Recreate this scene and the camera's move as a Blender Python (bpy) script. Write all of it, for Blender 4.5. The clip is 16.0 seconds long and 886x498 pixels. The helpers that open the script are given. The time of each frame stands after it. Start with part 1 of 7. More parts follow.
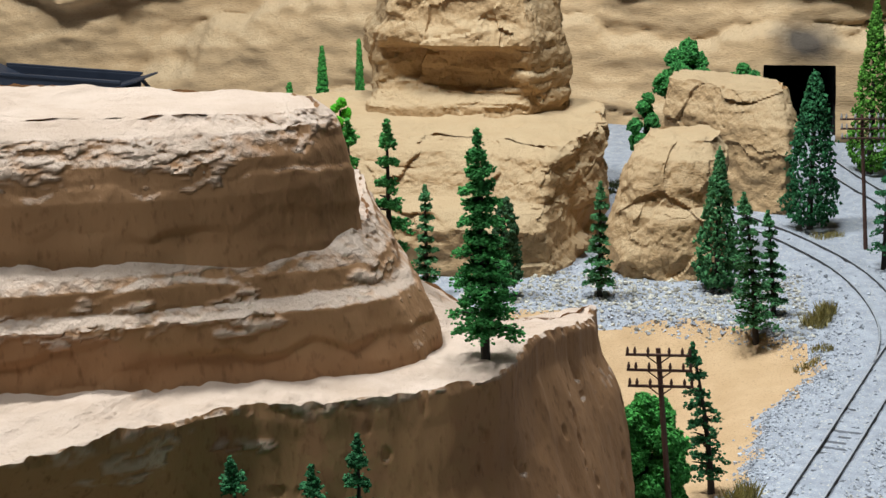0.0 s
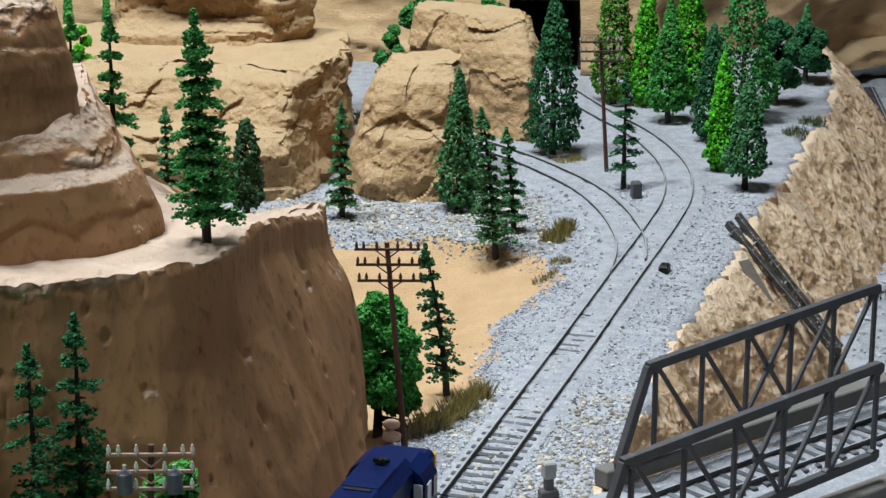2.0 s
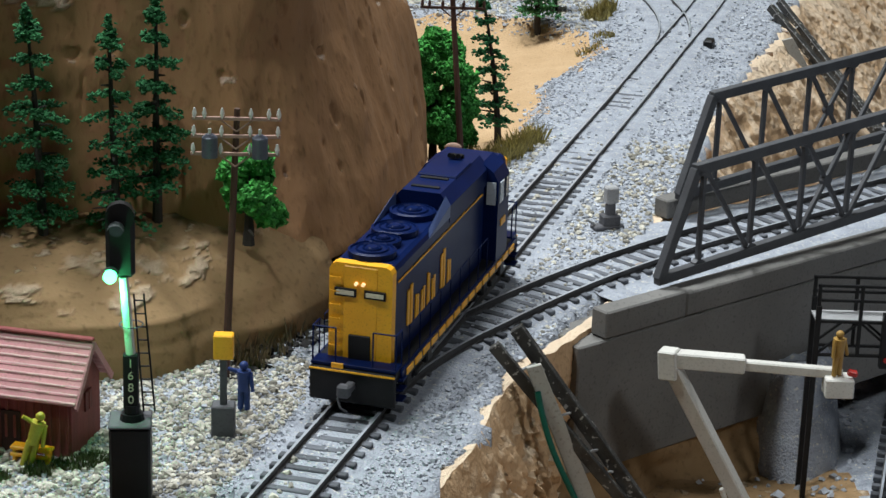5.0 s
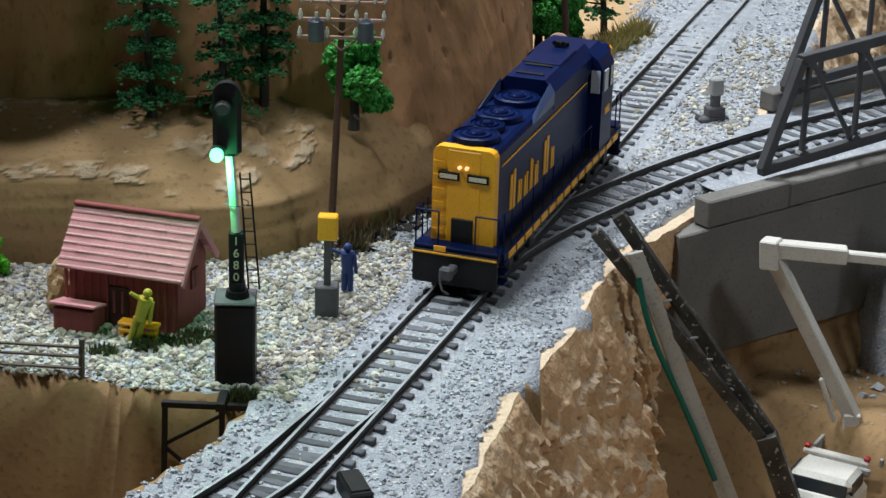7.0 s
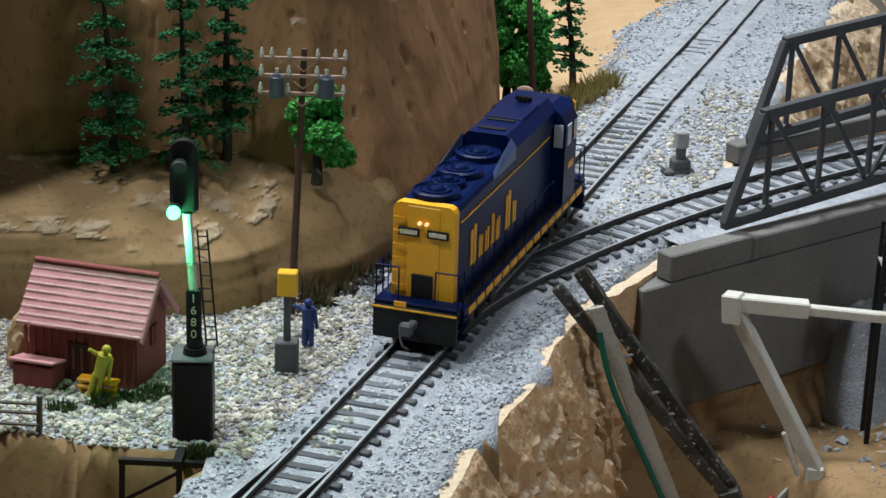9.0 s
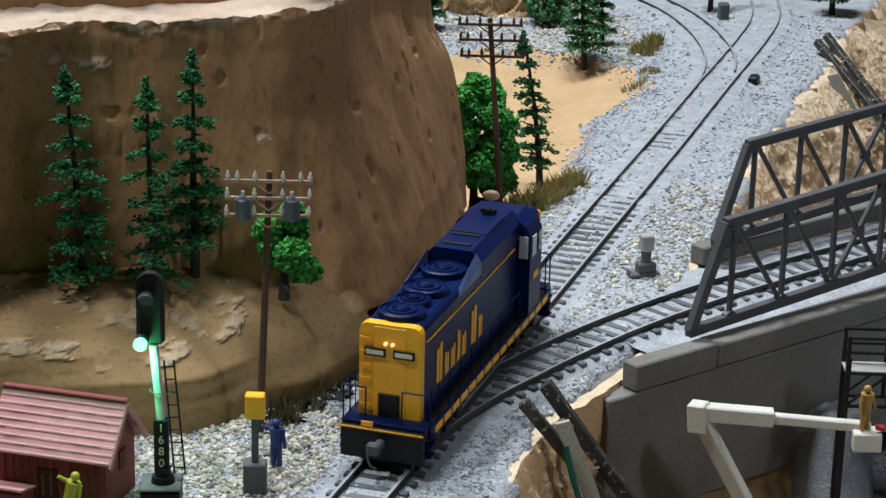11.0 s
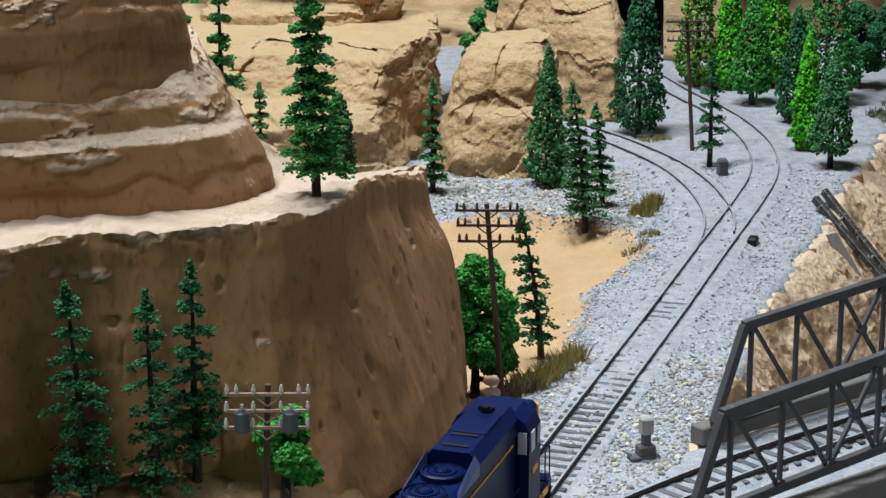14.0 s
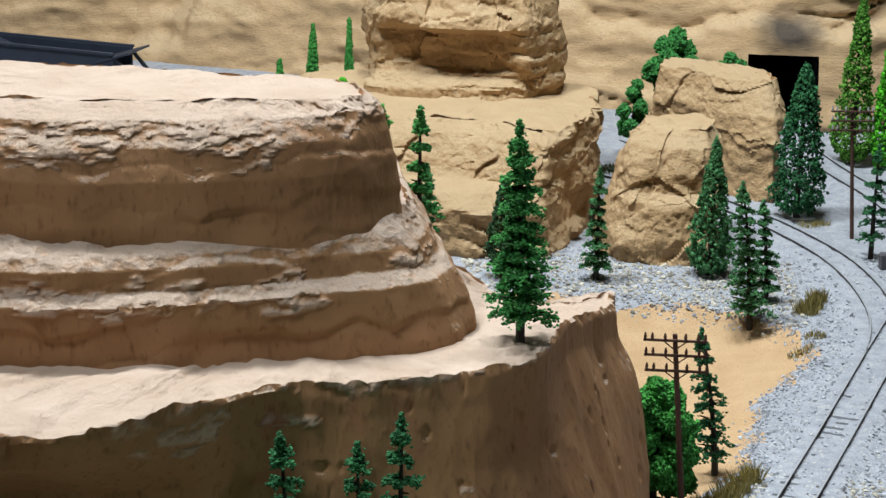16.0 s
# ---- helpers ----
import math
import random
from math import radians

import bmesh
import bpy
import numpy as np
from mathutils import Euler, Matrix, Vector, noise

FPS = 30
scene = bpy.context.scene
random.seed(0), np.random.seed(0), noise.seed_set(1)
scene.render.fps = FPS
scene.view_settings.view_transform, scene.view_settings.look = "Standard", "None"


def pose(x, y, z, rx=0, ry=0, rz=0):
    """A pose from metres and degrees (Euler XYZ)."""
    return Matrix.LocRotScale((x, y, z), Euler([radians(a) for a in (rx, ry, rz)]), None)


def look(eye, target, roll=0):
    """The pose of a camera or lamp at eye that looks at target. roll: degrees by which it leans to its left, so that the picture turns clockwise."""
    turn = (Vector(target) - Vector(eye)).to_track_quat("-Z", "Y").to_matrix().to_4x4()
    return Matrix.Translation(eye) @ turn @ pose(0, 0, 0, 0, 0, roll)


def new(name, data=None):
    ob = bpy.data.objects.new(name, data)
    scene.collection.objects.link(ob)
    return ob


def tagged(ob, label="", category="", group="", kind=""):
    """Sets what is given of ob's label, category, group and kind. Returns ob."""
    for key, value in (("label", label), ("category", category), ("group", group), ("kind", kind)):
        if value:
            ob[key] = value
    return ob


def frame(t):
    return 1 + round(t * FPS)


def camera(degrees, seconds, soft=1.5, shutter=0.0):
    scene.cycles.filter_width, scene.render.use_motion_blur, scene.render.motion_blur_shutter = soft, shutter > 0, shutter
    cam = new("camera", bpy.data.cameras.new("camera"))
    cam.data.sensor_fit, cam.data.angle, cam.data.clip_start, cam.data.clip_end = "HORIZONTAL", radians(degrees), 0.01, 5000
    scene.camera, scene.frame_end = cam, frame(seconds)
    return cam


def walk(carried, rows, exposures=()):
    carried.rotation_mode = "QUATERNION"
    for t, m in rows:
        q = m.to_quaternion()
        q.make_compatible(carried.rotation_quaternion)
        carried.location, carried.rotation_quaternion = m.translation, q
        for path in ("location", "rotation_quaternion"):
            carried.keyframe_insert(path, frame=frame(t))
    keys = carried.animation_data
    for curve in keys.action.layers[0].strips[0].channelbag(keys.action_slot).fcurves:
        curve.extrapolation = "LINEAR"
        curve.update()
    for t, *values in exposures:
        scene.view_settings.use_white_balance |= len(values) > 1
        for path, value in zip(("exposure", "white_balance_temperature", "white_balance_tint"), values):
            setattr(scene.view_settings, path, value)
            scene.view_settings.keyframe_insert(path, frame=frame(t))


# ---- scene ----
cam = camera(22.18, 16.0)
PATH = [
    (0, (-0.00587, 0.03511, 0.39311), (-0.10039, 0.99024, 0.11240), -0.637),
    (0.5, (0.00701, 0.03048, 0.39139), (-0.05897, 0.98740, 0.10865), -0.596),
    (1, (0.01849, 0.02852, 0.38399), (-0.02209, 0.98541, 0.09641), -0.629),
    (1.5, (0.02183, 0.02535, 0.37856), (0.00232, 0.98126, 0.08554), -0.427),
    (2, (0.01581, 0.02477, 0.35634), (0.01865, 0.94454, 0.08137), 0.200),
    (2.5, (0.00641, 0.01613, 0.33065), (0.02956, 0.93643, 0.05841), 0.789),
    (3, (0.00420, 0.00921, 0.31559), (0.03158, 0.92705, 0.03556), 1.557),
    (3.5, (-0.00456, 0.00809, 0.30160), (0.02382, 0.92672, 0.02429), 1.620),
    (4, (-0.00792, 0.00453, 0.28452), (0.01722, 0.92023, -0.00264), 1.659),
    (4.2, (-0.01355, 0.00546, 0.28176), (0.01351, 0.91940, -0.01078), 1.932),
    (6.3, (-0.02218, 0.00129, 0.28033), (-0.03694, 0.90094, -0.05437), 1.725),
    (6.5, (-0.02220, 0.00000, 0.27812), (-0.04079, 0.89795, -0.06092), 1.762),
    (7, (-0.01876, -0.00217, 0.27662), (-0.04703, 0.89161, -0.07260), 1.785),
    (7.5, (-0.01156, -0.00112, 0.27355), (-0.04308, 0.88922, -0.08408), 1.700),
    (8, (-0.01191, -0.00141, 0.27828), (-0.04505, 0.89060, -0.07500), 1.884),
    (8.5, (-0.00971, -0.00232, 0.28131), (-0.04268, 0.89442, -0.05982), 1.853),
    (8.7, (-0.00975, -0.00180, 0.28147), (-0.03868, 0.89658, -0.05570), 1.904),
    (10.8, (-0.00540, -0.00091, 0.29861), (-0.02009, 0.90556, -0.01712), 1.588),
    (11, (-0.00624, -0.00026, 0.30517), (-0.02207, 0.90733, -0.00729), 1.367),
    (11.5, (-0.00453, 0.00131, 0.31481), (-0.02569, 0.91360, 0.01669), 0.670),
    (12, (-0.00229, -0.00003, 0.32140), (-0.02879, 0.91592, 0.03518), 0.199),
    (12.5, (0.00210, 0.00067, 0.32332), (-0.02735, 0.95703, 0.03265), -0.162),
    (13, (0.00244, 0.00157, 0.33000), (-0.02484, 0.95919, 0.04326), -0.187),
    (13.5, (0.00146, 0.00219, 0.33465), (-0.02393, 0.96013, 0.04883), -0.033),
    (14, (0.00049, 0.00068, 0.34178), (-0.02434, 0.95966, 0.05942), -0.010),
    (14.5, (-0.00253, 0.00070, 0.35542), (-0.02615, 0.96107, 0.07769), 0.199),
    (15, (-0.01399, 0.00488, 0.36326), (-0.03936, 0.96539, 0.08614), 0.661),
    (15.5, (-0.02498, 0.00975, 0.37426), (-0.06392, 0.96816, 0.09151), 0.808),
    (16, (-0.04311, 0.00782, 0.40554), (-0.10793, 0.96180, 0.11278), 1.229),
]
walk(cam, [(t, look(eye, target, roll)) for t, eye, target, roll in PATH])

# ---------------------------------------------------------------- light
world = bpy.data.worlds.new("room_light")
scene.world = world
world.use_nodes = True
world.node_tree.nodes["Background"].inputs[0].default_value = (0.80, 0.88, 1.0, 1)
world.node_tree.nodes["Background"].inputs[1].default_value = 0.010


def area_lamp(name, at, target, watts, sx, sy, colour):
    data = bpy.data.lights.new(name, "AREA")
    data.shape, data.size, data.size_y, data.energy, data.color = "RECTANGLE", sx, sy, watts, colour
    ob = new(name, data)
    ob.matrix_world = look(at, target)
    return ob


area_lamp("ceiling_lamp_left", (-0.50, 1.16, 1.25), (-0.03, 1.10, 0.0), 21, 0.14, 0.20, (0.92, 0.98, 1.0))
# Fill lamp added in mid-air to brighten the far grove and rocks.
area_lamp("fill_lamp_far", (-0.04, 1.20, 1.22), (0.12, 1.62, 0.05), 20, 0.25, 0.25, (0.92, 0.98, 1.0))


def aimed_spot(name, at, target, watts, cone, blend):
    data = bpy.data.lights.new(name, "SPOT")
    data.energy, data.spot_size, data.spot_blend, data.shadow_soft_size, data.color = watts, radians(cone), blend, 0.06, (0.92, 0.98, 1.0)
    new(name, data).matrix_world = look(at, target)


aimed_spot("ceiling_spot_front", (-0.64, 0.48, 1.25), (-0.04, 0.66, 0.0), 52, 36, 1.0)
# Unseen fill spot hung low to brighten the cliff, bridge wall and mesa corner.
aimed_spot("fill_spot_right", (0.58, 0.26, 0.86), (0.11, 0.77, -0.02), 14, 40, 1.0)
scene.view_settings.exposure = -0.37

# ---------------------------------------------------------------- numeric noise


def hash3(i, j, k):
    n = (i * 374761393 + j * 668265263 + k * 2147483647 + 1013904223) & 0xFFFFFFFF
    n = ((n ^ (n >> 13)) * 1274126177) & 0xFFFFFFFF
    return ((n ^ (n >> 16)) & 0xFFFF) / 32767.5 - 1.0


def vnoise(x, y, z):
    """Smooth value noise in -1..1 on arrays."""
    x, y, z = np.broadcast_arrays(np.asarray(x, float), np.asarray(y, float), np.asarray(z, float))
    i, j, k = np.floor(x).astype(np.int64), np.floor(y).astype(np.int64), np.floor(z).astype(np.int64)
    u, v, w = x - i, y - j, z - k
    u, v, w = (q * q * (3 - 2 * q) for q in (u, v, w))
    out = 0
    for a in (0, 1):
        for b in (0, 1):
            for c in (0, 1):
                out = out + hash3(i + a, j + b, k + c) * (u if a else 1 - u) * (v if b else 1 - v) * (w if c else 1 - w)
    return out


def fbm(x, y, z, octaves=4, gain=0.5):
    total, amp = 0, 1.0
    for o in range(octaves):
        total = total + amp * vnoise(x * 2**o + 17 * o, y * 2**o - 9 * o, z * 2**o + 5 * o)
        amp *= gain
    return total


def chisel(x, y, z, seed=0.0, spread=0.5):
    """Hollow flakes with sharp ridges between them, about 0..1."""
    x, y, z = np.broadcast_arrays(np.asarray(x, float) + seed, np.asarray(y, float), np.asarray(z, float))
    i, j, k = np.floor(x).astype(np.int64), np.floor(y).astype(np.int64), np.floor(z).astype(np.int64)
    best = np.full(x.shape, 9.0)
    for a in (-1, 0, 1):
        for b in (-1, 0, 1):
            for c in (-1, 0, 1):
                p, q, r = i + a, j + b, k + c
                px, py, pz = p + 0.5 + 0.45 * hash3(p, q, r), q + 0.5 + 0.45 * hash3(p + 71, q + 13, r), r + 0.5 + 0.45 * hash3(p, q + 57, r + 91)
                lean = hash3(p + 5, q + 5, r + 37) * (x - px) + hash3(p + 23, q, r + 11) * (z - pz)
                best = np.minimum(best, 0.6 * ((x - px) ** 2 + (y - py) ** 2 + (z - pz) ** 2) + spread * (hash3(p + 3, q + 29, r + 7) + 0.7 * lean))
    return best


def facets(x, y, z, seed=0.0):
    """Flat tilted chips with steps between them, about -1..1."""
    x, y, z = np.broadcast_arrays(np.asarray(x, float) + seed, np.asarray(y, float), np.asarray(z, float))
    i, j, k = np.floor(x).astype(np.int64), np.floor(y).astype(np.int64), np.floor(z).astype(np.int64)
    best, out = np.full(x.shape, 9.0), np.zeros(x.shape)
    for a in (-1, 0, 1):
        for b in (-1, 0, 1):
            for c in (-1, 0, 1):
                p, q, r = i + a, j + b, k + c
                px, py, pz = p + 0.5 + 0.45 * hash3(p, q, r), q + 0.5 + 0.45 * hash3(p + 71, q + 13, r), r + 0.5 + 0.45 * hash3(p, q + 57, r + 91)
                d = (x - px) ** 2 + (y - py) ** 2 + (z - pz) ** 2
                near = d < best
                flat = 0.45 * hash3(p + 3, q + 29, r + 7) + 0.9 * hash3(p + 5, q + 5, r + 37) * (x - px) + 0.9 * hash3(p + 23, q, r + 11) * (z - pz)
                out = np.where(near, flat, out)
                best = np.where(near, d, best)
    return out


def smooth(t):
    t = np.clip(t, 0, 1)
    return t * t * (3 - 2 * t)


def poly_distance(x, y, poly):
    """Signed distance to a closed polygon, positive inside."""
    x, y = np.asarray(x, float), np.asarray(y, float)
    best, inside = np.full(x.shape, 1e9), np.zeros(x.shape, bool)
    for (ax, ay), (bx, by) in zip(poly, poly[1:] + poly[:1]):
        dx, dy = bx - ax, by - ay
        t = np.clip(((x - ax) * dx + (y - ay) * dy) / (dx * dx + dy * dy + 1e-12), 0, 1)
        best = np.minimum(best, np.hypot(x - ax - t * dx, y - ay - t * dy))
        if abs(dy) > 1e-9:
            cross = ((ay > y) != (by > y)) & (x < dx * (y - ay) / dy + ax)
            inside ^= cross
    return np.where(inside, best, -best)


# ---------------------------------------------------------------- materials


def material(name, base, second=None, rough=0.7, metal=0.0, scale=60.0, fine=600.0, bump=0.3, spread=0.5, stretch=(1, 1, 1), speck=None, per_piece=0.0, depth=0.001, spec=0.4):
    """A procedural surface: two tones at a coarse and a fine scale, optional specks, and a fine relief."""
    m = bpy.data.materials.new(name)
    m.use_nodes = True
    t = m.node_tree
    n, link = t.nodes, t.links
    bsdf = n["Principled BSDF"]
    bsdf.inputs["Roughness"].default_value, bsdf.inputs["Metallic"].default_value = rough, metal
    bsdf.inputs["Specular IOR Level"].default_value = spec
    second = second or tuple(0.72 * c for c in base)
    co = n.new("ShaderNodeTexCoord")
    mp = n.new("ShaderNodeMapping")
    mp.inputs["Scale"].default_value = stretch
    link.new(co.outputs["Object"], mp.inputs["Vector"])

    def noise_node(sc, detail):
        q = n.new("ShaderNodeTexNoise")
        q.inputs["Scale"].default_value, q.inputs["Detail"].default_value = sc, detail
        link.new(mp.outputs["Vector"], q.inputs["Vector"])
        return q

    def ramp(q, lo, hi):
        r = n.new("ShaderNodeMapRange")
        r.inputs["From Min"].default_value, r.inputs["From Max"].default_value = lo, hi
        link.new(q.outputs[0], r.inputs["Value"])
        return r

    def mix(fac, a, b):
        x = n.new("ShaderNodeMix")
        x.data_type = "RGBA"
        link.new(fac, x.inputs["Factor"])
        for socket, v in ((x.inputs["A"], a), (x.inputs["B"], b)):
            if isinstance(v, tuple):
                socket.default_value = (*v, 1)
            else:
                link.new(v, socket)
        return x.outputs["Result"]

    coarse, grain = noise_node(scale, 5), noise_node(fine, 3)
    colour = mix(ramp(coarse, 0.5 - spread / 2, 0.5 + spread / 2).outputs[0], base, second)
    dark = tuple(0.7 * c for c in second)
    colour = mix(ramp(grain, 0.55, 0.8).outputs[0], colour, dark)
    if speck:
        sp, tone = noise_node(fine * 0.6, 2), speck
        colour = mix(ramp(sp, 0.62, 0.68).outputs[0], colour, tone)
    if per_piece:
        info = n.new("ShaderNodeObjectInfo")
        hsv = n.new("ShaderNodeHueSaturation")
        r = n.new("ShaderNodeMapRange")
        r.inputs["To Min"].default_value, r.inputs["To Max"].default_value = 1 - per_piece, 1 + per_piece
        link.new(info.outputs["Random"], r.inputs["Value"])
        link.new(r.outputs[0], hsv.inputs["Value"])
        link.new(colour, hsv.inputs["Color"])
        colour = hsv.outputs["Color"]
    link.new(colour, bsdf.inputs["Base Color"])
    if bump:
        b = n.new("ShaderNodeBump")
        b.inputs["Strength"].default_value, b.inputs["Distance"].default_value = bump, depth
        add = n.new("ShaderNodeMath")
        add.operation = "ADD"
        link.new(coarse.outputs[0], add.inputs[0])
        link.new(grain.outputs[0], add.inputs[1])
        link.new(add.outputs[0], b.inputs["Height"])
        link.new(b.outputs["Normal"], bsdf.inputs["Normal"])
    return m


def island_variation(m, amount):
    """Vary the brightness of the joined pieces of a mesh."""
    t = m.node_tree
    bsdf = t.nodes["Principled BSDF"]
    link = bsdf.inputs["Base Color"].links[0]
    src = link.from_socket
    geo, hsv, r = t.nodes.new("ShaderNodeNewGeometry"), t.nodes.new("ShaderNodeHueSaturation"), t.nodes.new("ShaderNodeMapRange")
    r.inputs["To Min"].default_value, r.inputs["To Max"].default_value = 1 - amount, 1 + amount
    t.links.new(geo.outputs["Random Per Island"], r.inputs["Value"])
    t.links.new(r.outputs[0], hsv.inputs["Value"])
    t.links.new(src, hsv.inputs["Color"])
    t.links.new(hsv.outputs["Color"], bsdf.inputs["Base Color"])
    return m


def worn_lit_tops(m, tone, tone2, lo=0.45, hi=0.75, wobble=0.5, crumb=0.004):
    """Wear plus overhead light put into the colour of upward ledges, rims and crumbs."""
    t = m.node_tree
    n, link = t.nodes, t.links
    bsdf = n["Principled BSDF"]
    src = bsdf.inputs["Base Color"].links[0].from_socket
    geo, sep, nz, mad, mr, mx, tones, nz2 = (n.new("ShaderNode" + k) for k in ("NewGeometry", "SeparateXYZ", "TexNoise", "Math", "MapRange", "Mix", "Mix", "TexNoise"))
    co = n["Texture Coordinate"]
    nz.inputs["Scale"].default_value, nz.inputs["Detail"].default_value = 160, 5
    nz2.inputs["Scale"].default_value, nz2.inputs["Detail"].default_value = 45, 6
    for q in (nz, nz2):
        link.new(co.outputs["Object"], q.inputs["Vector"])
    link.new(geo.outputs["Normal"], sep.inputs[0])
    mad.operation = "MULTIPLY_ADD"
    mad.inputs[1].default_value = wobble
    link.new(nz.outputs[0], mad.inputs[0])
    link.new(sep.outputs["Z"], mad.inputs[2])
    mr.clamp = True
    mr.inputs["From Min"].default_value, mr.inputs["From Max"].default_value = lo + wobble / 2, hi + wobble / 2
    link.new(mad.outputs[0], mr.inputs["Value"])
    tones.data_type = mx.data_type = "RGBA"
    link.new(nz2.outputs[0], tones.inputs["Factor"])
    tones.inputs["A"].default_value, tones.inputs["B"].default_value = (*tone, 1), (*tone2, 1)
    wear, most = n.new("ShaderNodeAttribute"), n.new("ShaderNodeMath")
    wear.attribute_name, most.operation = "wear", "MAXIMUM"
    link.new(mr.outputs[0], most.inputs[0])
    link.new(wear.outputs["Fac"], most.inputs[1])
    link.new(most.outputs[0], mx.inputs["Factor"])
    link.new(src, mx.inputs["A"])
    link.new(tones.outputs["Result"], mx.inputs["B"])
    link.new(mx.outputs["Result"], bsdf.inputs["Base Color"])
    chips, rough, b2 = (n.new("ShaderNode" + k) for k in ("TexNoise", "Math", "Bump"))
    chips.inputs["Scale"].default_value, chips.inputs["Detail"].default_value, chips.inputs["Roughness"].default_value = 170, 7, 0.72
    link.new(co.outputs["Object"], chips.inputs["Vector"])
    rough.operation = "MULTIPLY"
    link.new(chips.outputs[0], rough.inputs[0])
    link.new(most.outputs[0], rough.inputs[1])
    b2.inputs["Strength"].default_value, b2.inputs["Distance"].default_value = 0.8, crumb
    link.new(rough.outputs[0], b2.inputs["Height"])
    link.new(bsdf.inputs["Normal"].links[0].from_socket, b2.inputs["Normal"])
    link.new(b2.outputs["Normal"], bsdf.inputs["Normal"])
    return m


def glow(name, colour, strength):
    m = bpy.data.materials.new(name)
    m.use_nodes = True
    b = m.node_tree.nodes["Principled BSDF"]
    b.inputs["Base Color"].default_value = (*colour, 1)
    b.inputs["Emission Color"].default_value = (*colour, 1)
    b.inputs["Emission Strength"].default_value = strength
    return m


ROCK = worn_lit_tops(material("painted_plaster_rock", (0.37, 0.203, 0.101), (0.27, 0.142, 0.067), 0.85, scale=34, fine=420, bump=0.40, spread=0.55, stretch=(1, 1, 0.45), depth=0.0010, spec=0.2), (0.66, 0.53, 0.44), (0.42, 0.30, 0.215), 0.52, 0.80, 0.8)
# Darker copy of the rock plaster, with shade put into its colour.
ROCK_LOW = worn_lit_tops(material("shaded_plaster_rock", (0.30, 0.192, 0.098), (0.22, 0.136, 0.064), 0.85, scale=30, fine=420, bump=0.22, spread=0.5, depth=0.0010, spec=0.2), (0.60, 0.49, 0.37), (0.40, 0.29, 0.18), 1.10, 1.24, 1.3)
ROCK_PALE = worn_lit_tops(material("pale_plaster_rock", (0.47, 0.32, 0.175), (0.38, 0.245, 0.122), 0.85, scale=80, fine=500, bump=0.5, spread=0.6, stretch=(1, 1, 1.5), depth=0.0016, spec=0.2), (0.55, 0.41, 0.25), (0.46, 0.32, 0.18), 0.3, 0.8, 0.5)
SAND = material("sand", (0.53, 0.365, 0.215), (0.43, 0.285, 0.155), 0.95, scale=55, fine=900, bump=0.6, depth=0.0016, spec=0.15)
CLIFF = worn_lit_tops(material("torn_plaster_cliff", (0.68, 0.455, 0.270), (0.52, 0.325, 0.175), 0.85, scale=60, fine=500, bump=0.40, spread=0.5, depth=0.0022, spec=0.2), (0.82, 0.66, 0.49), (0.70, 0.53, 0.37), 0.42, 0.85, 0.9)
BALLAST = material("grey_ballast", (0.39, 0.415, 0.465), (0.29, 0.31, 0.355), 0.9, scale=160, fine=1100, bump=1.0, spread=0.35, depth=0.0012, speck=(0.55, 0.53, 0.48), spec=0.2)
STONE = island_variation(material("ballast_stone", (0.42, 0.445, 0.49), (0.32, 0.335, 0.37), 0.9, scale=300, fine=1800, bump=0.4, depth=0.0003, spec=0.2), 0.34)
STONE_PALE = island_variation(material("pale_gravel_stone", (0.46, 0.44, 0.385), (0.32, 0.295, 0.24), 0.9, scale=200, fine=1500, bump=0.4, depth=0.0004, spec=0.2), 0.6)
RAIL = material("weathered_rail", (0.075, 0.072, 0.075), (0.045, 0.042, 0.042), 0.5, 0.2, scale=200, fine=1500, bump=0.1, depth=0.0002)
RAILHEAD = material("polished_railhead", (0.50, 0.53, 0.58), (0.36, 0.38, 0.42), 0.34, 0.35, scale=120, fine=1800, bump=0.05, depth=0.0001)
TIE = material("weathered_grey_tie", (0.115, 0.122, 0.140), (0.060, 0.064, 0.074), 0.8, scale=250, fine=1800, bump=0.3, per_piece=0.35, depth=0.0003)

# ---------------------------------------------------------------- mesh helpers


def link_mesh(name, verts, faces, mats, parent=None, label="", smooth_shade=True, index=None):
    me = bpy.data.meshes.new(name)
    me.from_pydata([tuple(v) for v in verts], [], [tuple(f) for f in faces])
    for m in mats if isinstance(mats, (list, tuple)) else [mats]:
        me.materials.append(m)
    me.polygons.foreach_set("use_smooth", [smooth_shade] * len(me.polygons))
    if index is not None:
        me.polygons.foreach_set("material_index", index)
    me.update()
    ob = new(name, me)
    if parent:
        ob.parent = parent
    if label:
        ob["label"] = label
    return ob


def grid_faces(rows, cols, closed=False):
    last = cols if closed else cols - 1
    r, c = np.meshgrid(np.arange(rows - 1), np.arange(last), indexing="ij")
    d = (c + 1) % cols
    return np.stack([r * cols + c, r * cols + d, (r + 1) * cols + d, (r + 1) * cols + c], -1).reshape(-1, 4)


def spline(points, n, closed=False):
    """n points along a Catmull-Rom curve through the given ones."""
    p = np.array(points, float)
    m = len(p)
    t = np.linspace(0, m if closed else m - 1, n, endpoint=not closed)
    i = np.minimum(t.astype(int), (m if closed else m - 1) - 1)
    u = (t - i)[:, None]
    pick = (lambda k: p[k % m]) if closed else (lambda k: p[np.clip(k, 0, m - 1)])
    a, b, c, d = pick(i - 1), pick(i), pick(i + 1), pick(i + 2)
    return 0.5 * (2 * b + (c - a) * u + (2 * a - 5 * b + 4 * c - d) * u**2 + (3 * b - a - 3 * c + d) * u**3)


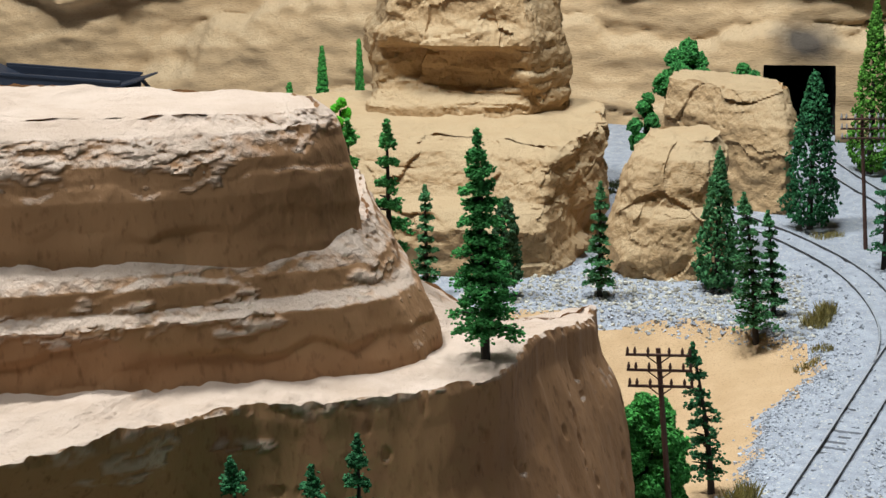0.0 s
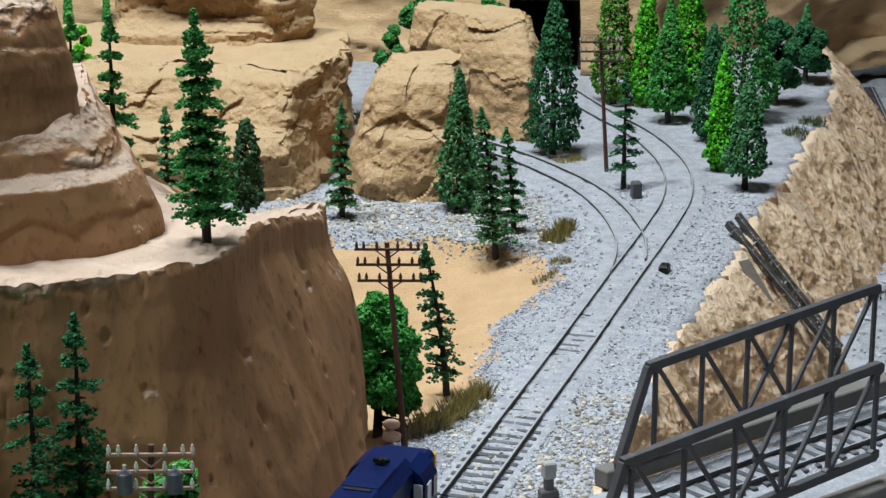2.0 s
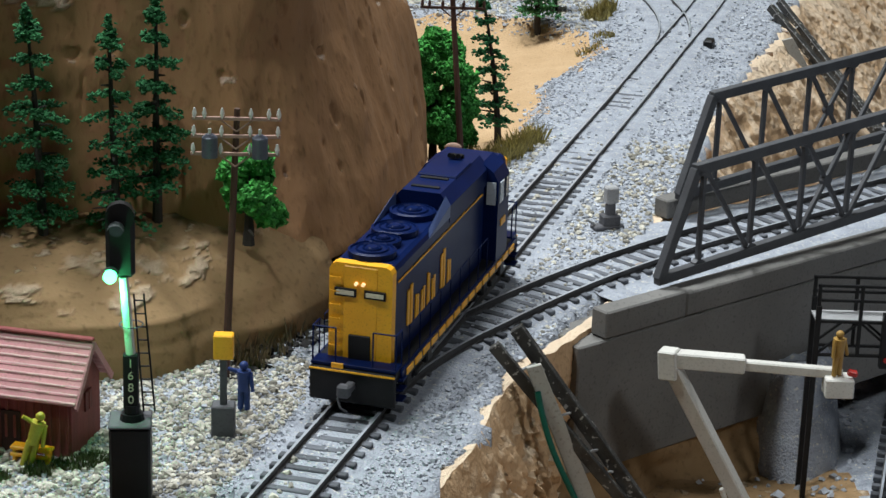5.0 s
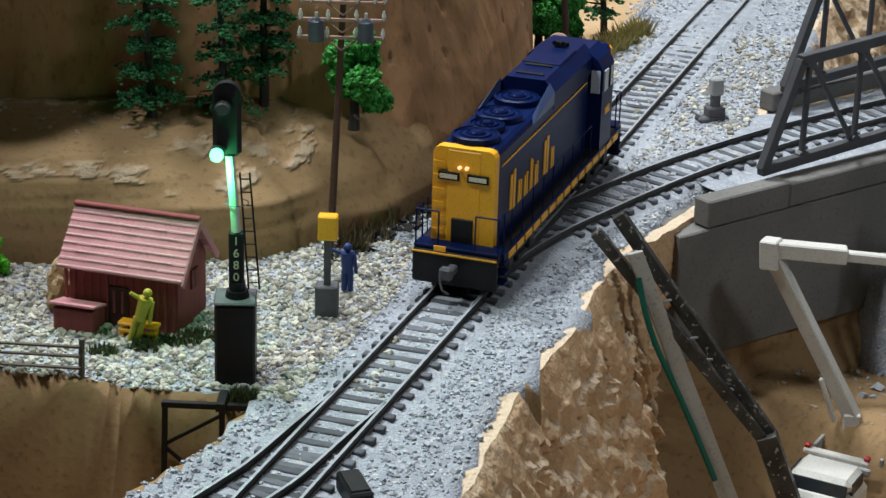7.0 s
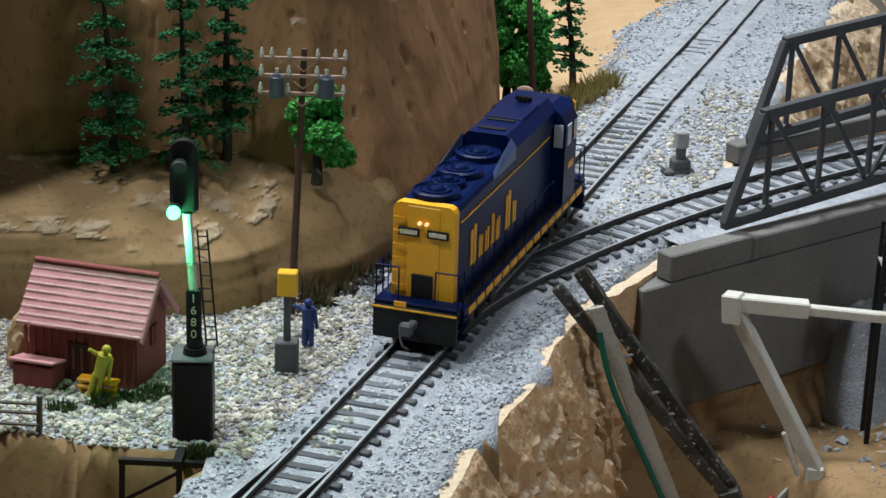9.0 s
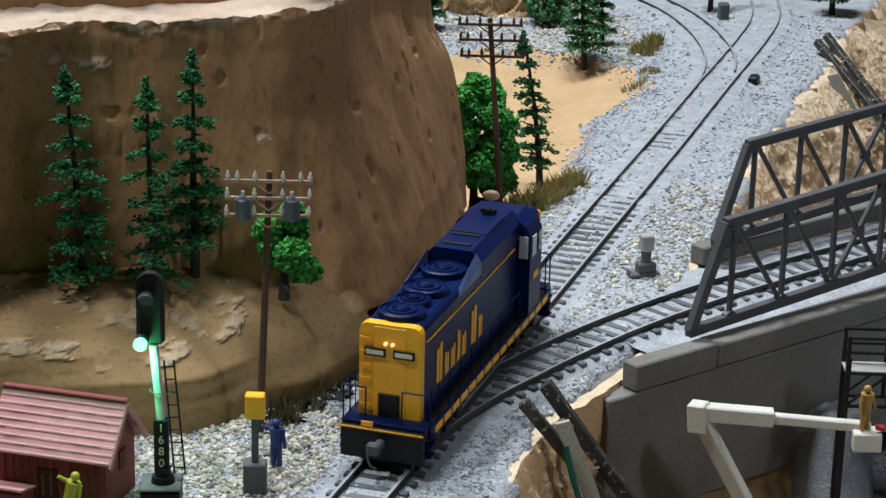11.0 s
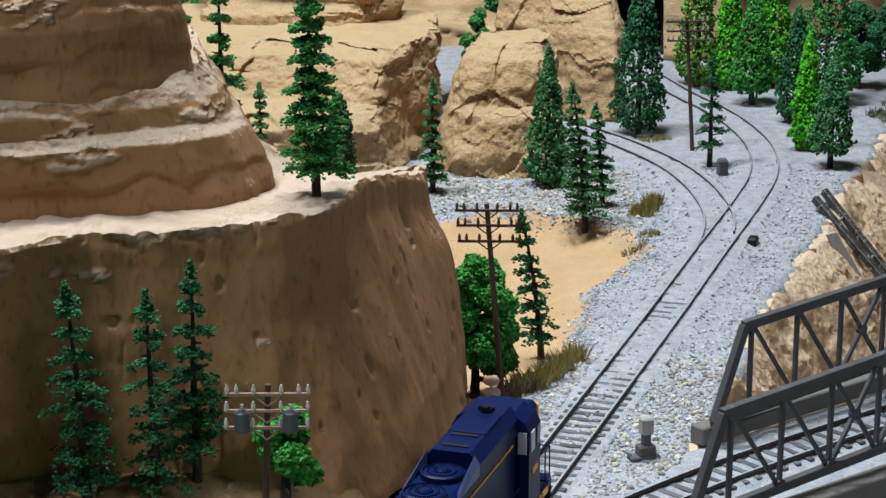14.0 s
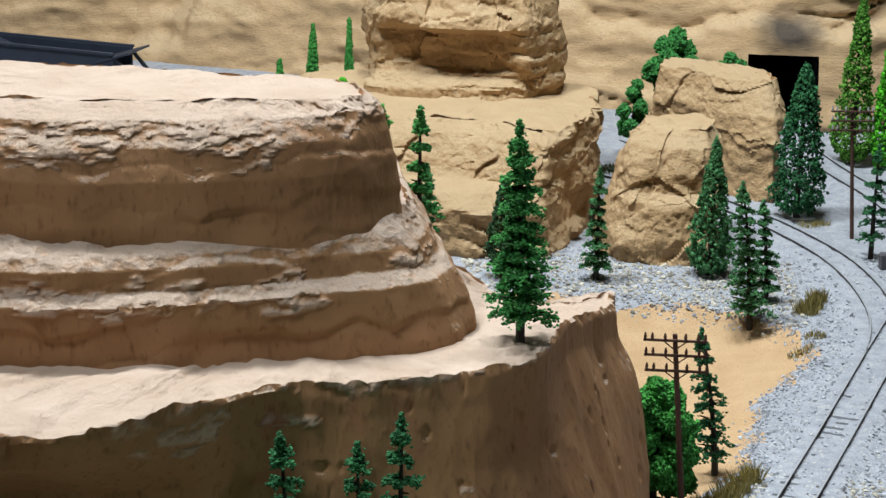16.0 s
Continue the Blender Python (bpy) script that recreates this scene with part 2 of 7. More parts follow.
def resample(points, step):
    p = spline(points, 40 * len(points))
    s = np.r_[0, np.cumsum(np.linalg.norm(np.diff(p, axis=0), axis=1))]
    n = max(2, int(round(s[-1] / step)) + 1)
    q = np.linspace(0, s[-1], n)
    return np.stack([np.interp(q, s, p[:, k]) for k in range(p.shape[1])], 1)


def frame_along(line):
    tan = np.gradient(line[:, :2], axis=0)
    tan /= np.linalg.norm(tan, axis=1)[:, None]
    return tan, np.stack([tan[:, 1], -tan[:, 0]], 1)


def box_bm(bm, sx, sy, sz, m=Matrix(), bevel=0.0):
    """Add a box of that size, centred on the pose m, with bevelled edges."""
    made = bmesh.ops.create_cube(bm, size=1.0, matrix=m @ Matrix.Diagonal((sx, sy, sz, 1)))
    if bevel:
        edges = list({e for v in made["verts"] for e in v.link_edges})
        bmesh.ops.bevel(bm, geom=edges, offset=bevel, segments=1, affect="EDGES", profile=0.5)


def cyl_bm(bm, r1, r2, h, m=Matrix(), seg=10):
    bmesh.ops.create_cone(bm, cap_ends=True, segments=seg, radius1=r1, radius2=r2, depth=h, matrix=m)


def bar_bm(bm, a, b, w, h=None, up=(0, 0, 1), bevel=0.0):
    """A beam of section w x h between two points."""
    a, b = Vector(a), Vector(b)
    z = (b - a).normalized()
    x = Vector(up).cross(z)
    x = x.normalized() if x.length > 1e-6 else Vector((1, 0, 0))
    y = z.cross(x)
    m = Matrix((x, y, z)).transposed().to_4x4()
    m.translation = (a + b) / 2
    box_bm(bm, w, h or w, (b - a).length, m, bevel)


def rod_bm(bm, a, b, r, r2=None, seg=8):
    a, b = Vector(a), Vector(b)
    m = (b - a).to_track_quat("Z", "Y").to_matrix().to_4x4()
    m.translation = (a + b) / 2
    cyl_bm(bm, r, r if r2 is None else r2, (b - a).length, m, seg)


def part(name, bm, mat, parent=None, label="", smooth_angle=None):
    """One mesh object from a bmesh, under a thing or a part."""
    me = bpy.data.meshes.new(name)
    bm.to_mesh(me)
    bm.free()
    for m in mat if isinstance(mat, (list, tuple)) else [mat]:
        me.materials.append(m)
    if smooth_angle:
        me.shade_smooth()
        me.set_sharp_from_angle(angle=radians(smooth_angle))
    ob = new(name, me)
    if parent:
        ob.parent = parent
    if label:
        ob["label"] = label
    return ob


def thing(name, m, label, category, group="", kind=""):
    ob = new(name)
    ob.empty_display_size = 0.01
    ob.matrix_world = m
    return tagged(ob, label, category, group, kind)


# ---------------------------------------------------------------- track lines
MAIN = [(-0.1312, 0.350), (-0.1010, 0.450), (-0.0709, 0.550), (-0.060, 0.586), (-0.0414, 0.6477), (-0.007, 0.7605), (0.0514, 0.9545), (0.0808, 1.052), (0.1165, 1.174)]
EAST = [(0.1165, 1.174), (0.1310, 1.222), (0.1465, 1.275), (0.1600, 1.330), (0.1655, 1.390), (0.1605, 1.445), (0.1485, 1.497), (0.1310, 1.545), (0.1140, 1.600), (0.1000, 1.66), (0.094, 1.76)]
WEST = [(0.1165, 1.174), (0.1230, 1.215), (0.1240, 1.255), (0.1180, 1.305), (0.1060, 1.350), (0.0880, 1.390), (0.0660, 1.428), (0.0300, 1.475), (-0.0200, 1.518), (-0.10, 1.575), (-0.25, 1.66), (-0.62, 1.76)]
BRANCH = [(-0.0380, 0.660), (-0.0270, 0.694), (-0.0170, 0.716), (-0.0040, 0.738), (0.0085, 0.7555), (0.0230, 0.7755), (0.0450, 0.8030), (0.0720, 0.8320), (0.1060, 0.8640), (0.1800, 0.9260), (0.40, 1.105)]
SIDING = [(-0.0600, 0.587), (-0.0686, 0.5667), (-0.0785, 0.5413), (-0.0847, 0.529), (-0.1002, 0.502), (-0.123, 0.467), (-0.17, 0.40)]
LOWER = [(0.150, 0.700), (0.170, 0.780), (0.194, 0.870), (0.240, 1.020), (0.290, 1.200), (0.330, 1.420), (0.352, 1.600), (0.368, 1.74), (0.385, 1.95)]

# ---------------------------------------------------------------- ground
RAVINE = [(-0.060, 0.30), (-0.045, 0.45), (-0.034, 0.520), (-0.0217, 0.574), (-0.0165, 0.603), (-0.0046, 0.636), (0.0042, 0.668), (0.016, 0.712), (0.036, 0.752), (0.058, 0.80),
          (0.078, 0.875), (0.097, 0.937), (0.136, 1.09), (0.180, 1.215), (0.210, 1.331), (0.236, 1.398), (0.258, 1.471), (0.296, 1.60), (0.315, 1.70),
          (0.325, 1.85), (0.33, 2.4), (2.5, 2.4), (2.5, 0.1), (-0.08, 0.1)]
PIT = [(-0.130, 0.495), (-0.1227, 0.5165), (-0.1150, 0.5348), (-0.1008, 0.557), (-0.093, 0.578), (-0.091, 0.590), (-0.103, 0.5935), (-0.127, 0.5915), (-0.142, 0.598), (-0.20, 0.602), (-2.5, 0.61), (-2.5, 0.1), (-0.20, 0.1), (-0.14, 0.43)]
DELL = [(-0.030, 0.86), (-0.012, 0.885), (0.000, 0.930), (0.020, 0.975), (0.040, 1.016), (0.054, 1.107), (0.083, 1.168), (0.080, 1.205), (0.061, 1.236), (0.017, 1.256),
        (-0.032, 1.264), (-0.077, 1.262), (-0.30, 1.25), (-0.40, 1.0), (-0.20, 0.9)]
LOW = -0.075
HOLLOW = [(-0.2, 0.1), (0.128, 0.1), (0.128, 0.72), (0.085, 0.76), (0.03, 0.74), (-0.02, 0.64)]


def ground_height(x, y):
    wob = 0.006 * fbm(x * 28, y * 28, 3.1, 3) + 0.003 * fbm(x * 110, y * 110, 8.2, 3)
    z = -0.0038 + 0.0005 * fbm(x * 120, y * 120, 0.5, 2)
    d = poly_distance(x, y, RAVINE) + wob
    drop = smooth(d / 0.010)
    z = z + (LOW + 0.0038) * drop + 0.004 * fbm(x * 25, y * 25, 2.2, 3) * drop
    z = z - 0.033 * smooth(poly_distance(x, y, HOLLOW) / 0.02) * drop
    d = poly_distance(x, y, PIT) + 0.4 * wob
    z = z - 0.10 * smooth(d / 0.012)
    d = poly_distance(x, y, DELL) + 0.6 * wob
    z = z - 0.006 * smooth(d / 0.012) - 0.016 * smooth(d / 0.09) + 0.003 * fbm(x * 20, y * 20, 7.7, 3) * smooth(d / 0.03)
    # ballast filled up to the tie tops on the far lines
    crib = np.zeros(np.shape(x))
    for line in (MAIN, EAST, WEST, SIDING, BRANCH):
        near = np.full(np.shape(x), 1e9)
        for (ax, ay), (bx, by) in zip(line, line[1:]):
            dx, dy = bx - ax, by - ay
            t = np.clip(((x - ax) * dx + (y - ay) * dy) / (dx * dx + dy * dy), 0, 1)
            near = np.minimum(near, np.hypot(x - ax - t * dx, y - ay - t * dy))
        wide = smooth((y - 0.78) / 0.12)
        crib = np.maximum(crib, 1 - smooth((near - 0.0085 - 0.007 * wide) / 0.004))
    z = z + (0.0012 + 0.0006 * smooth((y - 0.93) / 0.06) + 0.0003 * smooth((y - 1.12) / 0.16)) * crib
    return z


gx = np.r_[-3, -2, -1.2, -0.8, np.arange(-0.55, 0.551, 0.0042), 0.8, 1.2, 2, 3]
gy = np.r_[-1.5, -0.5, 0, 0.2, np.arange(0.32, 2.02, 0.0042), 2.3, 3, 4]
GY, GX = np.meshgrid(gy, gx, indexing="ij")
GZ = ground_height(GX, GY)
faces = grid_faces(len(gy), len(gx))
centre = np.stack([GX, GY, GZ], -1).reshape(-1, 3)[faces].mean(1)
cx, cy = centre[:, 0], centre[:, 1]
edge = 0.008 * fbm(cx * 60, cy * 60, 1.0, 4)
in_dell = poly_distance(cx, cy, DELL) + edge
in_ravine = poly_distance(cx, cy, RAVINE) + 0.4 * edge
in_pit = poly_distance(cx, cy, PIT) + 0.2 * edge
slot = np.zeros(len(faces), int)
slot[(in_dell > 0.004)] = 1
slot[(in_ravine > 0.003) & (centre[:, 2] > LOW + 0.008 + 0.006 * vnoise(cx * 50, cy * 50, 4.0))] = 2
slot[(in_pit > 0.0)] = 3
slot[(in_ravine > 0.003) & (cx < 0.150 + edge) & (cy < 0.80 + edge)] = 3
fall = np.ptp(GZ.reshape(-1)[faces], axis=1)
slot[(fall > 0.0016) & (in_pit > -0.014) & (cy < 0.615)] = 3
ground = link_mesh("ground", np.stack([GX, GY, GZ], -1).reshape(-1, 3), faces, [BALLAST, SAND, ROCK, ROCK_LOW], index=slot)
tagged(ground, "grey ballast bed, tan sand dell and brown plaster slopes", "ground", kind="structure")

# ---------------------------------------------------------------- scattered pieces
OCTA_V = np.array([(1, 0, 0), (-1, 0, 0), (0, 1, 0), (0, -1, 0), (0, 0, 1), (0, 0, -1)], float)
OCTA_F = np.array([(0, 2, 4), (2, 1, 4), (1, 3, 4), (3, 0, 4), (2, 0, 5), (1, 2, 5), (3, 1, 5), (0, 3, 5)])
PHI = 1.618
ICO_V = np.array([(0, a, b * PHI) for a in (-1, 1) for b in (-1, 1)] + [(a, b * PHI, 0) for a in (-1, 1) for b in (-1, 1)] + [(b * PHI, 0, a) for a in (-1, 1) for b in (-1, 1)], float) / 1.9
ICO_F = np.array([(i, j, k) for i in range(12) for j in range(i + 1, 12) for k in range(j + 1, 12) if all(np.linalg.norm(ICO_V[p] - ICO_V[q]) < 1.1 for p, q in ((i, j), (j, k), (i, k)))])
ICO_F = np.array([f if np.dot(np.cross(ICO_V[f[1]] - ICO_V[f[0]], ICO_V[f[2]] - ICO_V[f[0]]), ICO_V[f[0]]) > 0 else f[::-1] for f in ICO_F])
CUBE_V = np.array([(x, y, z) for x in (-1, 1) for y in (-1, 1) for z in (-1, 1)], float) * 0.68
CUBE_F = np.array([(0, 1, 3, 2), (4, 6, 7, 5), (0, 4, 5, 1), (2, 3, 7, 6), (0, 2, 6, 4), (1, 5, 7, 3)])


def lumps(rng, centres, sizes, flat=1.0, shape=(OCTA_V, OCTA_F), jitter=0.35):
    """Vertices and faces of many small uneven lumps."""
    base_v, base_f = shape
    n, k = len(centres), len(base_v)
    v = base_v[None] * (1 + jitter * rng.uniform(-1, 1, (n, k, 1))) + jitter * 0.5 * rng.uniform(-1, 1, (n, k, 3))
    q = rng.normal(size=(n, 4))
    q /= np.linalg.norm(q, axis=1)[:, None]
    w, x, y, z = q.T
    R = np.stack([1 - 2 * (y * y + z * z), 2 * (x * y - z * w), 2 * (x * z + y * w), 2 * (x * y + z * w), 1 - 2 * (x * x + z * z), 2 * (y * z - x * w), 2 * (x * z - y * w), 2 * (y * z + x * w), 1 - 2 * (x * x + y * y)], -1).reshape(n, 3, 3)
    v = np.einsum("nij,nkj->nki", R, v)
    v[..., 2] *= flat
    v = v * np.asarray(sizes)[:, None, None] + np.asarray(centres)[:, None, :]
    return v.reshape(-1, 3), (base_f[None] + (np.arange(n) * k)[:, None, None]).reshape(-1, base_f.shape[1])


# ---------------------------------------------------------------- rock masses


def corner_ring(points, n):
    """A closed outline with nearly straight sides and tight corners."""
    p = np.array(points + points[:1], float)
    k = len(points)
    t = np.linspace(0, k, n, endpoint=False)
    q = np.stack([np.interp(t, np.arange(k + 1), p[:, a]) for a in (0, 1)], 1)
    w = max(1, n // (k * 9))
    for _ in range(2):
        q = sum(np.roll(q, a, 0) for a in range(-w, w + 1)) / (2 * w + 1)
    return q


def rock_mass(name, levels, label, mat, n=400, step=0.0015, amp=0.003, strata=0.0, layers=60, tilt=None, seed=0.0, top_amp=0.002, flute=0.0, crumble=0.0, band=0.012, flake=0.0, flake_size=0.02, corners=False, parent=None, pits=0.0, chamfer=0.0, crusts=()):
    """A rock from outlines at rising heights: levels of (z, points), all with the same count of points; the last one is the rim of its top."""
    zs = [z for z, _ in levels]
    rings = [corner_ring(p, n) if corners else spline(p, n, closed=True) for _, p in levels]
    rows, heights = [], []
    for a in range(len(levels) - 1):
        span = abs(zs[a + 1] - zs[a]) + np.abs(rings[a + 1] - rings[a]).max() * 0.6
        k = max(2, int(span / step))
        for q in range(k):
            u = q / k
            rows.append(rings[a] * (1 - u) + rings[a + 1] * u)
            heights.append(zs[a] * (1 - u) + zs[a + 1] * u)
    rows.append(rings[-1])
    heights.append(zs[-1])
    P = np.array(rows)
    Z = np.repeat(np.array(heights)[:, None], n, 1)
    tangent = np.roll(P, -1, 1) - np.roll(P, 1, 1)
    normal = np.stack([tangent[..., 1], -tangent[..., 0]], -1)
    normal /= np.linalg.norm(normal, axis=-1, keepdims=True) + 1e-9
    area = 0.5 * np.sum(P[0, :, 0] * np.roll(P[0, :, 1], -1) - np.roll(P[0, :, 0], -1) * P[0, :, 1])
    if area < 0:
        normal = -normal
    x, y = P[..., 0], P[..., 1]
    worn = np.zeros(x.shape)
    off = amp * fbm(x * 22 + seed, y * 22, Z * 18, 3) + 0.10 * amp * fbm(x * 160 + seed, y * 160, Z * 160, 2)
    if flute:
        off = off + flute * fbm(x * 50 + seed, y * 50, Z * 6, 3) + 0.10 * flute * fbm(x * 200 + seed, y * 200, Z * 60, 2)
    if strata:
        level = Z * layers + 1.1 * vnoise(Z * layers * 0.45, 2.0, seed) + 0.9 * fbm(x * 10 + seed, y * 10, 0.3, 2) + 0.25 * fbm(x * 70, y * 70 + seed, 0.7, 2)
        k = np.floor(level)
        u = level - k
        lip = lambda w: 0.65 * vnoise(x * 11 + 3.7 * w + seed, y * 11, 5.3 * w) + 0.45 * vnoise(x * 45 + seed, y * 45 - 2.9 * w, 1.7 * w)
        blend = smooth((u - 0.80) / 0.2)
        off = off + strata * (lip(k) * (1 - blend) + lip(k + 1) * blend - 0.12 * np.clip(u - 0.1, 0, 1) ** 2)
    if flake:
        g = 1 / flake_size
        wx, wz = 0.25 * fbm(x * g, y * g, Z * g, 2), 0.25 * fbm(x * g + 9, y * g, Z * g, 2)
        off = off + flake * (0.50 * facets(x * g * 0.55 + wx, y * g * 0.55, Z * g * 0.9 + wz, seed) + 0.14 * facets(x * g * 1.5 + wx, y * g * 1.5, Z * g * 2.8 + wz, seed + 4) + 0.30 * fbm(x * g * 0.8, y * g * 0.8, Z * g * 1.6 + seed, 4) + 0.05 * facets(x * g * 5, y * g * 5, Z * g * 8, seed + 9) + 0.06 * fbm(x * g * 9, y * g * 9, Z * g * 11, 2))
    if crumble:
        deep = band * np.clip(0.35 + 1.7 * fbm(x * 30 + seed, y * 30, 2.2, 3), 0.06, 2.2)
        zone = smooth(1.3 * (1 - (zs[-1] - Z) / deep)) * smooth((Z - zs[0]) / 0.004)
        mess = 0.45 * chisel(x * 110, y * 110, Z * 260, seed) + 0.35 * chisel(x * 260, y * 260, Z * 520, seed + 2) + 0.40 * fbm(x * 60, y * 60 + seed, Z * 90, 3) + 0.4 * fbm(x * 260, y * 260 + seed, Z * 330, 3) - 0.15
        off = off + crumble * zone * (mess - 0.25) - chamfer * zone**1.4
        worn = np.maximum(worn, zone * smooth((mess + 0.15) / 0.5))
        Z = Z + 0.35 * crumble * zone * fbm(x * 240, y * 240, Z * 240 + seed, 2)
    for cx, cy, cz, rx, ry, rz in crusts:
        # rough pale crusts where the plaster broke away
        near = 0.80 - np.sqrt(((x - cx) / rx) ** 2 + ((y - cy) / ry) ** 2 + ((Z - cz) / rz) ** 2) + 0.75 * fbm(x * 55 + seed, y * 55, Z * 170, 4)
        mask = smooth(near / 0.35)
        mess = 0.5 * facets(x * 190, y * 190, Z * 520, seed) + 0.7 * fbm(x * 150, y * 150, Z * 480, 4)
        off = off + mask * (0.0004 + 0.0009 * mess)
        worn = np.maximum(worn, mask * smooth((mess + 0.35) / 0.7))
    if pits:
        off = off - pits * smooth((fbm(x * 150 + seed, y * 150, Z * 100, 2) - 0.74) / 0.18)
    P = P + normal * (off * np.clip((Z - zs[0]) / 0.01, 0, 1))[..., None]
    V = np.concatenate([P, Z[..., None]], -1)
    # the top closes in rings towards the middle
    edge_ring, c = V[-1], V[-1].mean(0)
    caps = []
    for q in (0.006, 0.013, 0.022, 0.033, 0.046, 0.06, 0.08, 0.1, 0.12, 0.15, 0.18, 0.22, 0.27, 0.33, 0.4, 0.48, 0.57, 0.67, 0.78, 0.9, 1.0):
        calm_ring = np.concatenate([rings[-1], np.full((n, 1), zs[-1])], 1)
        w = min(1.0, q / 0.05)
        ring = (edge_ring * (1 - w) + calm_ring * w) * (1 - q) + c * q
        ring[:, 2] = zs[-1] + top_amp * fbm(ring[:, 0] * 55 + seed, ring[:, 1] * 55, 0.3, 4) + 0.45 * top_amp * fbm(ring[:, 0] * 160 + seed, ring[:, 1] * 160, 0.3, 2)
        caps.append(ring)
    V = np.concatenate([V, np.array(caps)], 0)
    if tilt:
        V[..., 2] += tilt(V[..., 0], V[..., 1], V[..., 2])
    f = grid_faces(len(V), n, True)
    if area < 0:
        f = f[:, ::-1]
    ob = link_mesh(name, V.reshape(-1, 3), f, mat)
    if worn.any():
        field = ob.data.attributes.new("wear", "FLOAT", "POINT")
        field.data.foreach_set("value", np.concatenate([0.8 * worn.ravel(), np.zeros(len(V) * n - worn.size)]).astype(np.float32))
    ob.data.set_sharp_from_angle(angle=radians(48))
    if parent:
        ob.parent = parent
        ob["label"] = label
        return ob
    return tagged(ob, label, "rock")


def mesa_tilt(x, y, z):
    low = smooth((z - 0.06) / 0.05) * (1 - smooth((z - 0.127) / 0.01))
    return -0.021 * low * smooth((y - 0.835) / 0.11) * smooth((x + 0.105) / 0.035) + 0.003 * low * smooth((-0.12 - x) / 0.1)


FOOT_BACK = [(-0.035, 0.985), (-0.080, 1.00), (-0.110, 1.00), (-0.25, 1.00), (-0.50, 1.00)]
RIM_BACK = [(-0.050, 0.926), (-0.080, 0.916), (-0.110, 0.916), (-0.25, 0.96), (-0.50, 0.96)]
mesa = thing("mesa", Matrix(), "large stepped brown plaster mesa with worn ledges tinted pale for overhead light", "rock")
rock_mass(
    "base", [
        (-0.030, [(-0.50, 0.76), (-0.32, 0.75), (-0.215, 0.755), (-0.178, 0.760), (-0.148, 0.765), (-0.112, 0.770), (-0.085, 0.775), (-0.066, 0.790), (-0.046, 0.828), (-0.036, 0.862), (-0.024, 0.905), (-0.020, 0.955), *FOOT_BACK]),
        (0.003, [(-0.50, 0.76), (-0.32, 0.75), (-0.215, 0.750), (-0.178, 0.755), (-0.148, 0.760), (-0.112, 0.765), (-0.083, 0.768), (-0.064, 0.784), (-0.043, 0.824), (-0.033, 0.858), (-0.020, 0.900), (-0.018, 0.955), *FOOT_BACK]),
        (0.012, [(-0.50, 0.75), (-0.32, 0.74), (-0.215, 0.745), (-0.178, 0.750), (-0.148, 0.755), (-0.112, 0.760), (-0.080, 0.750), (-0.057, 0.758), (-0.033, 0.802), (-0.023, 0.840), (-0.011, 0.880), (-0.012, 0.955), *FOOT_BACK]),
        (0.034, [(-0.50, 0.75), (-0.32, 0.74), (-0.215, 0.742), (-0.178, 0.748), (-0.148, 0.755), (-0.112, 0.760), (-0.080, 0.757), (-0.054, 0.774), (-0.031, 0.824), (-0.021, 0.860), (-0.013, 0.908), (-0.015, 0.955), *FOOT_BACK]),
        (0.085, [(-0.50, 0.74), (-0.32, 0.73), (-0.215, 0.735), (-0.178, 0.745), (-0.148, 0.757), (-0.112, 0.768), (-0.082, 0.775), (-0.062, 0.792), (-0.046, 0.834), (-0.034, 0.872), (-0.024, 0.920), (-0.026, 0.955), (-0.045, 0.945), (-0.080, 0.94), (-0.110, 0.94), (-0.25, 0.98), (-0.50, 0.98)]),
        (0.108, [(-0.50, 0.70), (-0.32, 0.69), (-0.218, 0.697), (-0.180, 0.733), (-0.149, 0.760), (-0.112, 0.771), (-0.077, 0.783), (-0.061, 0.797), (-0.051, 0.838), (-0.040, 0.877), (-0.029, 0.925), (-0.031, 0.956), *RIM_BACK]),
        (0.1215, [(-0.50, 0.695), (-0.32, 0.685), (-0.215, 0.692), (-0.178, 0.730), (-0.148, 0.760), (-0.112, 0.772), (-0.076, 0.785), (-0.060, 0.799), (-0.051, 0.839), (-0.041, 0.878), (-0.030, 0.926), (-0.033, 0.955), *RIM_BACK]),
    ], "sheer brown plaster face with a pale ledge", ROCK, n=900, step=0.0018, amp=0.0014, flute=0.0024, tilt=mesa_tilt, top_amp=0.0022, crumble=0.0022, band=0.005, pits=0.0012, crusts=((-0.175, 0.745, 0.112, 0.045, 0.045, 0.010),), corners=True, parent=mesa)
BACK2 = [(-0.13, 0.93), (-0.24, 0.97), (-0.42, 0.96)]
